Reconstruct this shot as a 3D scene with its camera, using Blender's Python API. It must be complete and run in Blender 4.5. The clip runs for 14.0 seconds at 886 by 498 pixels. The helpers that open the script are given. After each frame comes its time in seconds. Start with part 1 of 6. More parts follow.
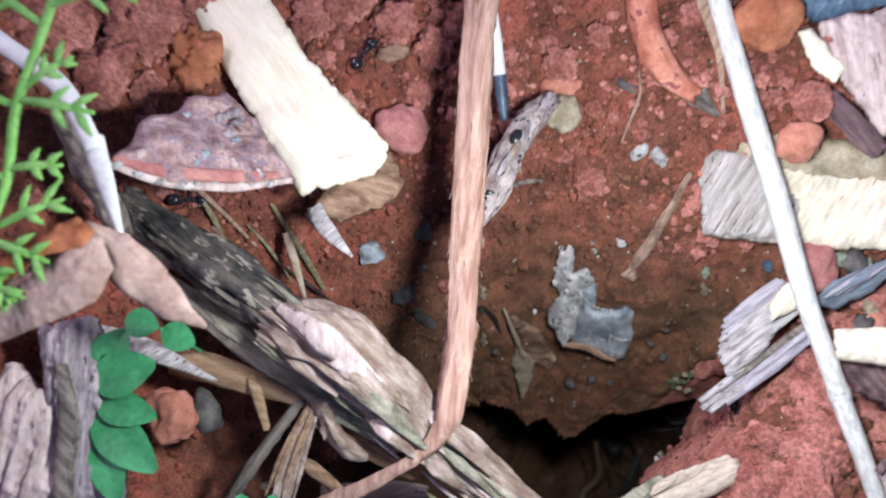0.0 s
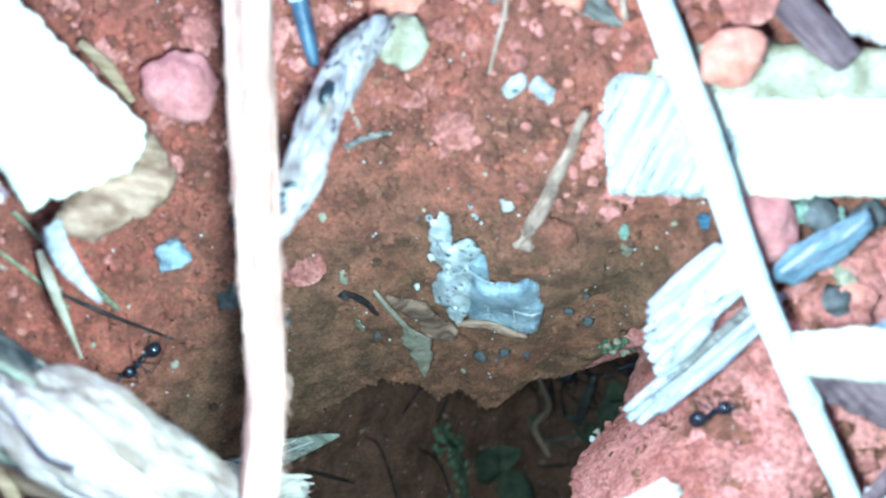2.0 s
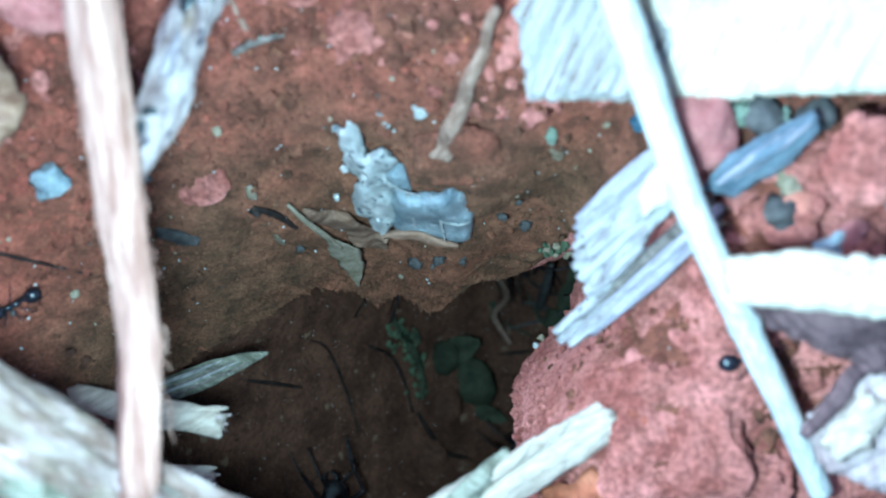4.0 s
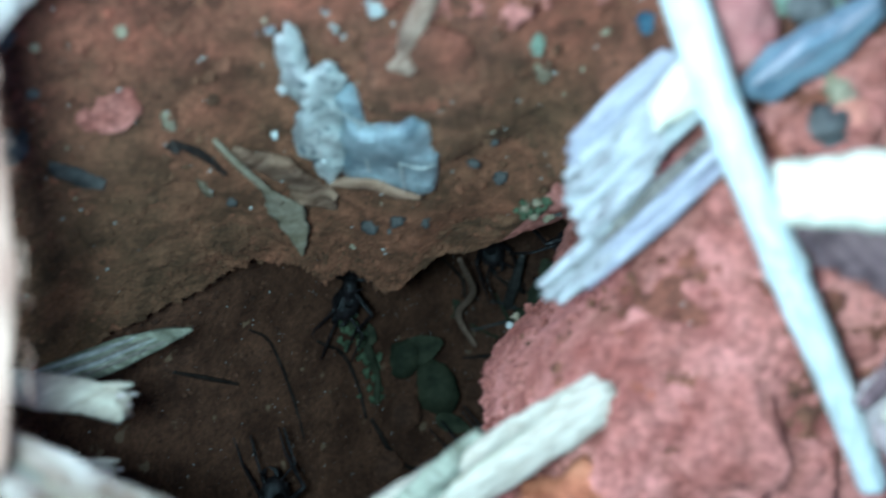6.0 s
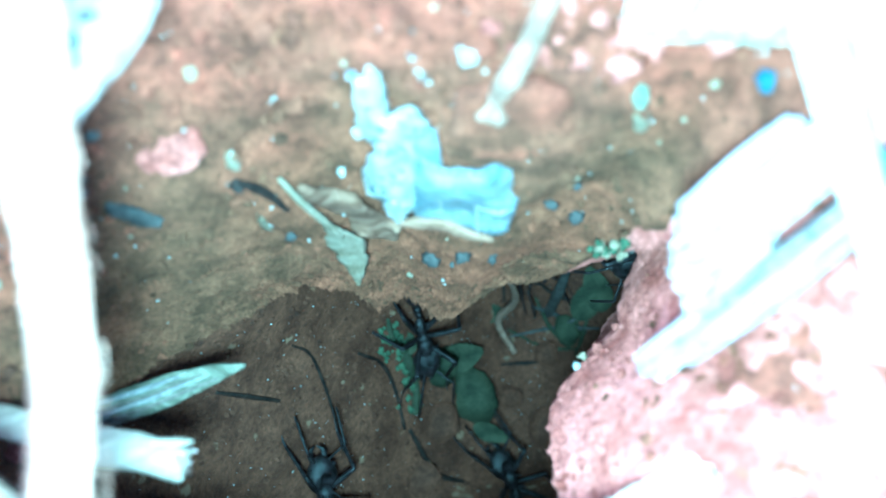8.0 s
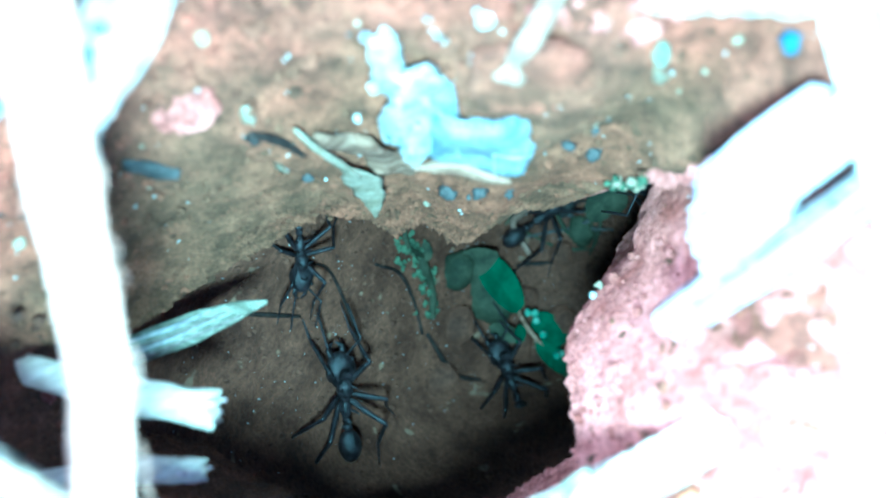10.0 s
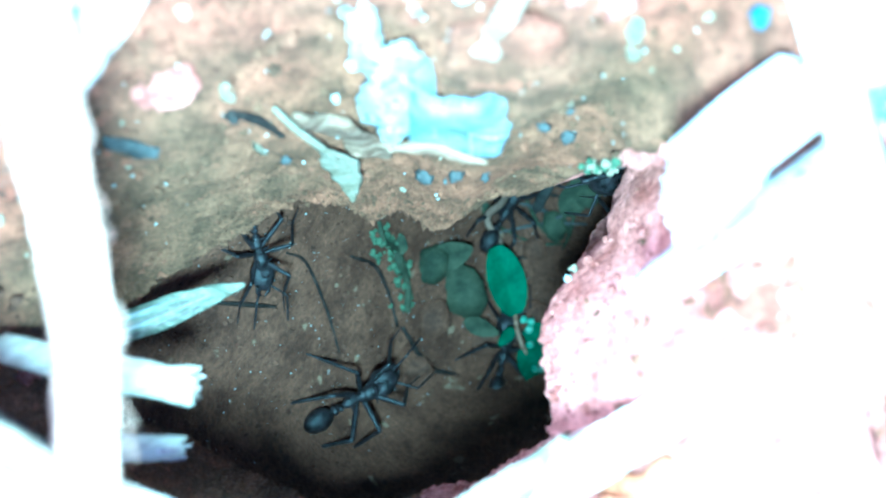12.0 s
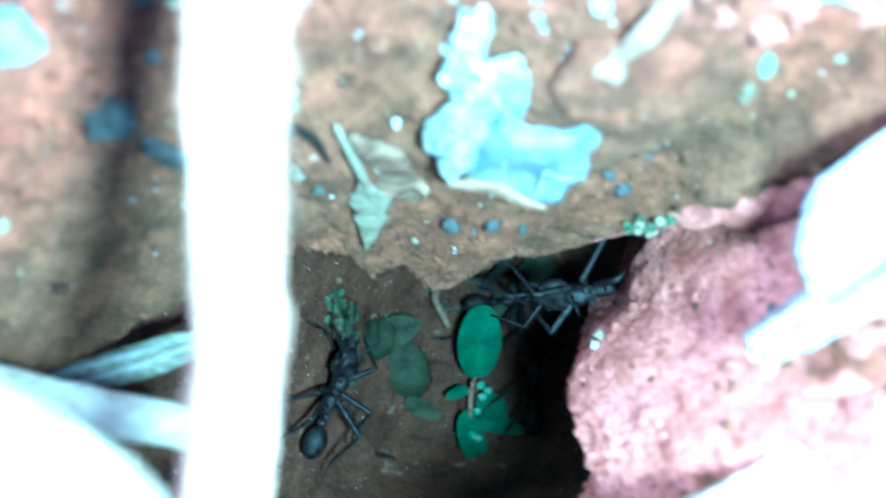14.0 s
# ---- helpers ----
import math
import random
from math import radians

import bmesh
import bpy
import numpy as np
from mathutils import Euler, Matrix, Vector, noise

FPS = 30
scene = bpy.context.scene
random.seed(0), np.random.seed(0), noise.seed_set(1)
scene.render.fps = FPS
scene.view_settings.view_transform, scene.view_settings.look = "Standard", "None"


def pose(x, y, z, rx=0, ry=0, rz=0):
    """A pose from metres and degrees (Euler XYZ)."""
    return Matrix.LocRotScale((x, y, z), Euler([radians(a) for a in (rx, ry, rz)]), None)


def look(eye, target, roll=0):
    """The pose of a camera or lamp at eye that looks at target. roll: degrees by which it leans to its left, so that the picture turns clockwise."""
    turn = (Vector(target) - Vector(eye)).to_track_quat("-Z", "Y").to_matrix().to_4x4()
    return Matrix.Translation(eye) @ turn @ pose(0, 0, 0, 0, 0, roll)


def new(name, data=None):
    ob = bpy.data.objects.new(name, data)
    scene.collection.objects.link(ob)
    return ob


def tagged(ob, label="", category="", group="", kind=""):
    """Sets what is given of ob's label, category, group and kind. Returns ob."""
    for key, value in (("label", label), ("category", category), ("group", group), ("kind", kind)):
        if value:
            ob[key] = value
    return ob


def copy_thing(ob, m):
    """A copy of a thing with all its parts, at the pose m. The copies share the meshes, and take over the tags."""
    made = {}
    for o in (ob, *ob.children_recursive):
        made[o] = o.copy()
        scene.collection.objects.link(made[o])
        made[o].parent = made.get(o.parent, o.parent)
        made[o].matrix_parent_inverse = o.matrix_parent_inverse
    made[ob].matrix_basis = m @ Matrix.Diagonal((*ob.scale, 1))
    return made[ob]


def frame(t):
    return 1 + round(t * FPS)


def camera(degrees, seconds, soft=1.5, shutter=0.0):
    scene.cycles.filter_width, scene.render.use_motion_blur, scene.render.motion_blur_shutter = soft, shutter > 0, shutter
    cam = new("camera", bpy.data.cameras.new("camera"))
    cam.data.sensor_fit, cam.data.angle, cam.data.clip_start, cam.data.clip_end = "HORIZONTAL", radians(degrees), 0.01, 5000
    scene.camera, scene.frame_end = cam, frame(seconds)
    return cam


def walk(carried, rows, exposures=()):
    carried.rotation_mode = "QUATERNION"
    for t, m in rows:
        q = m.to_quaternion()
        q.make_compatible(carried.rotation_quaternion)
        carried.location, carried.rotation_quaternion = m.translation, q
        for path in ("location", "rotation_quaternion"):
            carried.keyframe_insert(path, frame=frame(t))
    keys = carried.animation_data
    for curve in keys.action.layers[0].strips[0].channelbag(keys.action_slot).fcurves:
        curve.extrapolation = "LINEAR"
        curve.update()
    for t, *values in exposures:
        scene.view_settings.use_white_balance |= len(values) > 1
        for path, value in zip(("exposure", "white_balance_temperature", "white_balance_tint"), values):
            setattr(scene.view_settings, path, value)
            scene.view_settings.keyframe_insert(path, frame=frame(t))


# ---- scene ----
cam = camera(48.3, 14.0, soft=2.0, shutter=0.5)
# a small phone lens: what is very near goes soft
cam.data.dof.use_dof, cam.data.dof.focus_distance, cam.data.dof.aperture_fstop = True, 0.150, 24.0
PATH = [
    (0, 0.01107, -0.02456, 0.14986, 13.52, 10.53, 6.11),
    (0.5, 0.00673, -0.01792, 0.13015, 9.51, 9.88, 4.82),
    (1, 0.00899, -0.02918, 0.11079, 7.35, 9.36, 3.75),
    (1.5, 0.01724, -0.02051, 0.10903, 8.05, 9.73, 2.93),
    (2, 0.02141, 0.00193, 0.10871, 3.19, 10.75, -0.10),
    (2.5, 0.01774, 0.01034, 0.10567, -3.79, 12.81, -2.05),
    (3, 0.02085, 0.01778, 0.10050, -7.24, 9.32, -4.76),
    (3.2, 0.02679, 0.01071, 0.09895, -6.81, 9.86, -4.05),
    (5.3, 0.02883, 0.00721, 0.09039, -3.18, 9.93, -1.24),
    (5.5, 0.03056, 0.00689, 0.08744, -2.74, 9.19, -0.97),
    (6, 0.02401, -0.00246, 0.07582, -3.29, 7.75, -1.37),
    (6.5, 0.01452, -0.00409, 0.07470, -3.31, 8.11, -0.33),
    (7, 0.01389, -0.00288, 0.07563, -3.34, 8.21, -0.20),
    (7.5, 0.01509, -0.00061, 0.07384, -4.49, 8.45, -0.10),
    (7.7, 0.01582, 0.00190, 0.07131, -4.54, 8.38, -0.07),
    (9.8, 0.01808, 0.01488, 0.06777, -13.34, 9.25, -1.60),
    (10, 0.01597, 0.01349, 0.06935, -13.05, 8.93, -1.24),
    (10.5, 0.01580, 0.01348, 0.07048, -13.14, 8.27, -1.07),
    (11, 0.01579, 0.01175, 0.07087, -13.33, 8.13, -0.90),
    (11.5, 0.01383, 0.01110, 0.07133, -12.83, 7.75, -0.62),
    (12, 0.01570, 0.01081, 0.07130, -12.50, 7.36, -0.94),
    (12.5, 0.01462, 0.01018, 0.07075, -10.33, 4.92, 1.08),
    (13, 0.00327, 0.00675, 0.06896, -8.14, 2.50, 2.75),
    (13.5, 0.00434, 0.00018, 0.06264, -6.84, 0.47, 4.27),
    (14, -0.00432, 0.00335, 0.06395, -6.42, -0.38, 4.02),
]
walk(cam, [(t, pose(x, y, z, rx, ry, rz)) for t, x, y, z, rx, ry, rz in PATH],
     exposures=[(0.0, -1.20, 6050, 40), (0.5, -1.02, 5800, 27), (1.0, -0.62, 5450, 24), (1.5, -0.30, 5240, 20), (2.0, -0.08, 4560, 5), (2.5, -0.09, 4500, 7), (3.0, -0.42, 4480, 7), (5.5, -0.76, 4570, 7), (6.0, -0.86, 4620, 4),
                (6.5, 0.40, 4080, -9), (7.0, 0.87, 3800, -17), (7.5, 1.01, 3710, -21), (10.0, 1.34, 3680, -20), (12.0, 1.76, 3680, -18), (12.5, 1.36, 3610, -20), (13.0, 1.22, 3610, -20), (14.0, 1.40, 3630, -19)])

# ---- world and light ----
world = bpy.data.worlds.new("overcast_sky")
scene.world = world
world.use_nodes = True
wn = world.node_tree.nodes
sky = wn.new("ShaderNodeTexSky")
sky.sky_type, sky.sun_disc = "NISHITA", False
sky.sun_elevation, sky.sun_rotation = radians(44), radians(-50)
world.node_tree.links.new(sky.outputs[0], wn["Background"].inputs[0])
wn["Background"].inputs[1].default_value = 0.15

sun = new("sun", bpy.data.lights.new("sun", "SUN"))
sun.data.energy, sun.data.angle, sun.data.color = 3.0, radians(25), (1.0, 0.91, 0.96)
sun.matrix_world = look((-0.12, 0.10, 0.15), (0, 0, 0))

# the phone's torch, held beside the lens
torch = new("phone_torch", bpy.data.lights.new("phone_torch", "SPOT"))
torch.data.energy, torch.data.shadow_soft_size, torch.data.color = 0.98, 0.006, (0.82, 1.0, 0.82)
torch.data.spot_size, torch.data.spot_blend = radians(160), 0.35
torch.matrix_world = look((0.0140, -0.003, 0.077), (0.0, -0.015, -0.05))

MM = 0.001


# ---- materials ----
def material(name, dark, light, scale, rough=0.85, bump=0.5, stretch=(1, 1, 1), turn=0.0, speck=None, speck_at=0.66,
             metal=0.0, spec=0.3, fine=7.0, depth=0.25, sub=0.0, patch=None, patch_scale=38.0, under=None, powder=0.0):
    m = bpy.data.materials.new(name)
    m.use_nodes = True
    n, l = m.node_tree.nodes, m.node_tree.links
    b = n["Principled BSDF"]
    co, mp = n.new("ShaderNodeTexCoord"), n.new("ShaderNodeMapping")
    l.new(co.outputs["Object"], mp.inputs[0])
    mp.vector_type = "TEXTURE"
    mp.inputs["Rotation"].default_value = (0, 0, radians(turn))
    mp.inputs["Scale"].default_value = tuple(1.0 / s for s in stretch)

    def tex(s, detail=4.0, rg=0.6):
        t = n.new("ShaderNodeTexNoise")
        t.inputs["Scale"].default_value, t.inputs["Detail"].default_value, t.inputs["Roughness"].default_value = s, detail, rg
        l.new(mp.outputs[0], t.inputs[0])
        return t

    a, f = tex(scale), tex(scale * fine, 3.0, 0.7)
    ramp = n.new("ShaderNodeValToRGB")
    ramp.color_ramp.elements[0].position, ramp.color_ramp.elements[1].position = 0.36, 0.64
    ramp.color_ramp.elements[0].color, ramp.color_ramp.elements[1].color = (*dark, 1), (*light, 1)
    l.new(a.outputs[0], ramp.inputs[0])
    mix = n.new("ShaderNodeMix")
    mix.data_type, mix.blend_type = "RGBA", "OVERLAY"
    mix.inputs[0].default_value = 0.55
    l.new(ramp.outputs[0], mix.inputs[6])
    if powder:
        # distinct sand grains, some dark, some pale
        gr = n.new("ShaderNodeValToRGB")
        gr.color_ramp.elements[0].position, gr.color_ramp.elements[1].position = 0.34, 0.66
        gr.color_ramp.elements[0].color, gr.color_ramp.elements[1].color = (0.16, 0.16, 0.16, 1), (0.86, 0.86, 0.86, 1)
        l.new(f.outputs[0], gr.inputs[0])
        l.new(gr.outputs[0], mix.inputs[7])
    else:
        l.new(f.outputs[0], mix.inputs[7])
    colour = mix.outputs[2]
    if patch:
        # broad patches where the soil is darker and browner
        w = tex(patch_scale, 3.0, 0.6)
        wr = n.new("ShaderNodeValToRGB")
        wr.color_ramp.elements[0].position, wr.color_ramp.elements[1].position = 0.42, 0.60
        wr.color_ramp.elements[0].color, wr.color_ramp.elements[1].color = (*patch, 1), (1, 1, 1, 1)
        l.new(w.outputs[0], wr.inputs[0])
        m3 = n.new("ShaderNodeMix")
        m3.data_type, m3.blend_type = "RGBA", "MULTIPLY"
        m3.inputs[0].default_value = 1.0
        l.new(colour, m3.inputs[6])
        l.new(wr.outputs[0], m3.inputs[7])
        colour = m3.outputs[2]
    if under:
        # the soil's colour turns olive brown and somewhat darker with depth, with an uneven boundary
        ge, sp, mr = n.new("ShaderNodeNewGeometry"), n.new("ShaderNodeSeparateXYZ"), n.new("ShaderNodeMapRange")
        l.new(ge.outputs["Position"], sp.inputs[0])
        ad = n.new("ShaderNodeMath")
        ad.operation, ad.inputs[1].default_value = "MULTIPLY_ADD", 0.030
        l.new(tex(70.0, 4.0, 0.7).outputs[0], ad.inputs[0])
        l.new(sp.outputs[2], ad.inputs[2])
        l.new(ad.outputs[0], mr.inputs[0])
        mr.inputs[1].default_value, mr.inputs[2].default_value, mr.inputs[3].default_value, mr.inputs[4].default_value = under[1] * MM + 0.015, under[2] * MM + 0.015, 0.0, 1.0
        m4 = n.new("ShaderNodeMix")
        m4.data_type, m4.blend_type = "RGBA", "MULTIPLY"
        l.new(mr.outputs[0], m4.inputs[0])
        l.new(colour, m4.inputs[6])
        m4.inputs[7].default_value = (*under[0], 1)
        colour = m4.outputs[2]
    if speck:
        s = tex(scale * 1.9, 2.0, 0.5)
        sr = n.new("ShaderNodeValToRGB")
        sr.color_ramp.elements[0].position, sr.color_ramp.elements[1].position = speck_at - 0.03, speck_at + 0.02
        l.new(s.outputs[0], sr.inputs[0])
        m2 = n.new("ShaderNodeMix")
        m2.data_type = "RGBA"
        l.new(sr.outputs[0], m2.inputs[0])
        l.new(colour, m2.inputs[6])
        m2.inputs[7].default_value = (*speck, 1)
        colour = m2.outputs[2]
    l.new(colour, b.inputs["Base Color"])
    add = n.new("ShaderNodeMath")
    add.operation = "ADD"
    l.new(a.outputs[0], add.inputs[0])
    l.new(f.outputs[0], add.inputs[1])
    bp = n.new("ShaderNodeBump")
    bp.inputs["Strength"].default_value, bp.inputs["Distance"].default_value = bump, depth * MM
    l.new(add.outputs[0], bp.inputs["Height"])
    l.new(bp.outputs[0], b.inputs["Normal"])
    b.inputs["Roughness"].default_value, b.inputs["Metallic"].default_value = rough, metal
    b.inputs["Specular IOR Level"].default_value = spec
    if powder:
        b.inputs["Diffuse Roughness"].default_value = powder
    if sub:
        b.inputs["Subsurface Weight"].default_value = sub
        b.inputs["Subsurface Radius"].default_value = (0.0012, 0.0012, 0.0006)
    return m


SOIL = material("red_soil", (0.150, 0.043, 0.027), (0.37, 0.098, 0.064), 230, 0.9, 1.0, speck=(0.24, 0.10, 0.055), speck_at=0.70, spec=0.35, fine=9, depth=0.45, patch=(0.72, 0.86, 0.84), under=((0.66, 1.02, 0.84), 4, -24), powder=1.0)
# brown earth, its colour set darker to hold part of the hollow's shade
SOIL_DEEP = material("shade_darkened_brown_soil", (0.054, 0.0225, 0.0125), (0.130, 0.059, 0.0335), 120, 0.85, 1.0, speck=(0.22, 0.14, 0.085), speck_at=0.70, spec=0.4, fine=9, depth=0.5, powder=1.0)
CLOD = material("dry_red_clod", (0.265, 0.088, 0.068), (0.51, 0.214, 0.176), 180, 0.95, 1.0, fine=8, depth=0.45, patch=(0.80, 0.74, 0.70), patch_scale=75, powder=1.0)
ORANGE = material("orange_earth", (0.33, 0.105, 0.05), (0.50, 0.19, 0.10), 200, 0.9, 0.8)
TERRACOTTA = material("terracotta_gravel", (0.40, 0.14, 0.09), (0.55, 0.24, 0.17), 300, 0.85, 0.5)
PINKSTONE = material("dusty_pink_stone", (0.36, 0.13, 0.12), (0.52, 0.23, 0.20), 350, 0.9, 0.6)
GREYSTONE = material("blue_grey_grit", (0.050, 0.047, 0.046), (0.125, 0.115, 0.108), 500, 0.6, 0.5)
OLIVE = material("olive_stone", (0.25, 0.20, 0.125), (0.46, 0.385, 0.28), 400, 0.8, 0.6)
QUARTZ = material("white_quartz_grain", (0.42, 0.41, 0.38), (0.66, 0.65, 0.62), 600, 0.25, 0.2, spec=0.6)
BLACK = material("black_seed", (0.006, 0.008, 0.012), (0.02, 0.024, 0.03), 500, 0.3, 0.2, spec=0.6)
SHELL = material("blue_grey_slag", (0.17, 0.207, 0.235), (0.47, 0.525, 0.55), 260, 0.4, 0.9, speck=(0.66, 0.68, 0.68), speck_at=0.70, spec=0.5, depth=0.5)
LIME = material("white_lime_crust", (0.50, 0.48, 0.455), (0.90, 0.87, 0.82), 520, 0.6, 1.0, speck=(0.10, 0.13, 0.15), speck_at=0.64, depth=0.5, patch=(0.80, 0.83, 0.83), patch_scale=210)
CREAM = material("fresh_cream_wood", (0.76, 0.69, 0.52), (0.88, 0.82, 0.66), 90, 0.75, 0.25, stretch=(1, 7, 7), turn=-46)
CREAM_R = material("torn_cream_wood", (0.58, 0.50, 0.38), (0.80, 0.73, 0.58), 65, 0.8, 0.45, stretch=(1, 18, 18), turn=62, speck=(0.42, 0.27, 0.19), speck_at=0.72)
BARKBROWN = material("brown_inner_bark", (0.16, 0.085, 0.05), (0.42, 0.27, 0.18), 150, 0.85, 0.8, stretch=(1, 5, 5), turn=-10)
BARKFLAKE = material("grey_pink_bark_flake", (0.29, 0.165, 0.155), (0.65, 0.44, 0.405), 420, 0.8, 0.9, speck=(0.30, 0.22, 0.27), speck_at=0.60, fine=5, depth=0.5, patch=(0.62, 0.60, 0.72), patch_scale=190)
CURLLEAF = material("dry_tan_leaf", (0.28, 0.17, 0.135), (0.48, 0.34, 0.29), 160, 0.75, 0.5)
CURLORANGE = material("rust_leaf_face", (0.32, 0.10, 0.04), (0.50, 0.18, 0.08), 120, 0.8, 0.5)
FIBRE = material("tan_fibre", (0.31, 0.165, 0.122), (0.59, 0.38, 0.295), 60, 0.85, 0.9, stretch=(18, 1, 18), turn=0, speck=(0.20, 0.09, 0.06), speck_at=0.72)
STRAW = material("pale_grey_straw", (0.48, 0.49, 0.45), (0.76, 0.76, 0.72), 260, 0.5, 0.4, stretch=(6, 1, 6), turn=20, speck=(0.16, 0.13, 0.10), speck_at=0.72)
CHAR = material("blackened_bark", (0.034, 0.032, 0.031), (0.27, 0.225, 0.18), 150, 0.75, 1.0, stretch=(1, 2.8, 2.8), turn=-32, speck=(0.46, 0.405, 0.33), speck_at=0.60, depth=0.8, fine=9, patch=(0.72, 0.76, 0.86), patch_scale=110, spec=0.45)
PALEWOOD = material("weathered_pale_wood", (0.35, 0.22, 0.18), (0.77, 0.62, 0.56), 75, 0.6, 1.0, stretch=(1, 7, 7), turn=-37, speck=(0.17, 0.13, 0.09), speck_at=0.72, depth=0.6, fine=11, patch=(0.66, 0.63, 0.54), patch_scale=95, spec=0.5)
OLIVEWOOD = material("olive_grey_wood", (0.16, 0.15, 0.105), (0.44, 0.42, 0.32), 130, 0.85, 0.9, stretch=(1, 5, 5), turn=-37, speck=(0.58, 0.52, 0.44), speck_at=0.68, depth=0.5)
LICHEN = material("lichen_mottled_bark", (0.40, 0.30, 0.36), (0.74, 0.68, 0.72), 170, 0.85, 0.8, speck=(0.42, 0.62, 0.54), speck_at=0.62, depth=0.5)
STALK = material("olive_grass_stalk", (0.13, 0.115, 0.06), (0.30, 0.27, 0.16), 300, 0.7, 0.4, stretch=(1, 6, 6), turn=-45)
GREYWOOD = material("grey_brown_wood", (0.12, 0.10, 0.085), (0.40, 0.34, 0.29), 75, 0.85, 1.0, stretch=(1, 14, 14), turn=-35, depth=0.5)
SLAT = material("tan_slat_wood", (0.24, 0.15, 0.08), (0.45, 0.30, 0.18), 65, 0.85, 0.8, stretch=(1, 14, 14), turn=-12)
BARKGREY = material("mauve_grey_bark", (0.22, 0.175, 0.195), (0.56, 0.48, 0.50), 60, 0.85, 0.9, stretch=(11, 1, 11), turn=8, speck=(0.09, 0.07, 0.07), speck_at=0.68, depth=0.5)
BARKPINK = material("pinkish_torn_bark", (0.40, 0.29, 0.27), (0.71, 0.58, 0.545), 65, 0.85, 0.9, stretch=(12, 1, 12), turn=10, speck=(0.15, 0.09, 0.08), speck_at=0.70)
BARKR = material("grey_white_torn_wood", (0.46, 0.415, 0.405), (0.90, 0.86, 0.83), 85, 0.8, 1.0, stretch=(1, 16, 16), turn=40, speck=(0.22, 0.18, 0.17), speck_at=0.66, depth=0.6)
BARKCHIP = material("ridged_grey_white_wood", (0.50, 0.45, 0.41), (0.82, 0.77, 0.71), 70, 0.8, 1.0, stretch=(1, 18, 18), turn=62, speck=(0.24, 0.15, 0.12), speck_at=0.67, depth=0.6)
LAVENDER = material("lavender_grey_bark", (0.33, 0.30, 0.35), (0.62, 0.58, 0.62), 70, 0.85, 0.9, stretch=(1, 16, 16), turn=40, depth=0.5)
SLATEBLUE = material("slate_blue_wood", (0.12, 0.16, 0.21), (0.29, 0.35, 0.41), 80, 0.8, 0.9, stretch=(1, 14, 14), turn=35, depth=0.5)
BLUEBLACK = material("blue_black_thorn", (0.018, 0.032, 0.060), (0.065, 0.10, 0.15), 300, 0.4, 0.4, spec=0.5)
PURPLEWOOD = material("purple_brown_wood", (0.11, 0.065, 0.070), (0.29, 0.18, 0.18), 80, 0.85, 0.9, stretch=(1, 14, 14), turn=-50, depth=0.5)
MINT = material("pale_mint_moss", (0.20, 0.25, 0.17), (0.40, 0.46, 0.36), 500, 0.9, 1.0, depth=0.5)
DARKTWIG = material("dark_grey_twig", (0.09, 0.075, 0.065), (0.33, 0.28, 0.24), 75, 0.85, 1.0, stretch=(1, 12, 12), turn=58, depth=0.5)
TWIG = material("mottled_twig_bark", (0.29, 0.205, 0.195), (0.69, 0.59, 0.555), 190, 0.85, 1.0, stretch=(1, 3, 3), turn=70, speck=(0.06, 0.05, 0.08), speck_at=0.63, depth=0.6)
PALESTICK = material("peeled_pale_stick", (0.48, 0.38, 0.29), (0.72, 0.62, 0.50), 85, 0.75, 0.7, stretch=(1, 18, 18), turn=28, speck=(0.22, 0.19, 0.16), speck_at=0.71)
ROOT = material("red_brown_root", (0.36, 0.10, 0.06), (0.58, 0.24, 0.16), 260, 0.75, 0.7, speck=(0.25, 0.07, 0.07))
BLUEBIT = material("faded_blue_flake", (0.035, 0.070, 0.115), (0.10, 0.17, 0.24), 300, 0.5, 0.5, speck=(0.3, 0.35, 0.36), speck_at=0.72)
WHITEBARK = material("white_peeled_stem", (0.60, 0.60, 0.60), (0.80, 0.80, 0.79), 220, 0.5, 0.3)
GREEN = material("bright_feathery_green", (0.11, 0.36, 0.06), (0.24, 0.55, 0.13), 200, 0.5, 0.3, spec=0.4, sub=0.15)
LEAFGREEN = material("deep_green_leaf", (0.018, 0.20, 0.075), (0.045, 0.33, 0.13), 160, 0.45, 0.3, spec=0.45, sub=0.1)
GRASSDRY = material("dry_grass_blade", (0.24, 0.14, 0.095), (0.44, 0.30, 0.22), 260, 0.75, 0.6, stretch=(6, 1, 6), turn=-28)
DIMLICHEN = material("dim_green_lichen", (0.075, 0.10, 0.055), (0.17, 0.215, 0.12), 420, 0.9, 0.8, depth=0.4)
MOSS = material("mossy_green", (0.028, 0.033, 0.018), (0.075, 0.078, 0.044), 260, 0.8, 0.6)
BARKDARK = material("dark_rootlet", (0.012, 0.009, 0.008), (0.05, 0.035, 0.028), 400, 0.7, 0.5)
SPRIGLEAF = material("fresh_cut_leaf", (0.030, 0.088, 0.042), (0.062, 0.150, 0.074), 200, 0.45, 0.25, spec=0.45, sub=0.1)
BUD = material("pale_green_bud", (0.10, 0.26, 0.15), (0.30, 0.45, 0.32), 500, 0.6, 0.4)
ANT = material("glossy_black_chitin", (0.006, 0.006, 0.009), (0.022, 0.022, 0.030), 900, 0.16, 0.3, spec=0.6, depth=0.05)
ANT_DULL = material("dusty_black_chitin", (0.004, 0.0033, 0.004), (0.034, 0.027, 0.030), 900, 0.36, 0.8, spec=0.5, depth=0.12)


# ---- mesh tools (all in millimetres) ----
def noise3(x, y, z=0.0, s=1.0):
    return noise.noise((x * s, y * s, z * s))


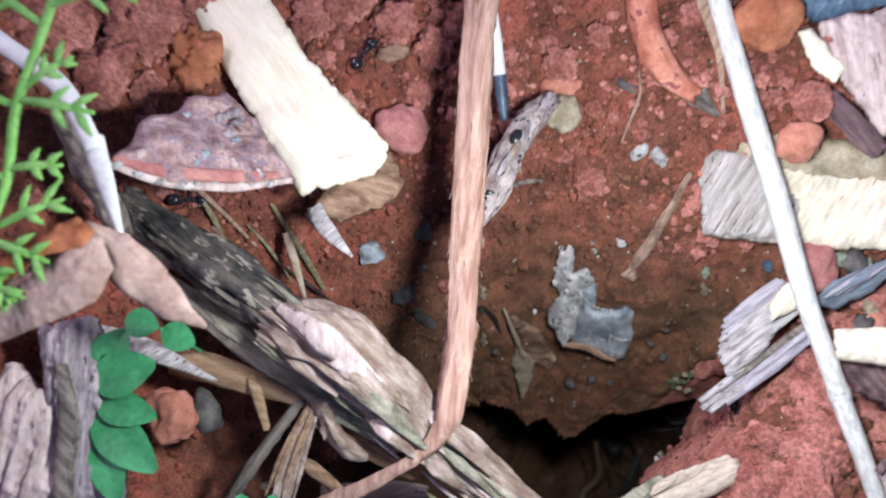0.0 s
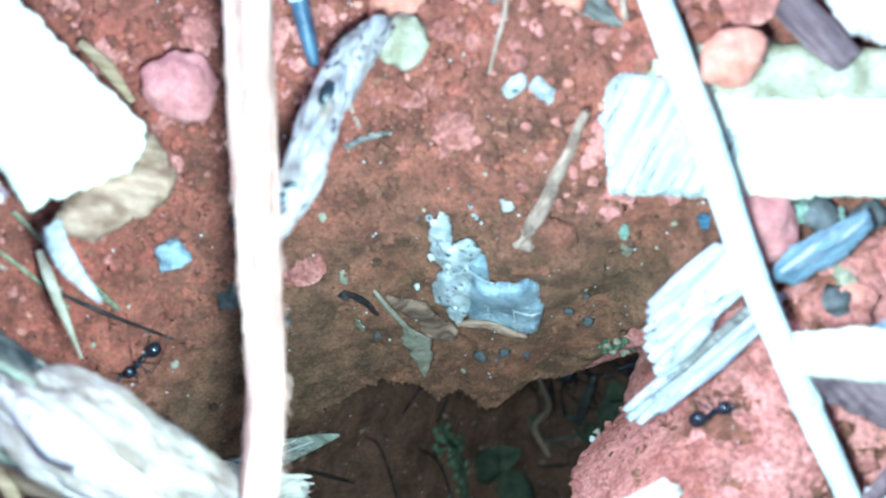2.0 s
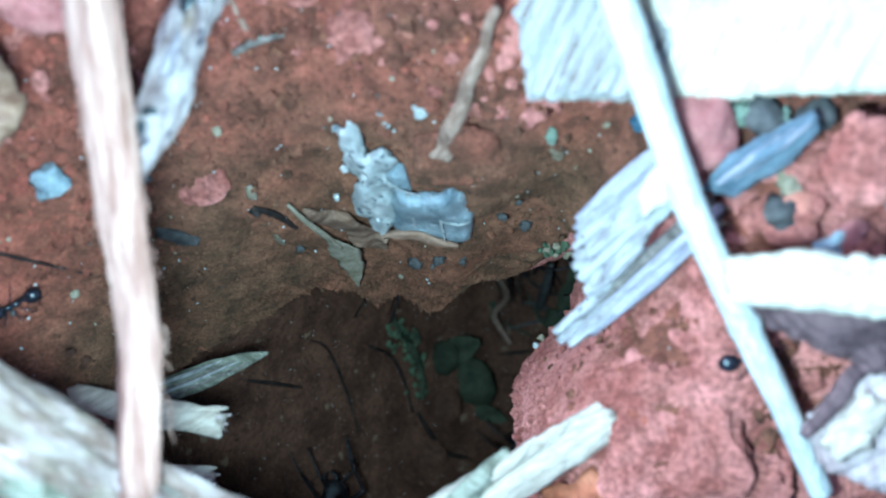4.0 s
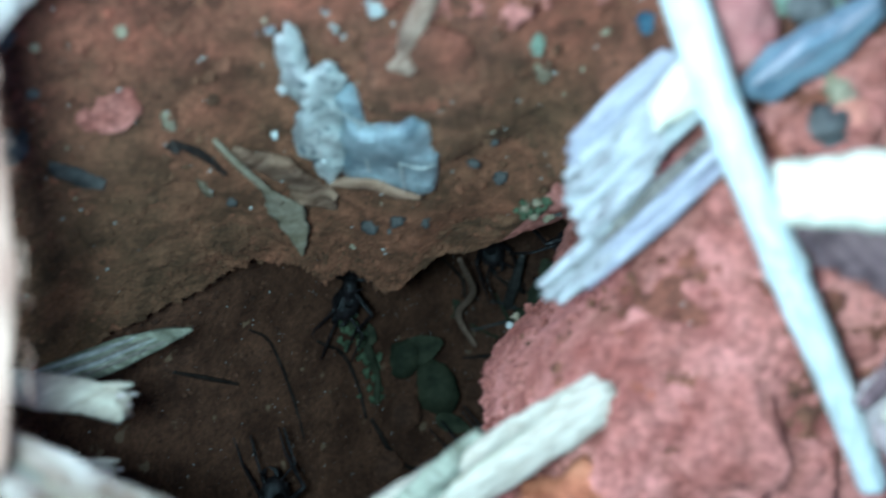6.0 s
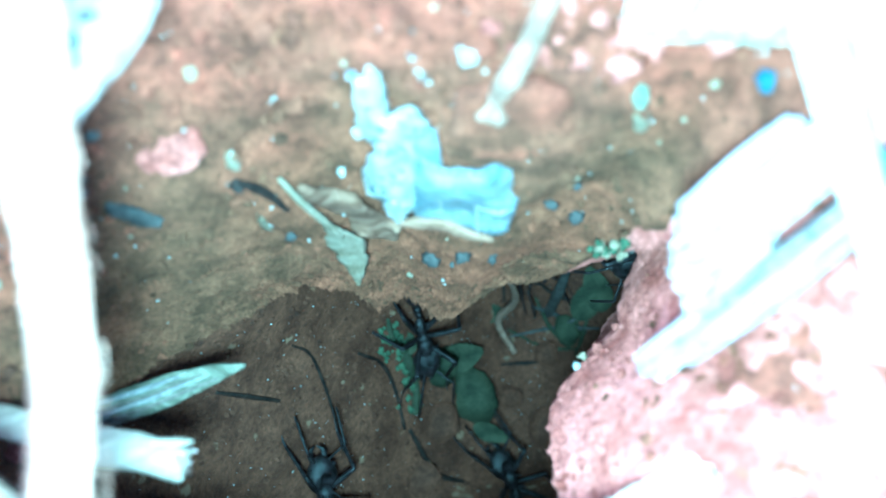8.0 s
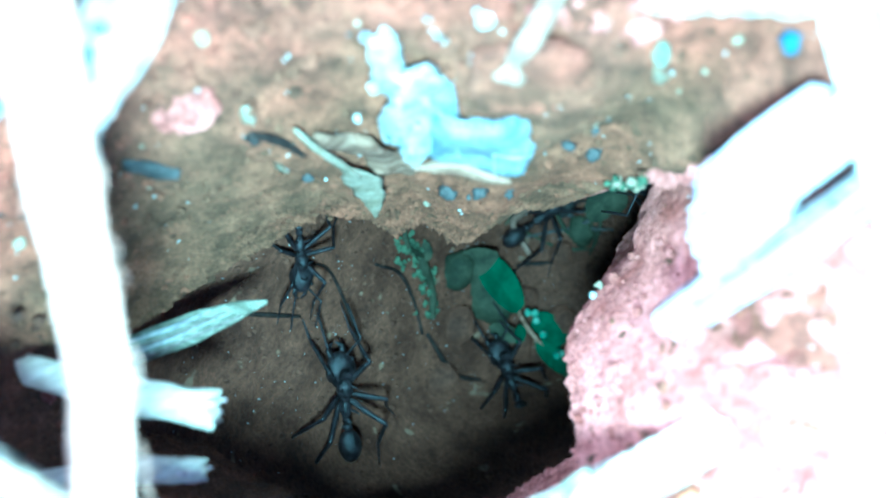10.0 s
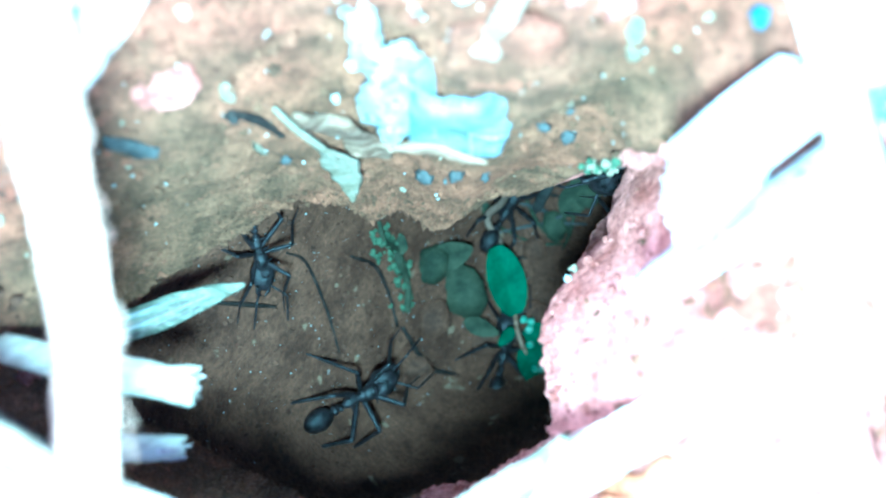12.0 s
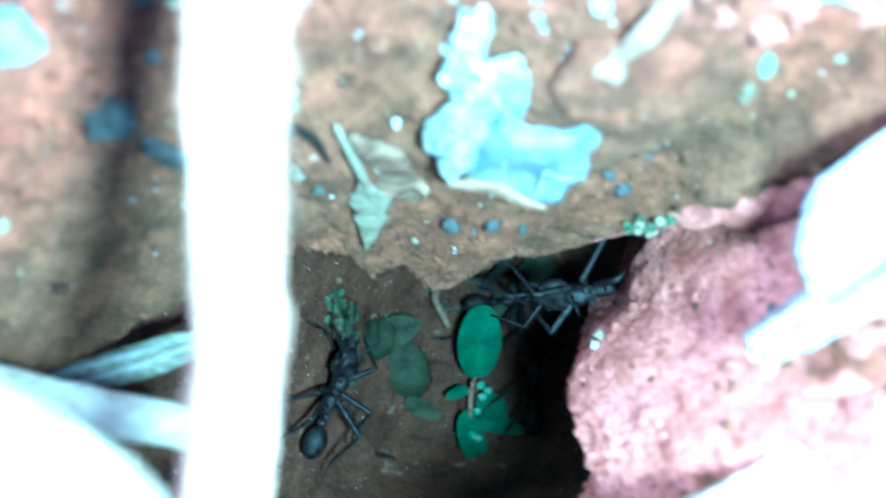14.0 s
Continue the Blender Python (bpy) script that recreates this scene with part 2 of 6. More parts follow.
def make(name, verts, faces, mat, parent=None, label="", category="", kind="", group="", smooth=True):
    v = np.asarray(verts, float) * MM
    if parent is None:
        at = np.array([(v[:, 0].min() + v[:, 0].max()) / 2, (v[:, 1].min() + v[:, 1].max()) / 2, v[:, 2].min()])
    else:
        at = np.array(parent.matrix_world.translation) if parent.parent is None else np.array(parent["seat"])
    me = bpy.data.meshes.new(name)
    me.from_pydata((v - at).tolist(), [], [tuple(f) for f in faces])
    me.materials.append(mat)
    if smooth:
        me.polygons.foreach_set("use_smooth", [True] * len(me.polygons))
    me.update()
    ob = new(name, me)
    if parent is None:
        ob.location = at
        ob.matrix_world = Matrix.Translation(at)
    else:
        ob.parent = parent
        ob["seat"] = at.tolist()
    return tagged(ob, label, category, group, kind)


def base(name, at, label, category, group=""):
    ob = new(name)
    ob.empty_display_size = 0.002
    ob.location = Vector(at) * MM
    ob.matrix_world = Matrix.Translation(Vector(at) * MM)
    return tagged(ob, label, category, group)


def spline(points, n):
    p = np.asarray(points, float)
    k = np.linspace(0, len(p) - 1, n)
    q = np.vstack([2 * p[0] - p[1], p, 2 * p[-1] - p[-2]])
    i = np.minimum(k.astype(int), len(p) - 2)
    t = (k - i)[:, None]
    a, b, c, d = q[i], q[i + 1], q[i + 2], q[i + 3]
    return 0.5 * (2 * b + (c - a) * t + (2 * a - 5 * b + 4 * c - d) * t ** 2 + (3 * b - a - 3 * c + d) * t ** 3)


def tube(points, radii, n=40, m=14, flat=1.0, ridge=0.12, rough=0.10, seed=0.0, up=(0, 0, 1), ends=0.5, fray=0.0):
    """A stick along points with the radii given; flat squeezes it along up; ridge and rough shape the bark; fray tears its ends."""
    c = spline(points, n)
    r = np.interp(np.linspace(0, 1, n), np.linspace(0, 1, len(radii)), radii)
    g = np.gradient(c, axis=0)
    g /= np.linalg.norm(g, axis=1)[:, None]
    u = np.asarray(up, float)
    v, f = [], []
    along = 0.4 if m >= 64 else 1.0
    for i in range(n):
        side = np.cross(g[i], u)
        side /= np.linalg.norm(side) + 1e-9
        top = np.cross(side, g[i])
        for j in range(m):
            a = 2 * math.pi * j / m
            k = 1 + ridge * noise3(math.cos(a) * 2.6 + seed, math.sin(a) * 2.6, i * along * 0.05 + seed)
            k += rough * noise3(math.cos(a) * 1.6, math.sin(a) * 1.6 + seed, c[i].sum() * 0.45 + seed)
            if m >= 20:
                k += 0.45 * ridge * noise3(math.cos(a) * 6.5 + seed, math.sin(a) * 6.5, i * along * 0.09) + 0.5 * rough * noise3(math.cos(a) * 4, math.sin(a) * 4 + seed, c[i].sum() * 1.1 * along)
            if m >= 64:
                k += 0.30 * ridge * noise3(math.cos(a) * 15 + seed, math.sin(a) * 15, i * 0.016) + 0.20 * ridge * noise3(math.cos(a) * 31, math.sin(a) * 31 + seed, i * 0.022)
            w = c[i] + r[i] * k * (math.cos(a) * side + math.sin(a) * flat * top)
            if fray and i in (0, n - 1):
                w = w + (g[i] if i else -g[i]) * fray * r[i] * noise3(j * 1.7, seed, i)
            v.append(w)
    for i in range(n - 1):
        for j in range(m):
            f.append((i * m + j, i * m + (j + 1) % m, (i + 1) * m + (j + 1) % m, (i + 1) * m + j))
    for i, way in ((0, -1), (n - 1, 1)):
        v.append(c[i] + way * g[i] * r[i] * ends * (0.2 if fray else 1))
        o = len(v) - 1
        for j in range(m):
            e = (i * m + j, i * m + (j + 1) % m)
            f.append((*e, o) if way > 0 else (e[1], e[0], o))
    return np.array(v), f


def slab(poly, thick, rings=9, n=110, jag=0.25, dome=0.0, relief=0.15, grain=0.0, turn=0.0, seed=0.0, centre=None, step=1.0):
    """A chip, bark plate or leaf: an outline of (x, y, z) corners with torn edges, thick below it; grain: ridges along turn degrees."""
    p = np.asarray(poly, float)
    q = np.vstack([p, p[:1]])
    s = np.r_[0, np.cumsum(np.linalg.norm(np.diff(q, axis=0), axis=1))]
    at = np.linspace(0, s[-1], 2 * n, endpoint=False)
    edge = np.stack([np.interp(at, s, q[:, k]) for k in range(2)], 1)
    mid = p[:, :2].mean(0) if centre is None else np.asarray(centre, float)[:2]
    for e in edge:
        out = e - mid
        out = out / (np.linalg.norm(out) + 1e-9)
        e += out * jag * (noise3(e[0], e[1], seed, 0.7) * 1.2 + noise3(e[0], e[1], seed + 5, 2.4) * 0.9)
    ca, sa = math.cos(radians(turn)), math.sin(radians(turn))
    spin = np.array([[ca, sa], [-sa, ca]])
    local = edge @ spin.T
    size = local.max(0) - local.min(0)
    h = max(0.30, math.sqrt(size[0] * size[1] / 9000.0))
    us, vs = np.arange(local[:, 0].min() - h, local[:, 0].max() + 2 * h, h), np.arange(local[:, 1].min() - h, local[:, 1].max() + 2 * h, h)
    gu, gv = np.meshgrid(us, vs)
    flat = np.stack([gu.ravel(), gv.ravel()], 1)
    a, b = local, np.roll(local, -1, 0)
    inside = np.zeros(len(flat), bool)
    near, foot = np.full(len(flat), 1e9), flat.copy()
    for (x0, y0), (x1, y1) in zip(a, b):
        cross = (y0 > flat[:, 1]) != (y1 > flat[:, 1])
        inside ^= cross & (flat[:, 0] < (x1 - x0) * (flat[:, 1] - y0) / (y1 - y0 + 1e-12) + x0)
        d = np.array([x1 - x0, y1 - y0])
        t = np.clip(((flat - (x0, y0)) @ d) / (d @ d + 1e-12), 0, 1)
        c = np.array([x0, y0]) + t[:, None] * d
        r = np.linalg.norm(flat - c, axis=1)
        better = r < near
        near[better], foot[better] = r[better], c[better]
    ny, nx = gu.shape
    idx = np.arange(nx * ny).reshape(ny, nx)
    m = inside.reshape(ny, nx)
    cell = m[:-1, :-1] & m[1:, :-1] & m[:-1, 1:] & m[1:, 1:]
    f = np.stack([idx[:-1, :-1][cell], idx[:-1, 1:][cell], idx[1:, 1:][cell], idx[1:, :-1][cell]], 1)
    sides = {}
    for w in f:
        for k in range(4):
            e = (int(w[k]), int(w[(k + 1) % 4]))
            if (e[1], e[0]) in sides:
                del sides[(e[1], e[0])]
            else:
                sides[e] = True
    rim_ids = {i for e in sides for i in e}
    for i in rim_ids:
        if near[i] < 1.6 * h:
            flat[i], near[i] = foot[i], 0.0
    used = np.unique(f)
    back = {int(i): k for k, i in enumerate(used)}
    uv = flat[used]
    xy = uv @ spin
    d2 = ((xy[:, None, :] - p[None, :, :2]) ** 2).sum(2) + 0.5
    if centre is not None:
        d2 = np.hstack([d2, ((xy - mid) ** 2).sum(1)[:, None] + 0.5])
    w = 1.0 / d2 ** 1.5
    heights = p[:, 2] if centre is None else np.r_[p[:, 2], centre[2]]
    z = (w * heights).sum(1) / w.sum(1)
    off = near[used]
    wide = off.max() + 1e-6
    bulge = dome * (1 - (1 - off / wide) ** 2)
    top = np.empty(len(used))
    for k in range(len(used)):
        x, y = xy[k]
        g = relief * noise3(x, y, seed, 0.45) + relief * 0.6 * noise3(x, y, seed + 3, 1.5)
        if grain:
            g += grain * noise.noise((uv[k][0] * 0.07, uv[k][1] * 0.9, seed)) + grain * 0.7 * noise.noise((uv[k][0] * 0.12, uv[k][1] * 2.2, seed))
        top[k] = g * min(1.0, 0.3 + off[k])
    up = z + bulge + top - 0.35 * thick * np.exp(-off / (0.25 * thick + 0.05))
    low = z + bulge - thick * (0.75 + 0.25 * np.minimum(1, off / thick))
    v = np.vstack([np.c_[xy, up], np.c_[xy, low]])
    o = len(used)
    faces = [tuple(back[int(i)] for i in c) for c in f] + [tuple(o + back[int(i)] for i in c[::-1]) for c in f]
    faces += [(back[e[1]], back[e[0]], o + back[e[0]], o + back[e[1]]) for e in sides]
    return v, faces


def ball(level=2):
    bm = bmesh.new()
    bmesh.ops.create_icosphere(bm, subdivisions=level, radius=1.0)
    v = np.array([w.co[:] for w in bm.verts])
    f = [tuple(w.index for w in p.verts) for p in bm.faces]
    bm.free()
    return v, f


BALL1, BALL2, BALL3, BALL4 = ball(1), ball(2), ball(3), ball(4)


def lump(at, size, seed, rough=0.35, freq=1.3, level=3, turn=0.0, fine=0.0):
    v, f = (None, BALL1, BALL2, BALL3, BALL4)[level]
    k = np.array([1 + rough * noise3(*(w * freq * 0.8 + seed)) + 0.4 * rough * noise3(*(w * freq * 2.3 - seed))
                  + (fine * (1.6 * (0.45 - noise.voronoi(Vector(w * freq * 1.5 + (seed, 0, 0)))[0][0]) + 1.1 * (0.4 - noise.voronoi(Vector(w * freq * 3.6 + (0, seed, 0)))[0][0])
                             + 0.5 * noise3(*(w * freq * 7 + seed))) if fine else 0) for w in v])
    w = v * k[:, None] * np.asarray(size, float)
    c, s = math.cos(radians(turn)), math.sin(radians(turn))
    w = np.stack([w[:, 0] * c - w[:, 1] * s, w[:, 0] * s + w[:, 1] * c, w[:, 2]], 1)
    return w + np.asarray(at, float), f


def joined(some):
    v, f, o = [], [], 0
    for a, b in some:
        v.append(a)
        f += [tuple(i + o for i in q) for q in b]
        o += len(a)
    return np.vstack(v), f


# ---- the ground with its funnel and mouth ----
MOUTH = (-8.0, -26.0)
# outline of the mouth: bearing, radius, height of the edge
EDGE = [(-180, 33, -36), (-160, 35, -30), (-130, 27, -20), (-100, 20, -14), (-70, 18, -14), (-35, 22, -16), (-20, 23.5, -20), (-9, 23, -28),
        (-5, 21.5, -34), (3, 20.7, -40), (10, 21.6, -44), (16.7, 24.3, -47), (21.2, 29.3, -50), (28, 32.5, -52), (33, 36.5, -56), (36, 31, -57),
        (40, 25.5, -57), (44, 23.3, -57), (49, 20.5, -57), (53, 16.5, -59), (56.5, 13, -61), (64, 11.2, -61.5), (71, 11.3, -61), (80, 12.4, -60),
        (89, 13.8, -58), (101, 12.6, -58), (108, 12.9, -58), (113, 15.5, -56), (131, 19.6, -54), (142, 21.5, -53), (154, 24, -51), (166, 28, -44)]


def around(bearing, k):
    a = [e[0] for e in EDGE] + [180]
    b = [e[k] for e in EDGE] + [EDGE[0][k]]
    return np.interp(bearing, a, b)


def rim(x, y):
    xx = np.clip(x, -95, 55)
    z = 2 - 0.17 * xx + 0.012 * np.clip(-xx - 40, 0, 60) ** 2 * np.clip((60 - np.abs(y)) / 30, 0.3, 1)
    z = z - 5 * np.exp(-((x - 28) ** 2 + (y - 0.5) ** 2) / 130.0)
    return z + 0.22 * np.clip(y, -50, 45) / (1 + np.exp(-(xx - 5) / 12))


def slope(bearing):
    """How far the funnel's side takes to climb, by bearing."""
    return np.interp(bearing, [-180, -150, -110, -40, 0, 22, 30, 36, 42, 48, 95, 111, 127, 150, 180], [14, 6, 4, 5, 7, 7, 8, 12, 18, 23, 21, 19, 15, 14, 14])


def bend(bearing):
    """How gently the climb begins at the mouth, by bearing."""
    return np.interp(bearing, [-180, -150, -110, -40, 0, 30, 42, 95, 111, 127, 150, 180], [1.1, 1.0, 1.0, 1.2, 1.4, 1.4, 1.6, 1.5, 1.45, 1.3, 1.2, 1.1])


def ground_base(x, y):
    dx, dy = x - MOUTH[0], y - MOUTH[1]
    b = np.degrees(np.arctan2(dy, dx))
    d = np.hypot(dx, dy) - around(b, 1)
    g = 1 - np.exp(-(np.clip(d, 0, 500) / slope(b)) ** bend(b))
    low = around(b, 2)
    return low + (rim(x, y) - low) * g, d


def ground_at(x, y):
    return float(ground_base(np.array([x]), np.array([y]))[0][0])


def lean(x, y, e=0.4):
    """The slope of the bare ground."""
    return (ground_at(x + e, y) - ground_at(x - e, y)) / (2 * e), (ground_at(x, y + e) - ground_at(x, y - e)) / (2 * e)


def surface(x, y):
    z = ground_at(x, y)
    gx, gy = lean(x, y)
    return z + crumble(x, y, z) * 0.8 * min(2.0, math.sqrt(1 + gx * gx + gy * gy))


def axis(lo, hi, step, far):
    out = [lo]
    s = step
    while out[0] > -far:
        s *= 1.45
        out.insert(0, out[0] - s)
    core = list(np.arange(lo + step, hi, step))
    tail, s = [hi], step
    while tail[-1] < far:
        s *= 1.45
        tail.append(tail[-1] + s)
    return np.array(out + core + tail)


def crumble(x, y, z=0.0):
    """Small relief of the soil: lumps, clotted grains and fine grit."""
    big = noise.fractal((x * 0.075, y * 0.075, z * 0.075 + 3), 0.8, 2.2, 3)
    d = noise.voronoi((x * 0.20 + 0.5 * noise3(x, y, 0, 0.5), y * 0.20, z * 0.2))[0][0]
    e = noise.voronoi((x * 0.62, y * 0.62 + 0.4 * noise3(x, y, 4, 1.2), z * 0.62))[0][0]
    f = noise.noise((x * 2.1, y * 2.1, z * 2.1))
    # the soil down the funnel is packed smoother than the dry crust
    k = min(1.0, max(0.5, (z + 36) / 26))
    grit = 0.42 * (0.4 - noise.voronoi((x * 1.35, y * 1.35, z * 1.35))[0][0]) + 0.16 * noise.noise((x * 3.1, y * 3.1, z * 3.1))
    return 1.6 * big * (0.5 + 0.5 * k) + k * (1.3 * (0.45 - d) * (0.6 + 0.8 * noise3(x, y, 9, 0.06)) + 1.05 * (0.4 - e)) + 0.24 * f + grit * (1.6 - k)


def build_ground():
    xs, ys = axis(-112.0, 60.0, 0.42, 3000.0), axis(-52.0, 58.0, 0.42, 3000.0)
    gx, gy = np.meshgrid(xs, ys)
    z, d = ground_base(gx, gy)
    nx, ny = len(xs), len(ys)
    near = (np.abs(gx) < 140) & (np.abs(gy) < 90)
    bump = np.zeros_like(z)
    for j in range(ny):
        for i in range(nx):
            if near[j, i] and d[j, i] > -3:
                bump[j, i] = crumble(gx[j, i], gy[j, i], z[j, i])
            elif not near[j, i]:
                bump[j, i] = 6 * noise3(gx[j, i], gy[j, i], 0, 0.004)
    zx, zy = np.gradient(z, xs, axis=1), np.gradient(z, ys, axis=0)
    size = np.sqrt(1 + zx ** 2 + zy ** 2)
    gx, gy, z = gx - bump * zx / size, gy - bump * zy / size, z + bump / size
    keep = (d > 4.5) | (np.abs(gx - MOUTH[0]) > 60)
    idx = np.arange(nx * ny).reshape(ny, nx)
    q = keep[:-1, :-1] & keep[1:, :-1] & keep[:-1, 1:] & keep[1:, 1:]
    f = np.stack([idx[:-1, :-1][q], idx[:-1, 1:][q], idx[1:, 1:][q], idx[1:, :-1][q]], 1)
    v = np.stack([gx.ravel(), gy.ravel(), z.ravel()], 1)
    used = np.unique(f)
    back = np.full(nx * ny, -1)
    back[used] = np.arange(len(used))
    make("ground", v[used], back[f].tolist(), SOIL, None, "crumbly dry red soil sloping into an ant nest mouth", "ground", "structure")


def chamber_floor(x, y):
    """The hollow under the mouth: its floor falls away to one side."""
    fall = np.clip(x + 42, 0, 26) * 2.35 + np.clip(x + 16, 0, 14) * 1.4
    z = -60 - fall - 6 * np.exp(-((x + 2) ** 2 + (y + 30) ** 2) / 200.0)
    e = np.sqrt(((x + 7) / 43.0) ** 2 + ((y + 34) / 36.0) ** 2)
    z = z + 27 * np.exp(-(((x + 36) / 13.0) ** 2 + ((y + 10) / 11.0) ** 2))
    return z + np.clip(e - 0.78, 0, 1) ** 1.5 * 420


def build_chamber():
    xs, ys = np.arange(-64, 50, 0.6), np.arange(-82, 14, 0.6)
    gx, gy = np.meshgrid(xs, ys)
    z = chamber_floor(gx, gy)
    g = ground_base(gx, gy)[0]
    for j in range(len(ys)):
        for i in range(len(xs)):
            x, y = gx[j, i], gy[j, i]
            z[j, i] += 2.2 * crumble(x * 0.6 + 40, y * 0.6, z[j, i] * 0.25) + 2.5 * noise3(x, y, 7, 0.09) + 0.9 * (0.4 - noise.voronoi((x * 0.5, y * 0.5, z[j, i] * 0.3))[0][0]) + 0.35 * noise3(x, y, 5, 0.8)
    z = np.minimum(z, g - 3.5)
    nx, ny = len(xs), len(ys)
    idx = np.arange(nx * ny).reshape(ny, nx)
    f = np.stack([idx[:-1, :-1].ravel(), idx[:-1, 1:].ravel(), idx[1:, 1:].ravel(), idx[1:, :-1].ravel()], 1)
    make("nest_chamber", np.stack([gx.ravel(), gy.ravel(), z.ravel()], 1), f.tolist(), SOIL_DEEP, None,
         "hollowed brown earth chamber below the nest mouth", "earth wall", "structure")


def hollow_at(x, y):
    z = float(chamber_floor(np.array([x]), np.array([y]))[0])
    return z + 2.2 * crumble(x * 0.6 + 40, y * 0.6, z * 0.25) + 2.5 * noise3(x, y, 7, 0.09)


def build_mouth():
    """The crumbling edge of the mouth: it follows the ground's last millimetres, then turns down and back under."""
    nb, nv = 900, 74
    v, f = [], []
    for i in range(nb):
        b = -180 + 360 * i / nb
        a = radians(b)
        r = float(around(b, 1))
        w = 0.4 * noise3(math.cos(a) * 9, math.sin(a) * 9, 3) + 0.6 * noise3(math.cos(a) * 17, math.sin(a) * 17, 5) + 0.6 * noise3(math.cos(a) * 50, math.sin(a) * 50, 6)
        low = float(around(b, 2))
        steep = min(1.0, max(0.0, (13.0 - float(slope(b))) / 8.0))
        line = []
        for k in range(nv):
            t = k / (nv - 1)
            if t < 0.55:
                d = 9.5 * (1 - t / 0.55) ** 1.25
                x, y = MOUTH[0] + (r + d) * math.cos(a), MOUTH[1] + (r + d) * math.sin(a)
                z = ground_at(x, y)
                q = d
            else:
                u = (t - 0.55) / 0.45
                q = 9.0 * u ** 1.2 * (1.0 - 0.75 * steep)
                x, y = MOUTH[0] + (r + q) * math.cos(a), MOUTH[1] + (r + q) * math.sin(a)
                z = low - (11.0 + 19.0 * steep) * u
            line.append((x, y, z, d if t < 0.55 else 0.0))
        p = np.array([c[:3] for c in line])
        # even steps along the profile
        s = np.r_[0, np.cumsum(np.linalg.norm(np.diff(p, axis=0), axis=1))]
        e = np.linspace(0, s[-1], nv)
        dd = np.interp(e, s, [c[3] for c in line])
        lip = s[int(0.55 * (nv - 1)) + 1]
        p = np.stack([np.interp(e, s, p[:, c]) for c in range(3)], 1)
        g = np.gradient(p, axis=0)
        g /= np.linalg.norm(g, axis=1)[:, None] + 1e-9
        n = np.cross((-math.sin(a), math.cos(a), 0), g)
        for k in range(nv):
            x, y, z = p[k]
            edge = math.exp(-((e[k] - lip) / 6.0) ** 2) * max(0.0, 1.0 - dd[k] / 3.5)
            h = crumble(x, y, z)
            inland = dd[k]
            h += 0.35 - 1.5 * min(1.0, max(0.0, (inland - 6.2) / 3.0))
            if k > 8 and inland < 4.0:
                h += 0.55 * (0.4 - noise.voronoi((x * 0.9, y * 0.9, z * 0.9))[0][0]) + 0.3 * noise.noise((x * 1.5, y * 1.5, z * 1.5))
            h += 0.45 * (0.4 - noise.voronoi((x * 0.35, y * 0.35, z * 0.35))[0][0]) * 2.2 * edge
            q = p[k] + n[k] * h * (1 if n[k][2] >= -0.3 else 0.6)
            q[0] -= math.cos(a) * w * edge
            q[1] -= math.sin(a) * w * edge
            v.append(q)
    for i in range(nb):
        j = (i + 1) % nb
        for k in range(nv - 1):
            f.append((i * nv + k, i * nv + k + 1, j * nv + k + 1, j * nv + k))
    # the far lip is the ground's own soil; the near bank is the dry red clod's own edge
    v = np.array(v)
    side = lambda q: -75 <= -180 + 360 * (q[0] // nv) / nb <= 38
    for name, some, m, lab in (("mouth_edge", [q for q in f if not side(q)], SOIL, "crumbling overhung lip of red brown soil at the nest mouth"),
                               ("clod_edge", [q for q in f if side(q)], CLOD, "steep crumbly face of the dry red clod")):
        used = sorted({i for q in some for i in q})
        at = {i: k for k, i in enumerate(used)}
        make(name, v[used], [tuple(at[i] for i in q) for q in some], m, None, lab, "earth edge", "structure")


build_ground()
build_mouth()
build_chamber()


def scatter_crumbs():
    rnd = random.Random(5)
    some = []
    while len(some) < 6200:
        x, y = rnd.uniform(-85, 52), rnd.uniform(-45, 52)
        z, d = ground_base(np.array([x]), np.array([y]))
        if d[0] < 1.0 or (noise3(x, y, 2, 0.05) < -0.15 and rnd.random() < 0.7):
            continue
        r = (0.25 + 0.95 * rnd.random() ** 4) * min(1.0, max(0.4, (z[0] + 36) / 26))
        z = surface(x, y) + r * 0.1
        some.append(lump((x, y, z), (r, r * rnd.uniform(0.7, 1.1), r * rnd.uniform(0.6, 0.9)), rnd.uniform(0, 50), 0.75, 1.9, 2, rnd.uniform(0, 360)))
    v, f = joined(some)
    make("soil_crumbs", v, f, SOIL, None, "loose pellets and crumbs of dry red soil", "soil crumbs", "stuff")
    some = []
    while len(some) < 1200:
        x, y = rnd.uniform(-85, 55), rnd.uniform(-45, 55)
        d = ground_base(np.array([x]), np.array([y]))[1][0]
        if d < 1.0 or (noise3(x, y, 6, 0.09) < 0.12 and rnd.random() < 0.85) or d < 33:
            continue
        r = 0.35 + 1.25 * rnd.random() ** 3
        some.append(lump((x, y, surface(x, y) + r * (0.0 if x < 12 else 0.3)), (r, r * rnd.uniform(0.7, 1.1), r * rnd.uniform(0.5, 0.8)), rnd.uniform(0, 50), 0.8, 1.7, 2, rnd.uniform(0, 360)))
    v, f = joined(some)
    make("dry_crumbs", v, f, CLOD, None, "clustered pinkish red crumbs of dry earth", "soil crumbs", "stuff")


scatter_crumbs()


def rest(x, y, up=0.0):
    return surface(x, y) + up


def off(x, y, h):
    """A point h above the soil, square to its slope."""
    gx, gy = lean(x, y, 1.0)
    n = math.sqrt(1 + gx * gx + gy * gy)
    return x - h * gx / n, y - h * gy / n, surface(x, y) + h / n


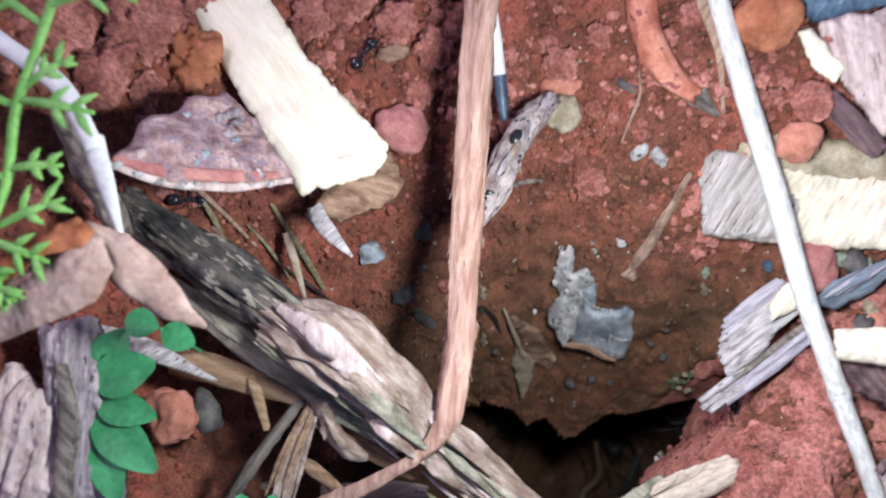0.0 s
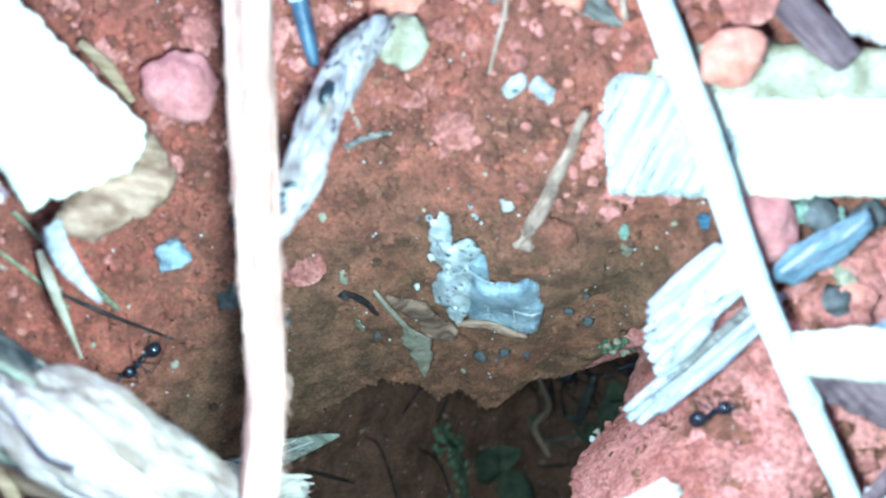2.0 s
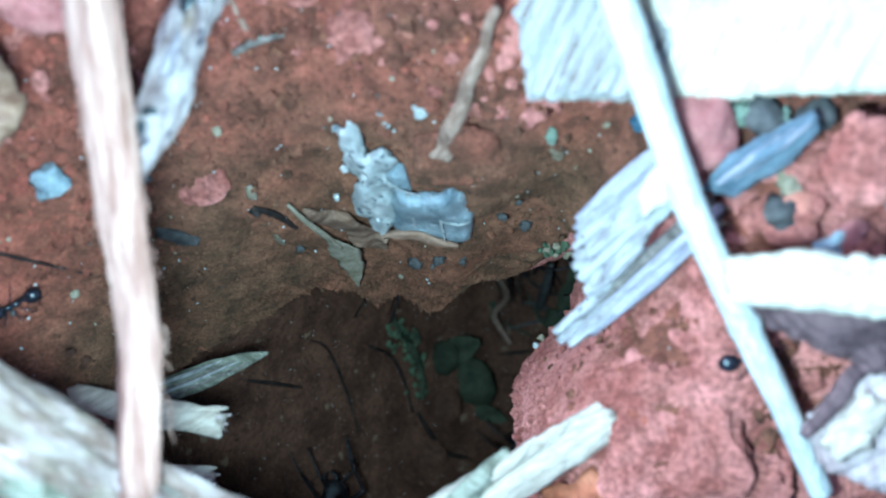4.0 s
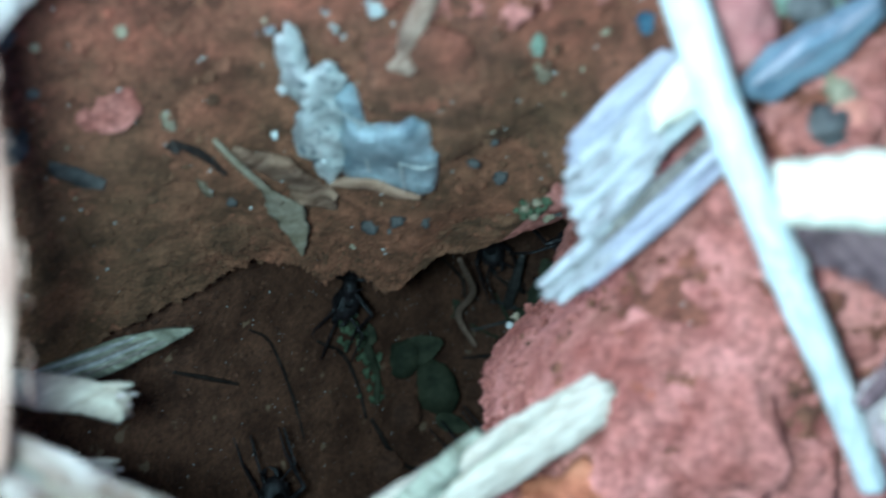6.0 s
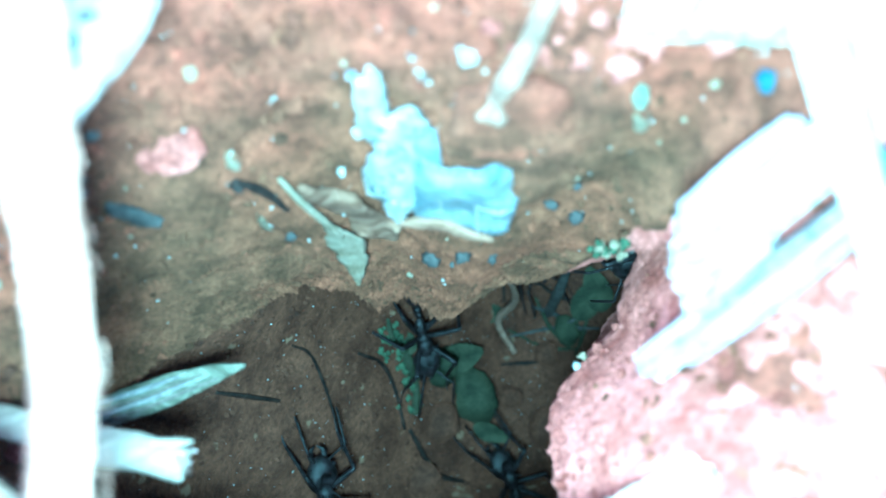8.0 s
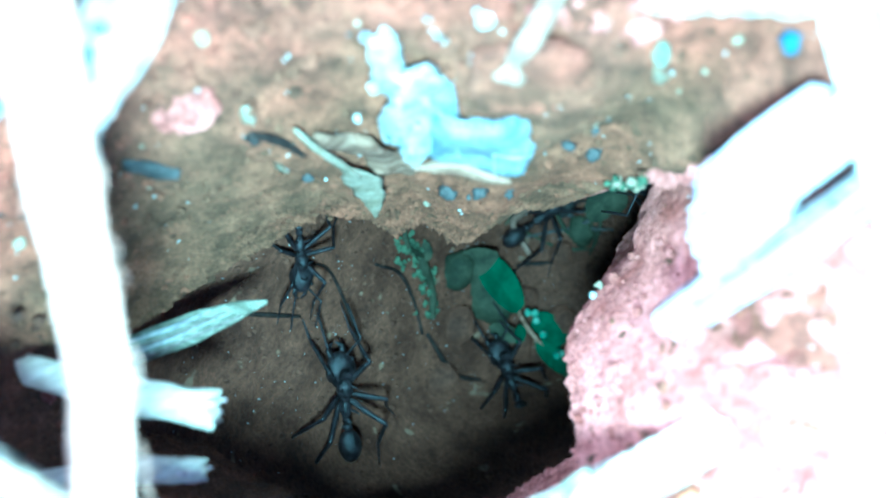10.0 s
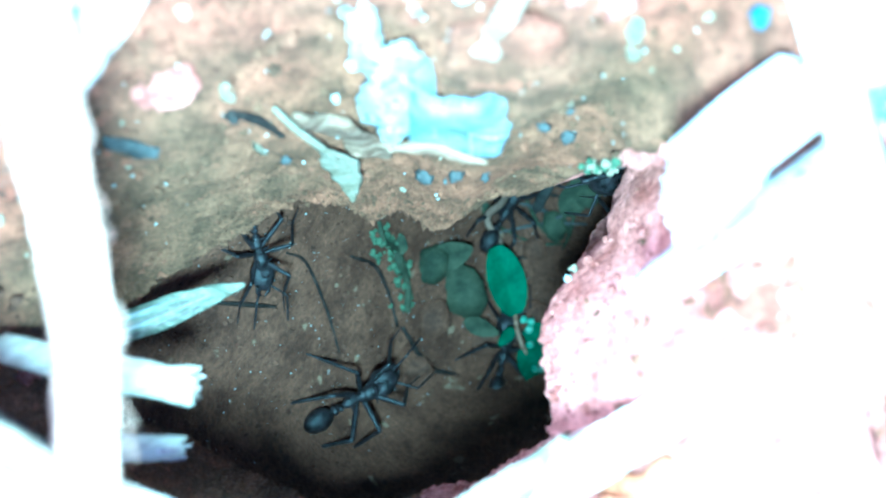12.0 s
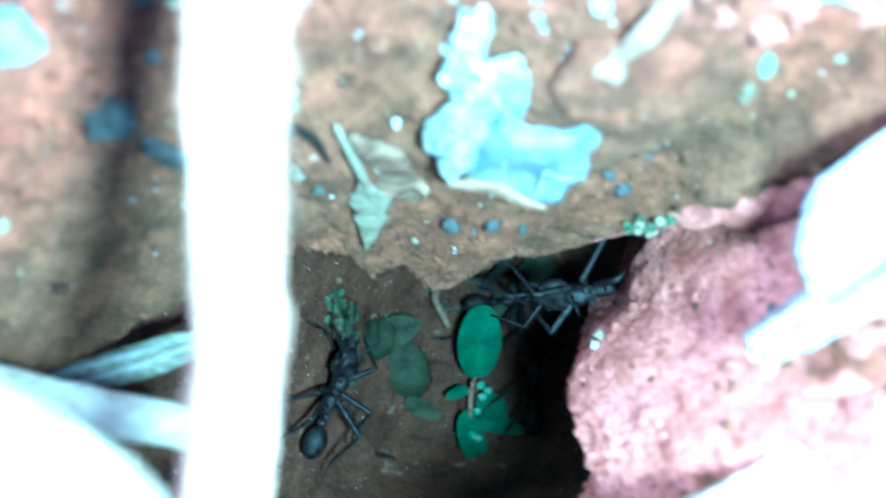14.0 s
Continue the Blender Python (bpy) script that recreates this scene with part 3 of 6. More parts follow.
def build_bank():
    """The dry clod of pink red earth that makes the near side of the mouth."""
    xs, ys = np.arange(8, 62, 0.38), np.arange(-54, 12, 0.38)
    gx, gy = np.meshgrid(xs, ys)
    z, d = ground_base(gx, gy)
    zx, zy = np.gradient(z, xs, axis=1), np.gradient(z, ys, axis=0)
    size = np.sqrt(1 + zx ** 2 + zy ** 2)
    out = np.zeros_like(z)
    for j in range(len(ys)):
        for i in range(len(xs)):
            if d[j, i] < 4.0:
                continue
            x, y = gx[j, i], gy[j, i]
            far = max((x - 54) / 7, (math.degrees(math.atan2(y - MOUTH[1], x - MOUTH[0])) - 37) / 5 if x < 40 else 0.0, (y - 2 - 0.12 * x + 2.5 * noise3(x, y, 5, 0.2)) / 5, (-46 - y) / 6, 0.0)
            inner = min(1.0, max(0.0, (d[j, i] - 5.2) / 3.0))
            c = noise.voronoi((x * 0.16 + 0.6 * noise3(x, y, 1, 0.3), y * 0.16 + 0.6 * noise3(x, y, 2, 0.3), 2.0))[0]
            g = noise.voronoi((x * 0.55 + 0.5 * noise3(x, y, 6, 0.6), y * 0.55, 7.0))[0]
            crack = max(0.0, 1 - (c[1] - c[0]) / 0.10) * (0.3 + 0.7 * (noise3(x, y, 8, 0.08) > 0.0))
            h = 1.0 + 1.2 * noise3(x, y, 3, 0.11) + 0.9 * (0.5 - c[0]) + 1.05 * (0.4 - g[0]) + 0.5 * (0.4 - noise.voronoi((x * 1.25, y * 1.25, 3.0))[0][0]) + 0.55 * noise3(x, y, 4, 0.5) + 0.28 * noise3(x, y, 4, 1.6) - 1.0 * crack
            out[j, i] = crumble(x, y, z[j, i]) * 0.45 + h * inner - 0.9 * (1 - inner) - 4.5 * min(1.2, far)
    gx, gy, z = gx - out * zx / size, gy - out * zy / size, z + out / size
    idx = np.arange(len(xs) * len(ys)).reshape(len(ys), len(xs))
    keep = d > 4.2
    q = keep[:-1, :-1] & keep[1:, :-1] & keep[:-1, 1:] & keep[1:, 1:]
    f = np.stack([idx[:-1, :-1][q], idx[:-1, 1:][q], idx[1:, 1:][q], idx[1:, :-1][q]], 1)
    used = np.unique(f)
    back = np.full(idx.size, -1)
    back[used] = np.arange(len(used))
    v = np.stack([gx.ravel(), gy.ravel(), z.ravel()], 1)[used]
    make("clod_bank", v, back[f].tolist(), CLOD, None, "broad bank of dry pink red earth with cracks and crumbs", "earth bank", "structure")


build_bank()


# ---- fallen wood and litter ----
def build_branch():
    b = base("dead_branch", (-30, -10, 8), "half charred, half bleached dead branch lying over the nest mouth", "branch")
    v, f = tube([(-66, 9, 19), (-58, 4.5, 19), (-49, -0.5, 20), (-41, -5, 20), (-35.5, -7.5, 20.5)], [2.2, 3.0, 3.4, 3.6, 3.0], 150, 72, 0.8, 0.36, 0.28, 1.0, fray=0.8)
    make("charred_bark", v, f, CHAR, b, "blackened bark with pale flecks")
    v, f = tube([(-60, -1.5, 15), (-50, -7, 16), (-40, -12, 16), (-30, -16.5, 16), (-21, -21, 14)], [1.2, 2.0, 2.6, 2.8, 2.0], 100, 30, 0.7, 0.3, 0.2, 5.0, fray=0.8)
    make("bare_wood", v, f, OLIVEWOOD, b, "olive grey split wood")
    v, f = tube([(-39.5, -7, 20.4), (-34, -8.6, 22.2), (-28, -10.6, 22.2), (-22.5, -14.4, 20), (-17.5, -19, 16.5), (-14, -23, 13.5)],
                [3.1, 4.5, 5.0, 4.3, 2.9, 1.8], 170, 96, 0.72, 0.50, 0.12, 9.0, fray=0.6)
    bleached = make("bleached_wood", v, f, PALEWOOD, b, "pinkish white weathered wood, split into flakes")
    v, f = tube([(-19, -17.5, 14), (-13, -22.5, 13.5), (-8.5, -26, 11), (-3.5, -29.8, 8), (4.5, -35, 2), (12, -38.5, -0.5), (18, -41.5, -3)],
                [2.0, 3.0, 3.0, 2.9, 2.7, 2.4, 1.4], 170, 72, 0.85, 0.42, 0.14, 14.0, fray=0.9)
    make("branch_end", v, f, PALEWOOD, b, "mottled branch end with peeling bark")
    rnd = random.Random(3)
    for k in range(9):
        t = rnd.random()
        x, y, z = -62 + 44 * t, 5.5 - 24 * t, 20.5 + 2 * rnd.random()
        w = rnd.uniform(-3.5, 2.5)
        n = 6 + 7 * rnd.random()
        v, f = tube([(x - w * 0.3, y + w, z), (x + 0.5 * n - w * 0.3, y - 0.30 * n + w, z + 1.0), (x + n, y - 0.55 * n + w, z - 0.4)], [0.2, 0.5, 0.12], 14, 7, 0.5, 0.2, 0.1, k)
        make("splinter", v, f, PALEWOOD if k % 2 else GREYWOOD, b)
    for k in range(12):
        t = rnd.random()
        x, y = -37 + 26 * t, -7.5 - 17 * t + rnd.uniform(-3.2, 3.2)
        n, z = rnd.uniform(6, 11), 25.4 - 9.6 * t + rnd.uniform(-0.6, 0.6)
        v, f = tube([(x - 0.5 * n, y + 0.30 * n, z - 0.8), (x, y, z + 0.9), (x + 0.5 * n, y - 0.38 * n, z - 0.7 - 1.5 * t)], [0.3, rnd.uniform(0.7, 1.4), 0.2], 26, 12, 0.28, 0.35, 0.3, 90 + k, fray=0.8)
        make("wood_flake", v, f, (PALEWOOD, OLIVEWOOD, BARKPINK, PALEWOOD)[k % 4], bleached)
    for k in range(44):
        t = rnd.random()
        a = rnd.uniform(-1, 1)
        x, y, z = -38 + 34 * t + 2.6 * a, -8 - 22 * t + 4.0 * a * (1 - 0.45 * t), 25.6 - 13.5 * t - 2.2 * a * a
        n = rnd.uniform(3, 9)
        p = [(x - 0.5 * n, y + 0.33 * n, z + 0.17 * n), (x, y, z + 0.5), (x + 0.5 * n, y - 0.36 * n, z - 0.20 * n)]
        v, f = tube(p, [0.08, rnd.uniform(0.16, 0.42), 0.06], 16, 7, 0.6, 0.3, 0.3, 400 + k, fray=0.6)
        make("wood_fibre", v, f, (PALEWOOD, BARKPINK, OLIVEWOOD, GREYWOOD, BARKR)[k % 5], bleached)
    for k in range(5):
        y = -9.5 - 1.5 * k
        v, f = tube([(-37 + k * 1.6, y + 3.4, 24.6 - 0.5 * k), (-29 + k * 1.4, y - 0.6, 27.3 - 0.9 * k), (-20 + k * 1.0, y - 7.0, 22.2 - 0.8 * k)], [0.7, 1.9, 0.4], 40, 12, 0.32, 0.3, 0.2, 30 + k)
        make("wood_flake", v, f, BARKPINK if k < 2 else PALEWOOD if k < 4 else OLIVEWOOD, bleached)


def build_strip():
    b = base("bark_strip", (-14, 10, 8), "long flat tan strip of fibrous bark standing across the mouth", "bark strip")
    p = [(-14.9, 60, 14), (-14.6, 42, 20), (-13.9, 24, 21), (-13.3, 8, 19.5), (-13.0, -4, 18.2), (-13.1, -16.3, 19.6), (-14.2, -20.1, 19.2), (-16.9, -23.5, 18.2), (-19.9, -25.5, 16.8), (-28.1, -30.1, 12.5), (-34.1, -33.4, 9.5), (-40.2, -37.0, 7.0)]
    v, f = tube(p, [2.6, 2.45, 2.35, 2.1, 1.85, 1.75, 1.35, 0.85, 0.85, 1.25, 1.35, 0.9], 150, 22, 0.38, 0.26, 0.14, 2.0, fray=1.2)
    make("strip", v, f, FIBRE, b)
    rnd = random.Random(8)
    for k in range(34):
        y = rnd.uniform(-18, 26)
        c = np.interp(y, [-20, -14, -4, 8, 24], [-15.2, -13.8, -13.0, -13.3, -13.9])
        z = np.interp(y, [-20, -14, -4, 8, 24], [14.8, 16, 17.5, 19.5, 21])
        s = rnd.choice((-1, 1))
        w = np.interp(y, [-20, -14, 24], [1.4, 2.0, 2.3])
        n = rnd.uniform(0.7, 2.2)
        v, f = tube([(c + s * (w - 0.2), y, z), (c + s * (w + 0.25), y - 0.5 * n, z + 0.2), (c + s * (w + 0.5 * rnd.random()), y - n, z + rnd.uniform(-0.2, 0.6))], [0.09, 0.06, 0.03], 6, 5, 1, 0, 0, k)
        make("fibre_hair", v, f, FIBRE, b)


def build_straw():
    b = base("grey_straw", (32, 10, -6), "pale grey jointed straw stem lying on chips and soil", "straw")
    v, f = tube([(16.5, 57, 9), (19.3, 48.4, 8), (24.0, 34, 6.3), (28.5, 21, 4.8), (33.6, 5.2, 2.6), (37.0, -3, 0.8), (39.4, -8.4, -1.2)], [1.6, 1.6, 1.65, 1.7, 1.6, 1.5, 1.5], 80, 14, 0.9, 0.05, 0.05, 3.0)
    make("upper_stem", v, f, STRAW, b)
    v, f = tube([(38.9, -7.2, -1.0), (39.5, -8.6, -1.4), (40.0, -9.8, -1.9)], [1.5, 1.7, 1.45], 10, 14, 0.9, 0.05, 0.08, 6)
    make("joint", v, f, STRAW, b)
    v, f = tube([(39.5, -8.8, -1.4), (43.7, -18, -4), (47.5, -27, -7.5)], [1.5, 1.35, 1.2], 30, 14, 0.85, 0.06, 0.06, 8)
    make("lower_stem", v, f, STRAW, b)


def build_cream_chip():
    b = base("wood_chip", (-42, 26, 8), "fresh cream wood chip with torn edges and brown bark underneath", "wood chip")
    v, f = slab([(-70, 52, 15), (-52.5, 48, 16.5), (-41, 33.5, 17.5), (-26.2, 19.6, 18), (-28.3, 15.8, 18), (-38.4, 11.3, 19.6), (-45.2, 20.0, 19), (-51.6, 28, 18), (-57.8, 36, 17), (-66, 46, 16)],
                2.2, 12, 300, 0.5, 0.5, 0.10, 0.12, -46, 3.0, (-44, 28, 17.6))
    face = make("pale_face", v, f, CREAM, b)
    for x, y, n in ((-40.5, 21.6, 2.6), (-33.0, 17.4, 1.6)):
        v, f = tube([(x - n, y - 0.45 * n, 18.45), (x, y, 18.75), (x + n, y + 0.35 * n, 18.5)], [0.04, 0.09, 0.04], 12, 6, 0.6, 0.3, 0.3, n)
        make("crack", v, f, BARKBROWN, face, "thin dark crack")
    v, f = slab([(-27.2, 20, 15.6), (-24.3, 15.5, 15.5), (-25.5, 12.2, 16), (-33, 8.2, 17), (-37.0, 9.8, 17.8), (-36, 13, 17)], 1.8, 8, 80, 0.4, 0.3, 0.3, 0.4, -10, 7.0)
    make("bark_backing", v, f, BARKBROWN, b, "brown bark layer")
    v, f = tube([(-36.5, 10, 17.6), (-33, 6.0, 20), (-28.6, 2.2, 21.5)], [1.3, 1.1, 0.15], 30, 16, 0.25, 0.4, 0.3, 11, fray=0.8)
    make("torn_tip", v, f, BARKR, b)


def build_torn_bark_flake():
    # a torn flake of bark, built as a leaf shaped slab
    b = base("dry_leaf", (-48, 13, 24), "mottled grey pink torn bark flake leaning on a wood chip", "dry leaf")
    edge = [(-57.4, 8.2, 39), (-55.5, 15, 36.5), (-52.5, 20.5, 31), (-49.5, 24.6, 25.5), (-45.0, 21.0, 23.5), (-38.0, 12.6, 22.6), (-44, 9.2, 29), (-51, 7.4, 36)]
    v, f = slab(edge, 0.8, 12, 140, 0.22, 1.0, 0.24, 0.3, 12, 2.0)
    blade = make("blade", v, f, BARKFLAKE, b)
    e = np.asarray(edge)
    plane = np.linalg.lstsq(np.c_[e[:, :2], np.ones(len(e))], e[:, 2], rcond=None)[0]

    def face(x, y, up):
        return x, y, plane[0] * x + plane[1] * y + plane[2] + up

    # the torn lower edge: a red band, and knobs of pale pith along it
    v, f = tube([face(-56.2, 9.2, 0.8), face(-50.6, 8.9, 1.3), face(-44.6, 10.3, 1.3), face(-39.6, 12.5, 0.9)], [0.45, 0.95, 1.0, 0.5], 70, 12, 0.4, 0.3, 0.25, 70, fray=1.0)
    make("red_band", v, f, PINKSTONE, blade, "torn red inner layer")
    v, f = tube([face(-57.0, 8.5, 0.0), face(-51.0, 7.6, 0.2), face(-44.2, 9.2, 0.2), face(-38.4, 12.4, 0.0)], [0.4, 0.7, 0.75, 0.45], 80, 12, 0.6, 0.35, 0.3, 71, fray=1.2)
    make("pale_rim", v, f, BARKPINK, blade, "pale torn lower rim")
    rnd = random.Random(72)
    for k in range(9):
        t = (k + rnd.uniform(0.2, 0.8)) / 9
        x = -56.2 + 17 * t
        y = 8.6 - 1.2 * math.sin(3.1 * min(1.0, 1.6 * t)) + 4.4 * max(0.0, t - 0.42)
        v, f = lump(face(x, y, 0.5), (rnd.uniform(0.5, 1.0), 0.5, 0.45), 73 + k, 0.5, 1.8, 2, rnd.uniform(-20, 30))
        make("pith_knob", v, f, (BARKR, LIME)[k % 3 == 0], blade)
    # flaking skin on the face: blue grey, mauve and tan scales
    for k in range(26):
        t, w = rnd.uniform(0.08, 0.92), rnd.uniform(0.1, 0.85)
        lo, hi = np.array((-56.0 + 16 * t, 9.5 + 2.5 * max(0, t - 0.5))), np.array((-54.5 + 9.5 * t, 17 + 6 * math.sin(2.6 * t)))
        x, y = lo + (hi - lo) * w
        r = rnd.uniform(0.4, 1.1)
        v, f = lump(face(x, y, 0.95), (r * 1.5, r * 0.8, 0.16), 90 + k, 0.7, 2.0, 2, rnd.uniform(0, 50))
        make("skin_scale", v, f, (BARKGREY, BARKFLAKE, BARKPINK, BARKGREY, SHELL)[k % 5], blade)


def build_twig():
    b = base("knobbly_twig", (-9, 20, 2), "short knobbly twig with mottled bark and dark knots", "twig")
    v, f = tube([(-4.6, 32.2, 6.5), (-6.8, 28, 9.5), (-8.9, 22.5, 12), (-11.0, 14, 15.8), (-12.6, 10, 17.2), (-13.6, 7.4, 18)], [1.3, 2.0, 1.9, 2.0, 1.5, 1.0], 110, 40, 0.8, 0.34, 0.22, 4.0, fray=1.4)
    stem = make("stem", v, f, TWIG, b)
    v, f = lump((-8.6, 23.2, 13.8), (0.75, 1.3, 0.5), 3, 0.2, turn=-25)
    make("knot", v, f, BLACK, stem, "black knot")
    v, f = tube([(-12.2, 13.0, 17.0), (-11.2, 13.6, 17.5), (-10.0, 13.2, 17.1)], [0.35, 0.4, 0.3], 12, 8, 0.8, 0.1, 0.1, 5)
    make("ring_scar", v, f, BLACK, stem, "dark ring scar")
    v, f = tube([(-12.6, 12, 16.6), (-13.6, 8.0, 18.0), (-14.1, 6.6, 18.5)], [0.9, 1.0, 0.5], 16, 12, 0.8, 0.2, 0.1, 6, fray=0.7)
    make("broken_tip", v, f, PALESTICK, b, "pale broken tip")
    for x, y, z, r in ((-7.6, 26.6, 11.6, 0.5), (-9.4, 18.6, 15.6, 0.45), (-11.6, 12.2, 18.2, 0.4), (-6.0, 29.4, 9.9, 0.45)):
        v, f = lump((x, y, z), (r, r * 1.5, r * 0.6), x, 0.4, 1.4, 3, -25)
        make("knot", v, f, BLACK, stem, "black knot")
    for k in range(5):
        t = k / 5
        x, y, z = -5.6 - 5.4 * t, 30.2 - 15 * t, 9.4 + 7.6 * t
        v, f = tube([(x + 0.9, y + 2.2, z - 0.3), (x + 0.3, y, z + 0.5), (x - 0.9, y - 2.6, z + 0.6)], [0.15, 0.6, 0.15], 20, 10, 0.3, 0.3, 0.2, 200 + k, fray=0.8)
        make("bark_flake", v, f, PALEWOOD if k % 2 else BARKGREY, stem)
    c = base("thorn", (-12, 34, 6), "thin thorn, white above and blue black below", "thorn")
    v, f = tube([(-13.9, 44, 14.5), (-13.0, 38.5, 13.4), (-12.2, 33.6, 12)], [0.6, 0.95, 1.0], 20, 10, 0.9, 0.05, 0.05, 7)
    make("white_half", v, f, WHITEBARK, c, "white upper half")
    v, f = tube([(-12.2, 33.8, 12), (-11.7, 30.5, 11), (-11.2, 27.4, 9.6)], [0.95, 0.95, 0.6], 16, 10, 0.9, 0.05, 0.1, 8)
    make("dark_half", v, f, BLUEBLACK, c, "blue black lower half")


def build_right_chip():
    b = base("wood_chip", (34, 20, -6), "broad cream wood chip with ragged saw marks", "wood chip")
    v, f = slab([(19.0, 28.2, -0.6), (18.6, 22, -1), (19.6, 14.2, -1), (27, 13.6, -0.6), (36, 13.4, -0.4), (47, 13.0, 0), (58, 13, 0.6), (60, 24, 1.5), (47, 27, 1.5), (36, 28.5, 1), (27, 30, 0.4)],
                2.6, 12, 190, 0.45, 0.5, 0.2, 0.24, 62, 8.0)
    make("pale_face", v, f, CREAM_R, b)
    v, f = slab([(20, 29.5, 0.2), (27, 31, 1.2), (38, 29.2, 1.8), (50, 27.8, 2.4), (50, 22.8, 1.9), (36, 23.4, 1.3), (26, 25.6, 0.7), (20.5, 26.5, 0)], 0.8, 6, 90, 0.6, 0.2, 0.3, 0.2, 5, 9.0)
    make("bark_edge", v, f, OLIVE, b, "dusty olive bark edge")
    v, f = slab([(19.4, 28.0, 0.5), (18.4, 22, 0.2), (19.4, 14.0, 0.0), (25, 13.5, 0.1), (31.4, 13.7, 0.3), (33.6, 19.6, 0.7), (29.0, 23.4, 0.9), (26, 26.4, 1.0)], 1.6, 12, 150, 0.5, 0.2, 0.25, 0.7, 62, 8.5)
    make("weathered_third", v, f, BARKCHIP, b, "grey white weathered ridged part")


def build_right_bark():
    b = base("bark_piece", (29, -2, -16), "grey white splintered wood resting on the red clod", "bark piece")
    rnd = random.Random(19)

    def at(u, w, up=0.0):
        """Along the grain, across it, and up from the wood's upper face."""
        return 22 + 0.743 * u - 0.669 * w, -10 + 0.669 * u + 0.743 * w, -9.2 + 0.22 * u + up

    v, f = slab([at(19.4, 7.8, -0.9), at(8.6, 7.4, -0.9), at(5.6, 4.4, -0.9), at(4.6, 1.2, -0.9), at(12, 1.0, -0.9), at(20, 3.4, -0.9)], 2.2, 10, 130, 0.15, 0.3, 0.15, 0.4, 42, 12.0)
    make("white_half", v, f, BARKR, b)
    v, f = slab([at(-1.2, 0.7, -1.4), at(20.4, 0.6, -1.4), at(20.6, -2.4, -1.7), at(1.0, -2.5, -1.8), at(-1.4, -1.6, -1.6)], 1.8, 10, 110, 0.12, 0.2, 0.12, 0.4, 42, 13.0)
    make("split_edge", v, f, BARKGREY, b, "darker mauve splintered edge")
    # strips of fibre: across the grain, where each begins and ends
    for k, (w, lo, hi) in enumerate(((7.7, 9.0, 19.2), (7.1, 8.2, 19.6), (6.4, 7.6, 19.8), (5.8, 6.6, 19.9), (5.1, 6.0, 20.0), (4.4, 5.2, 16.0), (3.7, 5.4, 20.1), (3.0, 4.8, 14.2), (2.4, 5.0, 19.0), (1.8, 4.4, 13.0), (1.3, 4.2, 12.0),
                                     (0.5, -1.4, 9.0), (0.1, 2.0, 20.3), (-0.5, -1.8, 12.0), (-1.1, 4.0, 20.6), (-1.6, -1.2, 8.0), (-2.1, 1.6, 19.0))):
        h = rnd.uniform(-0.15, 0.35) - (0.7 if w < 0.6 else 0.0)
        m = (GREYWOOD if k % 3 == 0 else LAVENDER) if w < 0.6 and lo > 1.5 else BARKR if w < 6 else LAVENDER
        v, f = tube([at(lo, w, h - 0.2), at(0.5 * (lo + hi), w + 0.12 * math.sin(k), h), at(hi, w, h - 0.3)], [rnd.uniform(0.4, 0.55), rnd.uniform(0.6, 0.8), 0.45], 40, 12, 0.55, 0.25, 0.05, 40 + k, fray=1.0)
        make("splinter", v, f, m, b)
    v, f = slab([(32.4, 8.4, -3.2), (29.6, 4.6, -3.7), (30.2, 2.0, -4.0), (33.0, 3.6, -3.6), (35.6, 5.4, -3.2), (35.0, 7.4, -3.0)], 1.2, 8, 80, 0.25, 0.3, 0.2, 0.3, 40, 17)
    make("cream_block", v, f, CREAM_R, b, "cream torn block")


def build_pale_stick():
    b = base("peeled_stick", (2, -33, -16), "peeled pale stick with a torn end bridging the mouth", "stick")
    v, f = tube([(-28, -47.5, 5), (-16, -42, 2.6), (-5.8, -37.2, 0), (1.5, -33.6, -3), (7.5, -30.6, -5.6), (14, -27.2, -7.6), (20.5, -23.6, -9.2), (26.2, -20.2, -10.6)],
                [2.4, 2.5, 2.6, 2.6, 2.7, 2.7, 2.3, 2.2], 80, 18, 0.75, 0.24, 0.12, 18, fray=1.0)
    stick = make("stick", v, f, PALESTICK, b)
    v, f = tube([(8, -28.8, -3.6), (12, -25.8, -4.8), (15.5, -22.6, -6.6)], [0.5, 1.4, 0.5], 40, 20, 0.3, 0.35, 0.3, 21, fray=1.2)
    make("torn_flap", v, f, OLIVEWOOD, stick, "greenish grey torn flap")
    for k in range(4):
        v, f = tube([(12 + 2 * k, -26.4 + k, -5.2 - 0.8 * k), (16 + 2 * k, -23.6 + k, -6.0 - k), (18.5 + 2.2 * k, -21.4 + k, -7.4 - k)], [0.5, 0.8, 0.25], 16, 8, 0.5, 0.2, 0.1, 50 + k)
        make("splinter", v, f, PALESTICK, stick)


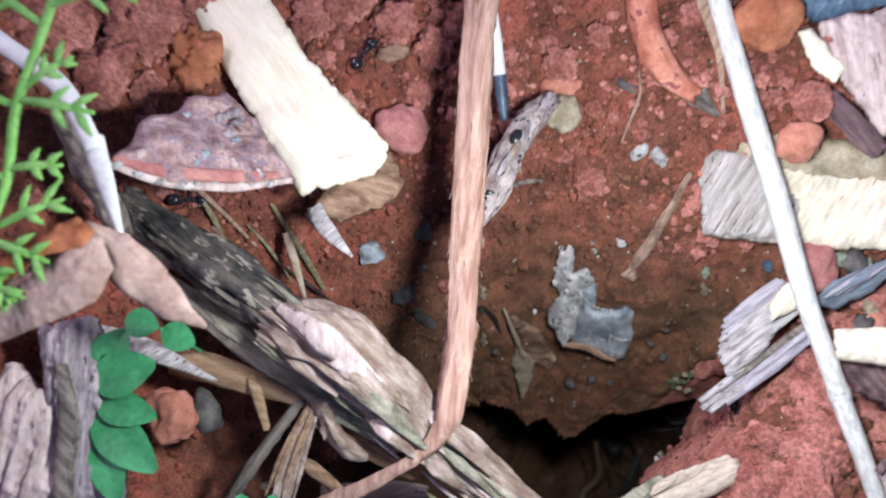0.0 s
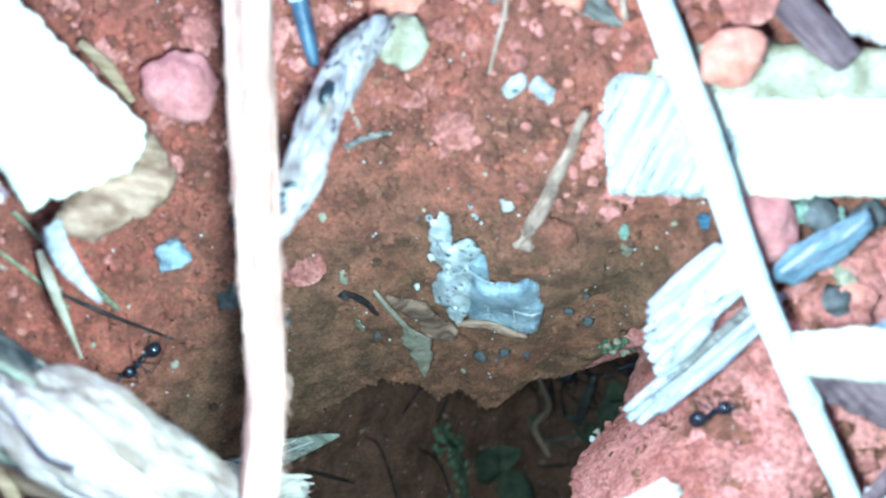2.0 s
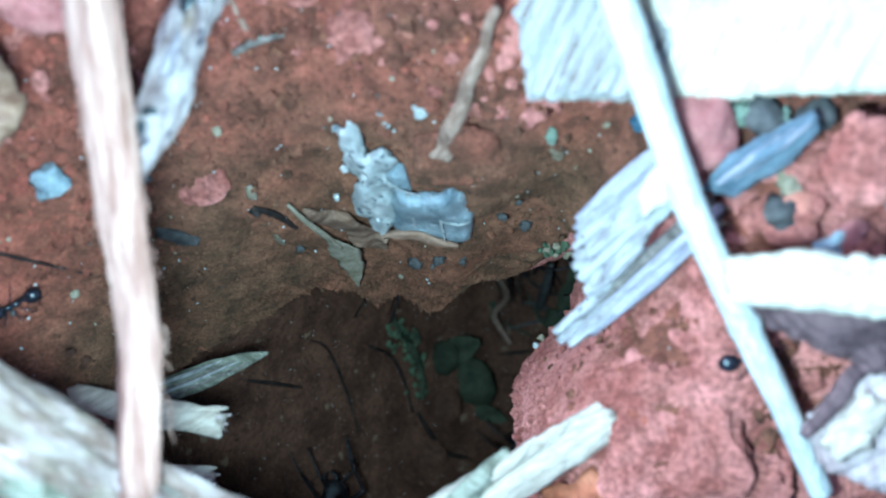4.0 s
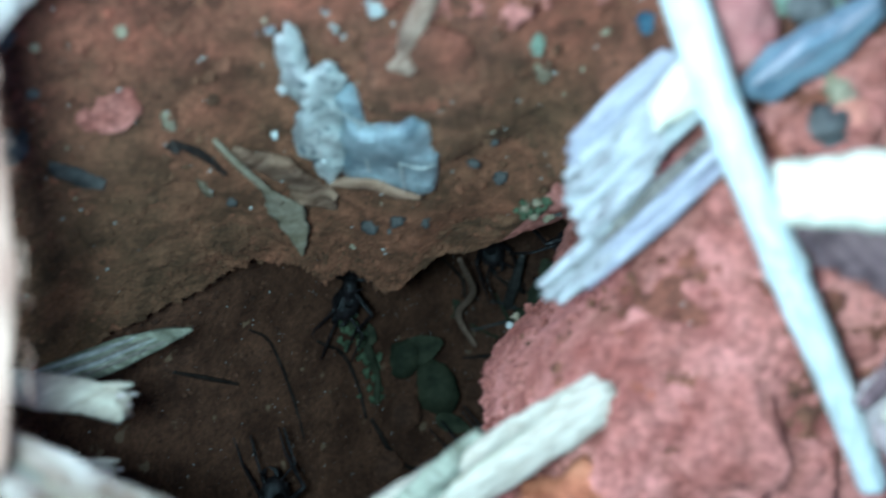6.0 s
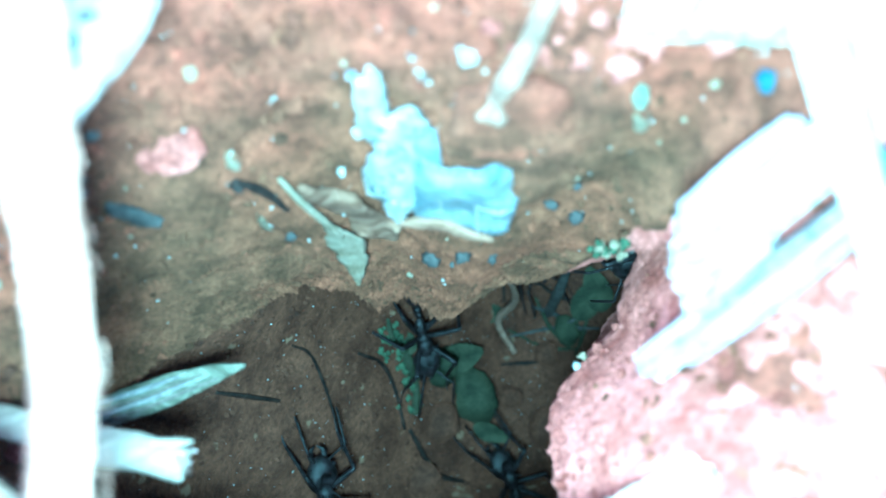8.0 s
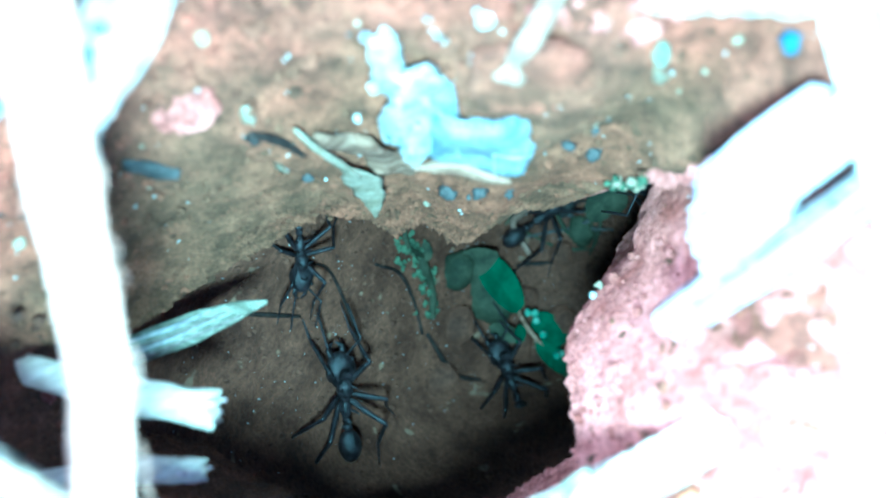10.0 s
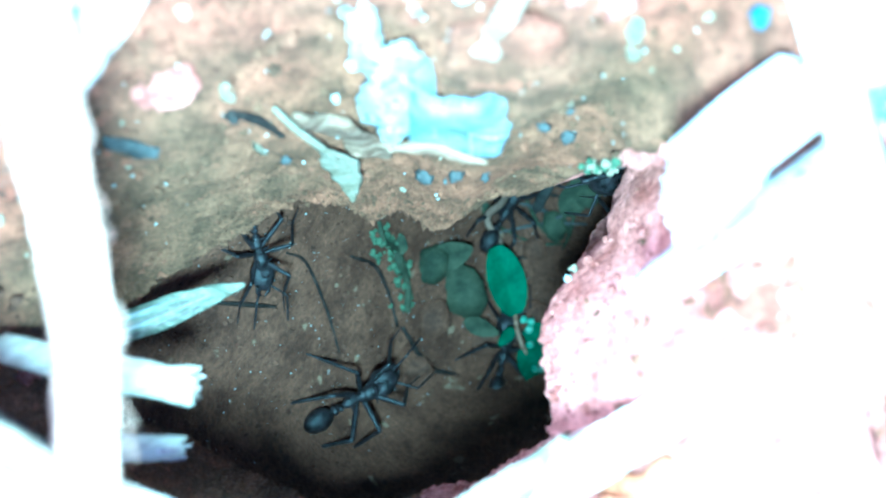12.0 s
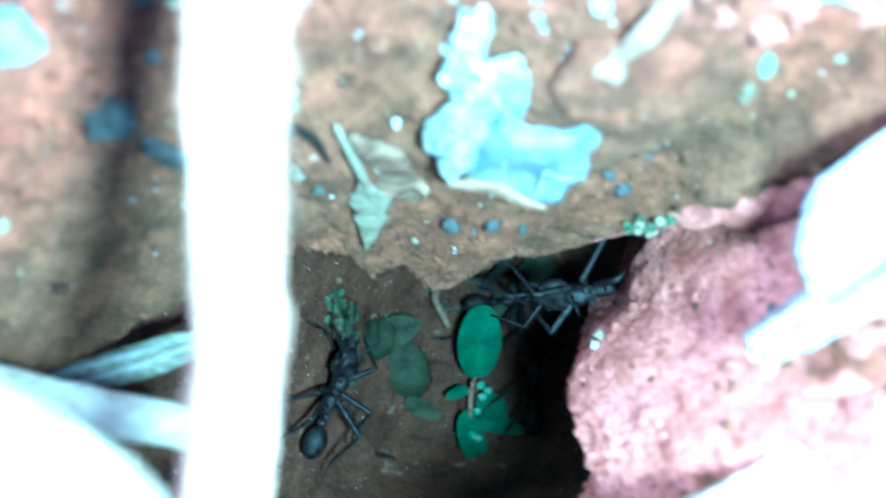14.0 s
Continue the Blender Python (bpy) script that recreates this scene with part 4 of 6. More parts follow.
def build_right_litter():
    v, f = tube([(x, y, rest(x, y, h)) for x, y, h in ((5.6, 58, 3.4), (7.6, 49.3, 3.0), (9.4, 42.5, 2.6), (12.6, 37.2, 2.2), (17.0, 34.0, 1.2))], [2.6, 2.5, 2.4, 2.2, 1.4], 80, 28, 0.9, 0.22, 0.18, 22, fray=1.2)
    make("red_root", v, f, ROOT, None, "peeling red brown root curving down to the soil", "root")
    v, f = tube([(x, y, rest(x, y, h)) for x, y, h in ((15.5, 54, 4), (16.8, 48.4, 3), (19.9, 40.1, 1.6), (21.2, 32.0, 0.6))], [1.0, 1.0, 0.6, 0.3], 40, 9, 0.4, 0.2, 0.1, 23)
    make("dry_sheath", v, f, GRASSDRY, None, "thin dry grass sheath beside the straw", "dry grass")
    v, f = lump((26.5, 45.5, rest(26.5, 45.5, 2.0)), (5.6, 4.6, 3.6), 4, 0.28, 1.2, 4, 20, 0.05)
    make("orange_clod", v, f, ORANGE, None, "smooth orange earth clod", "clod")
    v, f = slab([(28, 51, 6), (33.8, 46.4, 6), (44.5, 49.4, 6.5), (52, 52, 6.5), (46, 58, 6), (30, 56, 6)], 2.2, 7, 80, 0.4, 1.2, 0.4, 0.1, 10, 24)
    make("blue_flake", v, f, BLUEBIT, None, "faded blue flaking scrap", "scrap")
    b = base("bark_slab", (42, 38, -2), "pinkish brown bark slab with a dark edge", "bark")
    v, f = slab([(34, 46.5, 6.5), (43.7, 48.4, 7), (54, 47, 7.5), (58, 38, 6.5), (50, 27, 5), (43.5, 29.5, 4.6), (39.5, 35.5, 5.4), (36.5, 40, 6)], 3.0, 10, 130, 0.5, 0.9, 0.4, 0.4, -60, 25)
    make("slab", v, f, BARKPINK, b)
    v, f = slab([(31.0, 44.6, 6.5), (33.2, 44.8, 6.7), (38.6, 38.8, 6.2), (36.8, 36.8, 5.4), (34, 38.4, 5.6)], 1.4, 6, 60, 0.4, 0.4, 0.3, 0.1, 0, 26)
    make("cream_edge", v, f, CREAM, b, "cream torn edge")
    v, f = tube([(35.8, 34.4, 4.8), (38.4, 31.8, 4.6), (41, 29.0, 4.4), (43.4, 26.4, 4.2)], [1.6, 2.0, 2.0, 1.4], 30, 12, 0.6, 0.25, 0.15, 27, fray=0.6)
    make("dark_twig", v, f, PURPLEWOOD, None, "short purple brown twig lying on a wood chip", "twig")
    for x, y, r, m, lab in ((31.9, 27.0, 3.4, TERRACOTTA, "round terracotta gravel grain on a chip"), (35.4, 10.6, 4.0, PINKSTONE, "dusty pink rounded stone under the straw"),
                            (33.6, 33.4, 3.2, CLOD, "flat red clod beside the straw"), (-27.8, 26.3, 4.2, PINKSTONE, "dusty pink flat stone in red soil"),
                            (-3.3, 31.0, 3.2, OLIVE, "flat olive stone behind the twig")):
        v, f = lump((x, y, rest(x, y, r * 0.5 + (4.6 if m is TERRACOTTA else 1.0))), (r, r * 0.92, r * 0.62), x, 0.30, 1.1, 4, x * 7, 0.07)
        make("pebble", v, f, m, None, lab, "pebble", "", "pebbles round the mouth")
    b = base("wood_sliver", (45, -4, 2), "white split wood sliver with dark red bark below", "wood sliver")
    v, f = slab([(36.4, -0.8, 10), (37.2, -4.9, 10), (43.5, -5.4, 10.6), (51, -6.5, 10.6), (60, -7, 10.6), (60, -1.2, 10.6), (50.7, -1.4, 10.6), (43, -0.2, 10.6)], 2.2, 9, 120, 0.35, 0.7, 0.25, 0.5, -4, 28)
    make("white_wood", v, f, CREAM_R, b)
    v, f = slab([(38.5, -4.5, 6.6), (41, -8, 4), (49.7, -12.2, 2.6), (58, -13, 2.6), (60, -5, 6.6), (48, -4, 7.6)], 5.0, 8, 90, 0.5, 0.8, 0.4, 0.4, -25, 29)
    make("red_bark", v, f, PURPLEWOOD, b, "dark red bark")
    rnd_w = (0.35, 0.5, 0.3, 0.45, 0.3)
    v, f = slab([(35.6, 4.6, -1), (38, 8, -0.6), (45.9, 11.9, 0), (46.6, 10, 0), (43.9, 6.9, -0.6), (38.6, 3.8, -1)], 1.5, 7, 80, 0.25, 0.3, 0.12, 0.3, 35, 30)
    b = base("grey_splinter", (40, 7, -2), "blue grey wood splinter on small gravel", "splinter")
    make("wood", v, f, SLATEBLUE, b)
    for k in range(5):
        x, y = 37.0 + 0.7 * k, 5.2 + 0.25 * k
        v, f = tube([(x, y, 0.1), (x + 3.0, y + 2.4, 0.7), (x + 5.6, y + 4.4, 0.4)], [0.2, rnd_w[k], 0.1], 18, 8, 0.5, 0.3, 0.2, 500 + k, fray=0.7)
        make("raised_fibre", v, f, SLATEBLUE if k % 2 else LAVENDER, b)
    v, f = slab([(44.5, -18.8, -1.4), (49.4, -12.2, 0.6), (56, -13.6, 0.6), (60, -18, 0), (54, -26, -2), (47, -23, -2.4)], 2.4, 8, 80, 0.5, 0.8, 0.4, 0.3, 40, 31)
    b = base("brown_chip", (52, -18, -4), "pinkish brown bark chip resting over the straw end", "bark chip")
    make("bark", v, f, BARKPINK, b)
    v, f = slab([(46.0, -19.5, 0.2), (49.6, -14.2, 1.6), (52.4, -15.4, 1.8), (50.6, -20.0, 0.8), (47.6, -21.6, 0.2)], 0.8, 8, 80, 0.4, 0.4, 0.3, 0.3, 40, 311)
    make("peeling_layer", v, f, PALESTICK, b, "paler peeling layer")
    v, f = tube([(44.6, -19.0, -0.6), (47.0, -15.6, 0.6), (49.8, -12.0, 1.2), (55.8, -13.2, 1.2)], [0.5, 0.8, 0.7, 0.4], 40, 10, 0.7, 0.35, 0.3, 312, fray=0.8)
    make("torn_edge", v, f, PURPLEWOOD, b, "dark torn edge")
    rnd = random.Random(12)
    mats = (CLOD, CLOD, TERRACOTTA, PINKSTONE, GREYSTONE, CLOD)
    for k in range(26):
        x, y = rnd.uniform(36, 58), rnd.uniform(-4, 12)
        r = rnd.uniform(1.0, 2.6)
        v, f = lump((x, y, rest(x, y, r * 0.5)), (r, r * rnd.uniform(0.7, 1), r * 0.7), k + 60, 0.4, 1.3, 3, rnd.uniform(0, 360), 0.10)
        make("gravel", v, f, mats[k % 6], None, "small earthy gravel grain among wood chips", "gravel", "", "gravel grains")
    v, f = slab([(48.5, 11.5, 2.2), (53.5, 9.8, 2.4), (52, 3, 1.6), (48, 2.6, 1.4), (45.8, 6.5, 1.6)], 2.2, 7, 70, 0.4, 0.9, 0.4, 0.1, 0, 33)
    make("flat_stone", v, f, CLOD, None, "flat terracotta red stone among gravel", "stone")
    v, f = slab([(17, -38.2, -4), (28, -37.4, -4), (39, -36.2, -4), (55, -34, -4), (55, -42, -4), (39, -44, -4), (18, -44.5, -4)], 3.0, 9, 130, 0.5, 0.4, 0.3, 0.6, 6, 34)
    make("grey_plank_chip", v, f, GREYWOOD, None, "long grey weathered wood splinter with fine grain", "wood splinter")
    v, f = tube([(-7, -44.5, 4.5), (-1, -41, 5), (5, -39, 4.4), (13, -39.6, 2.4), (17, -41, 1)], [0.9, 1.0, 1.0, 0.9, 0.6], 36, 10, 0.8, 0.12, 0.1, 35)
    make("thin_root", v, f, BARKBROWN, None, "thin brown root crossing the branch end", "root")


def stub_parts(v, f, lab):
    """A broken stub: its wood, and splinters standing out of the break."""
    v = np.asarray(v)
    end = v[v[:, 0].argmax()]
    b = base("stub", v.mean(0), lab, "broken twig")
    make("wood", v, f, PALESTICK, b)
    for k in range(5):
        y, z = end[1] + 1.1 * math.sin(k * 2.4), end[2] + 0.8 * math.cos(k * 2.4)
        p, q = tube([(end[0] - 4.0, y, z + 0.4), (end[0] - 1.5, y, z + 0.3), (end[0] + 0.1 * k - 0.2, y, z)], [0.25, 0.4, 0.12], 14, 7, 0.6, 0.3, 0.2, k, fray=0.5)
        make("splinter", p, q, PALESTICK if k % 2 else BARKPINK, b)


def build_funnel_litter():
    # what lies on the far wall of the funnel
    b = base("slag_flake", (1, 4, -32), "blue grey flaky slag stone with a white crust", "stone")
    slab_edge = [(2.7, 4.9), (6.7, 4.8), (8.1, 5.5), (9.6, 4.8), (9.8, 1.7), (8.5, -1.5), (6.6, -2.6), (4.6, -2.0), (2.1, -0.9), (-1.3, -0.5), (-1.3, 1.8), (-0.4, 4.6), (0.6, 7.9), (2.9, 8.8), (3.1, 6.9)]
    crust_edge = [(-1.2, 13.7), (-0.6, 11.9), (-1.0, 9.8), (1.4, 10.3), (3.0, 8.8), (0.9, 7.0), (0.2, 4.2), (-0.6, 1.4), (-2.9, -1.0), (-4.1, 0.8), (-5.6, 2.9), (-5.6, 4.7), (-3.2, 6.6), (-4.4, 8.3), (-3.7, 9.5), (-3.9, 11.1), (-3.2, 12.3)]

    def face(x, y, up=0.0):
        """The slag's top: a leaning plane, clear of the soil."""
        return x, y, max(-28.4 - 0.07 * x + 0.85 * y, ground_at(x, y) + 2.0) + up

    v, f = slab([face(x, y) for x, y in slab_edge], 5.0, 11, 220, 0.22, 0.25, 0.22, 0.12, -20, 41)
    stone = make("slag", v, f, SHELL, b)
    v, f = slab([face(x, y, 0.9) for x, y in crust_edge], 4.6, 10, 240, 0.55, 0.5, 0.75, 0.3, 60, 42)
    crust = make("white_crust", v, f, LIME, b, "white crumbly crust")
    rnd = random.Random(61)
    for k in range(14):
        x, y = rnd.uniform(-5.0, 1.4), rnd.uniform(-0.2, 12.8)
        if not -4.6 + 0.25 * max(0, y - 6) < x < -0.8 + 0.16 * y - 0.5 * max(0, y - 9):
            continue
        r = rnd.uniform(0.25, 0.5)
        v, f = lump(face(x, y, 1.0), (r, r * rnd.uniform(0.7, 1.2), r * 0.7), k, 0.5, 1.6, 3, rnd.uniform(0, 360), 0.12)
        make("nodule", v, f, LIME if k % 3 else QUARTZ, crust)
    for p in (((5.9, 4.5), (5.4, 2.6), (5.7, 1.0), (5.4, -1.9)), ((2.6, 4.6), (2.2, 2.4), (2.0, 0.2)), ((0.2, 6.6), (2.6, 5.0), (4.4, 4.5)), ((5.7, 1.0), (7.8, 0.4), (9.4, 0.8))):
        v, f = tube([face(x, y, 0.22) for x, y in p], [0.12, 0.2, 0.1], 24, 7, 0.6, 0.2, 0.3, p[0][0])
        make("vein", v, f, LIME, stone, "thin white vein")
    v, f = tube([face(x, y, -0.7) for x, y in ((-2.8, -1.0), (-1.0, -0.7), (2.1, -1.1), (4.6, -2.2), (6.8, -2.7))], [0.3, 0.6, 0.6, 0.5, 0.3], 60, 14, 0.8, 0.5, 0.6, 55)
    make("tan_rim", v, f, BARKBROWN, stone, "tan lower rim")
    v, f = slab([(x, y, rest(x, y, 0.5)) for x, y in ((1.9, 14.6), (2.7, 14.2), (3.0, 12.8), (3.9, 11.5), (3.2, 11.3), (2.3, 12.8))], 0.6, 6, 60, 0.15, 0.2, 0.1, 0.1, 60, 56)
    make("crumb_flake", v, f, LIME, None, "white sliver of crust beside the slag", "flake", "", "flakes on the soil")
    v, f = slab([(x, y, ground_at(x, y) + 2.2) for x, y in ((5.8, 11.4), (11.7, 12.2), (15.0, 11.3), (15.8, 8.6), (13.4, 6.2), (9.6, 5.6), (6.4, 5.8), (4.4, 7.8))], 3.0, 9, 120, 0.25, 0.7, 0.25, 0.0, 0, 57)
    make("flat_stone", v, f, SOIL, None, "smooth flat red stone set in the funnel wall", "stone")
    low, high = ground_at(8.2, 8.6) + 2.6, ground_at(17.0, 22.9) + 3.4
    v, f = slab([(x, y, low + (high - low) * (y - 8.6) / 14.3) for x, y in ((7.0, 9.0), (9.4, 8.2), (11.9, 12.6), (14.5, 17.2), (17.4, 22.6), (16.6, 23.0), (13.2, 17.8), (10.2, 13.3))], 0.5, 8, 100, 0.08, 0.3, 0.05, 0.2, 60, 43)
    make("dry_grass_blade", v, f, GRASSDRY, None, "broad dry grass blade stuck in the funnel wall", "dry grass")
    v, f = tube([(-11.2, -1.4, -33.5), (-10.9, -3.6, -39.0), (-10.8, -6.6, -44.0), (-11.4, -9.8, -48.0)], [0.5, 2.0, 1.4, 0.15], 40, 24, 0.16, 0.3, 0.25, 44, up=(0.1, -0.8, 0.55))
    make("tan_flake", v, f, OLIVE, None, "small tan flake hanging at the mouth's lip", "flake")
    v, f = tube([off(x, y, 1.5) for x, y in ((-13.8, 5.0), (-12.9, 2.8), (-12.0, 0.4), (-11.3, -1.8))], [0.25, 0.42, 0.5, 0.35], 24, 8, 0.7, 0.05, 0.05, 45)
    make("grass_stem", v, f, OLIVE, None, "thin straw coloured grass stem on the funnel wall", "grass stem")
    v, f = slab([off(x, y, 0.9) for x, y in ((-12.8, 4.0), (-7.6, 3.0), (-4.4, -1.6), (-6.0, -3.2), (-10.2, -2.4))], 0.9, 9, 90, 0.3, 0.2, 0.2, 0.3, -30, 46)
    make("brown_flake", v, f, BARKBROWN, None, "thin flat brown bark flake pressed in soil", "flake")
    for x, y, r, m, lab in ((2.4, -5.2, 0.9, GREYSTONE, "dull dark grain set in the lip"), (-1.9, -5.8, 1.2, GREYSTONE, "dark blue grey grain set in the lip"), (-17.2, 3.4, 0.8, BARKDARK, "dark crumb on the funnel wall"),
                            (-15.6, -2.4, 0.7, GREYSTONE, "grey grain low on the funnel wall"), (5.6, -5.6, 0.6, GREYSTONE, "grey grain set in the lip"), (-6.0, -8.6, 0.6, OLIVE, "tan grain at the lip"),
                            (-1.2, -9.6, 0.4, QUARTZ, "bright white grain at the lip"), (20.6, 11.0, 0.9, MINT, "pale green speck on the funnel wall"), (12.6, 1.2, 0.7, GREYSTONE, "grey grain beside the slag"), (15.2, 3.2, 0.6, GREYSTONE, "small dark grain beside the slag")):
        v, f = lump((*off(x, y, r * 0.35),), (r, r * 0.8, r * 0.6), x + 5, 0.5, 1.6, 3, x * 13, 0.12)
        make("grain", v, f, m, None, lab, "grain", "", "single grains")
    rnd = random.Random(88)
    b = base("lichen_tuft", off(19.6, -4.2, 0.5), "yellow green lichen tuft at the mouth's corner", "lichen")
    for k in range(16):
        x, y, r = 19.2 + rnd.uniform(-2.2, 1.6), -4.2 + rnd.uniform(-1.0, 1.2), rnd.uniform(0.3, 0.7)
        v, f = lump(off(x, y, 0.5), (r, r * 0.8, r * 0.6), k + 3, 0.6, 1.8, 2, k * 40)
        make("lobe", v, f, DIMLICHEN if k % 3 else OLIVE, b)
    b = base("hollow_splinter", (-30, -19, -44), "thin grey wood splinter sticking out over the hollow", "splinter")
    v, f = tube([(-42, -24, -32), (-36, -22.2, -33.4), (-30, -20.2, -35), (-26, -18.9, -36.4), (-22.6, -18.0, -38)], [1.2, 1.7, 1.8, 1.2, 0.25], 40, 12, 0.4, 0.2, 0.15, 47)
    make("wood", v, f, OLIVEWOOD, b)
    for k in range(6):
        w = 0.5 * (k - 2.5)
        v, f = tube([(-40, -23.4 + w, -31.0), (-32, -20.8 + 0.8 * w, -33.0), (-25 - k * 0.6, -18.7 + 0.3 * w, -35.6)], [0.2, 0.36, 0.1], 24, 8, 0.5, 0.3, 0.2, 600 + k, fray=0.6)
        make("raised_fibre", v, f, (GREYWOOD, OLIVEWOOD, BARKR)[k % 3], b)
    v, f = tube([(-40, -19, -16), (-30, -20.6, -14.6), (-24.5, -21.2, -14.2), (-20.0, -22.2, -14)], [1.6, 1.8, 1.7, 1.6], 30, 14, 0.8, 0.2, 0.1, 48, fray=1.0)
    stub_parts(v, f, "short pale broken stub under the branch")
    v, f = tube([(-40, -31, -15), (-30, -29.4, -16), (-25.5, -29.2, -16), (-22.2, -29.4, -16)], [1.4, 1.6, 1.5, 0.7], 26, 12, 0.7, 0.2, 0.1, 49, fray=0.8)
    stub_parts(v, f, "short pale pointed stub under the branch")
    v, f = tube([(-12.6, 20.2, rest(-12, 20, 0.4)), (-9, 21.6, rest(-9, 21.6, 0.6)), (-6.2, 22.2, rest(-6, 22, 0.5))], [0.3, 0.5, 0.25], 14, 8, 0.7, 0.1, 0.1, 51)
    make("twiglet", v, f, GREYWOOD, None, "tiny grey twig on red soil", "twig")
    v, f = tube([(-10.6, 27, rest(-10.6, 27, 0.6)), (-9.8, 23.4, rest(-9.8, 23, 0.9)), (-9.2, 21.5, rest(-9, 21, 0.8))], [0.2, 0.35, 0.2], 12, 7, 0.7, 0.1, 0.1, 52)
    make("twiglet", v, f, GRASSDRY, None, "tiny tan twig on red soil", "twig")
    v, f = tube([(8.2, 38, rest(8, 38, 0.5)), (8.6, 34, rest(8.6, 34, 1.0)), (7.0, 29.6, rest(7, 29.6, 0.6)), (6.0, 26.8, rest(6, 26.8, 0.3))], [0.2, 0.3, 0.25, 0.12], 22, 7, 0.8, 0.1, 0.1, 53)
    make("rootlet", v, f, GRASSDRY, None, "fine curved rootlet on the soil", "root")
    v, f = slab([(11.5, 36.6, rest(13, 36, 1.2)), (18, 35.4, rest(18, 35, 1.2)), (21.5, 31, rest(21, 31, 1.0)), (17, 32.6, rest(17, 32.6, 1.0))], 0.6, 6, 60, 0.4, 0.3, 0.2, 0.2, -20, 54)
    make("leaf_scrap", v, f, GREYWOOD, None, "grey brown leaf scrap beside the root", "leaf scrap")
    v, f = lump((-20.9, 6.9, rest(-20.9, 6.9, -0.9)), (3.2, 2.5, 1.6), 57, 0.35, 1.2, 4, 25, fine=0.12)
    make("pink_stone", v, f, CLOD, None, "dusty pink stone half sunk in the funnel wall", "stone")
    v, f = tube([(-17.0, 3.6, rest(-17.0, 3.6, 0.4)), (-15.2, 2.4, rest(-15.2, 2.4, 0.7)), (-14.3, 0.4, rest(-14.3, 0.4, 0.4))], [0.35, 0.55, 0.3], 20, 9, 0.7, 0.15, 0.1, 58)
    make("curved_twig", v, f, BARKDARK, None, "short curved dark twig on the funnel wall", "twig")
    rnd = random.Random(21)
    some = {"GREY": [], "QUARTZ": [], "OLIVE": []}
    while sum(len(s) for s in some.values()) < 470:
        x, y = rnd.uniform(-45, 34), rnd.uniform(-14, 45)
        if ground_base(np.array([x]), np.array([y]))[1][0] < 1.0:
            continue
        k = rnd.random()
        key = "QUARTZ" if k < 0.84 else "GREY" if k < 0.91 else "OLIVE"
        r = (0.08 + 0.16 * rnd.random() ** 2) if key == "QUARTZ" else 0.2 + 0.6 * rnd.random() ** 2.5
        some[key].append(lump((x, y, rest(x, y, r * 0.35)), (r, r * 0.8, r * 0.6), rnd.uniform(0, 90), 0.3, 1.4, 2, rnd.uniform(0, 360)))
    # loose soil grains of every earth colour, in drifts, fewer down the funnel
    earth = {"CLOD": [], "TERRACOTTA": [], "ORANGE": [], "SOIL": []}
    while sum(len(s) for s in earth.values()) < 2600:
        x, y = rnd.uniform(-62, 40), rnd.uniform(-12, 52)
        z, d = (float(w[0]) for w in ground_base(np.array([x]), np.array([y])))
        if d < 1.0 or noise3(x, y, 31, 0.12) < rnd.uniform(-0.7, 0.35) or rnd.random() > min(1.0, max(0.3, (z + 26) / 24)):
            continue
        k = rnd.random()
        key = "SOIL" if z < -3 or k > 0.64 else "CLOD" if k < 0.42 else "TERRACOTTA" if k < 0.56 else "ORANGE"
        r = 0.15 + 0.55 * rnd.random() ** 3.5
        earth[key].append(lump((x, y, rest(x, y, r * 0.25)), (r, r * rnd.uniform(0.7, 1.0), r * 0.75), rnd.uniform(0, 90), 0.5, 1.6, 2 if r > 0.4 else 1, rnd.uniform(0, 360)))
    for key, m, lab in (("CLOD", CLOD, "loose dusty pink soil grains on the crust"), ("TERRACOTTA", TERRACOTTA, "loose terracotta grains on the crust"),
                        ("ORANGE", ORANGE, "loose orange earth grains on the crust"), ("SOIL", SOIL, "loose red brown soil grains on the crust")):
        v, f = joined(earth[key])
        make("soil_grains", v, f, m, None, lab, "soil grains", "stuff")
    for key, m, lab in (("GREY", GREYSTONE, "scattered blue grey grit in the soil"), ("QUARTZ", QUARTZ, "glinting white quartz grains in the soil"), ("OLIVE", OLIVE, "scattered tan grit and chaff in the soil")):
        v, f = joined(some[key])
        make("grit", v, f, m, None, lab, "grit", "stuff")
    for x, y, r, m, lab in ((-8.1, 4.5, 0.5, QUARTZ, "bright white quartz grain in the funnel wall"), (30.2, 11.6, 1.0, BLUEBIT, "blue grain beside the bark"),
                            (15.2, -0.5, 0.9, GREYSTONE, "blue grey grain in the funnel wall"), (15.3, -18.8, 0.5, QUARTZ, "white crumb on the clod's edge"),
                            (16.0, -17.9, 0.5, OLIVE, "tan crumb on the clod's edge"), (-28.9, 3.1, 2.0, GREYSTONE, "blue grey flat grain"), 
                            (33.6, -25.3, 0.7, QUARTZ, "white grain on the red clod"), (-4, 10.5, 0.5, QUARTZ, "white grain in the funnel wall"), (7, 14, 1.0, LIME, "chalky grain in the funnel wall"),
                            (-33, 8, 2.2, SHELL, "blue grey shell like grain under the chip"), (-25, 12.5, 1.6, GREYSTONE, "grey stone at the chip's tip")):
        v, f = lump((x, y, rest(x, y, r * 0.45)), (r, r * 0.85, r * 0.55), x + 9, 0.55, 1.7, 3, x * 11, 0.12)
        make("grain", v, f, m, None, lab, "grain", "", "single grains")


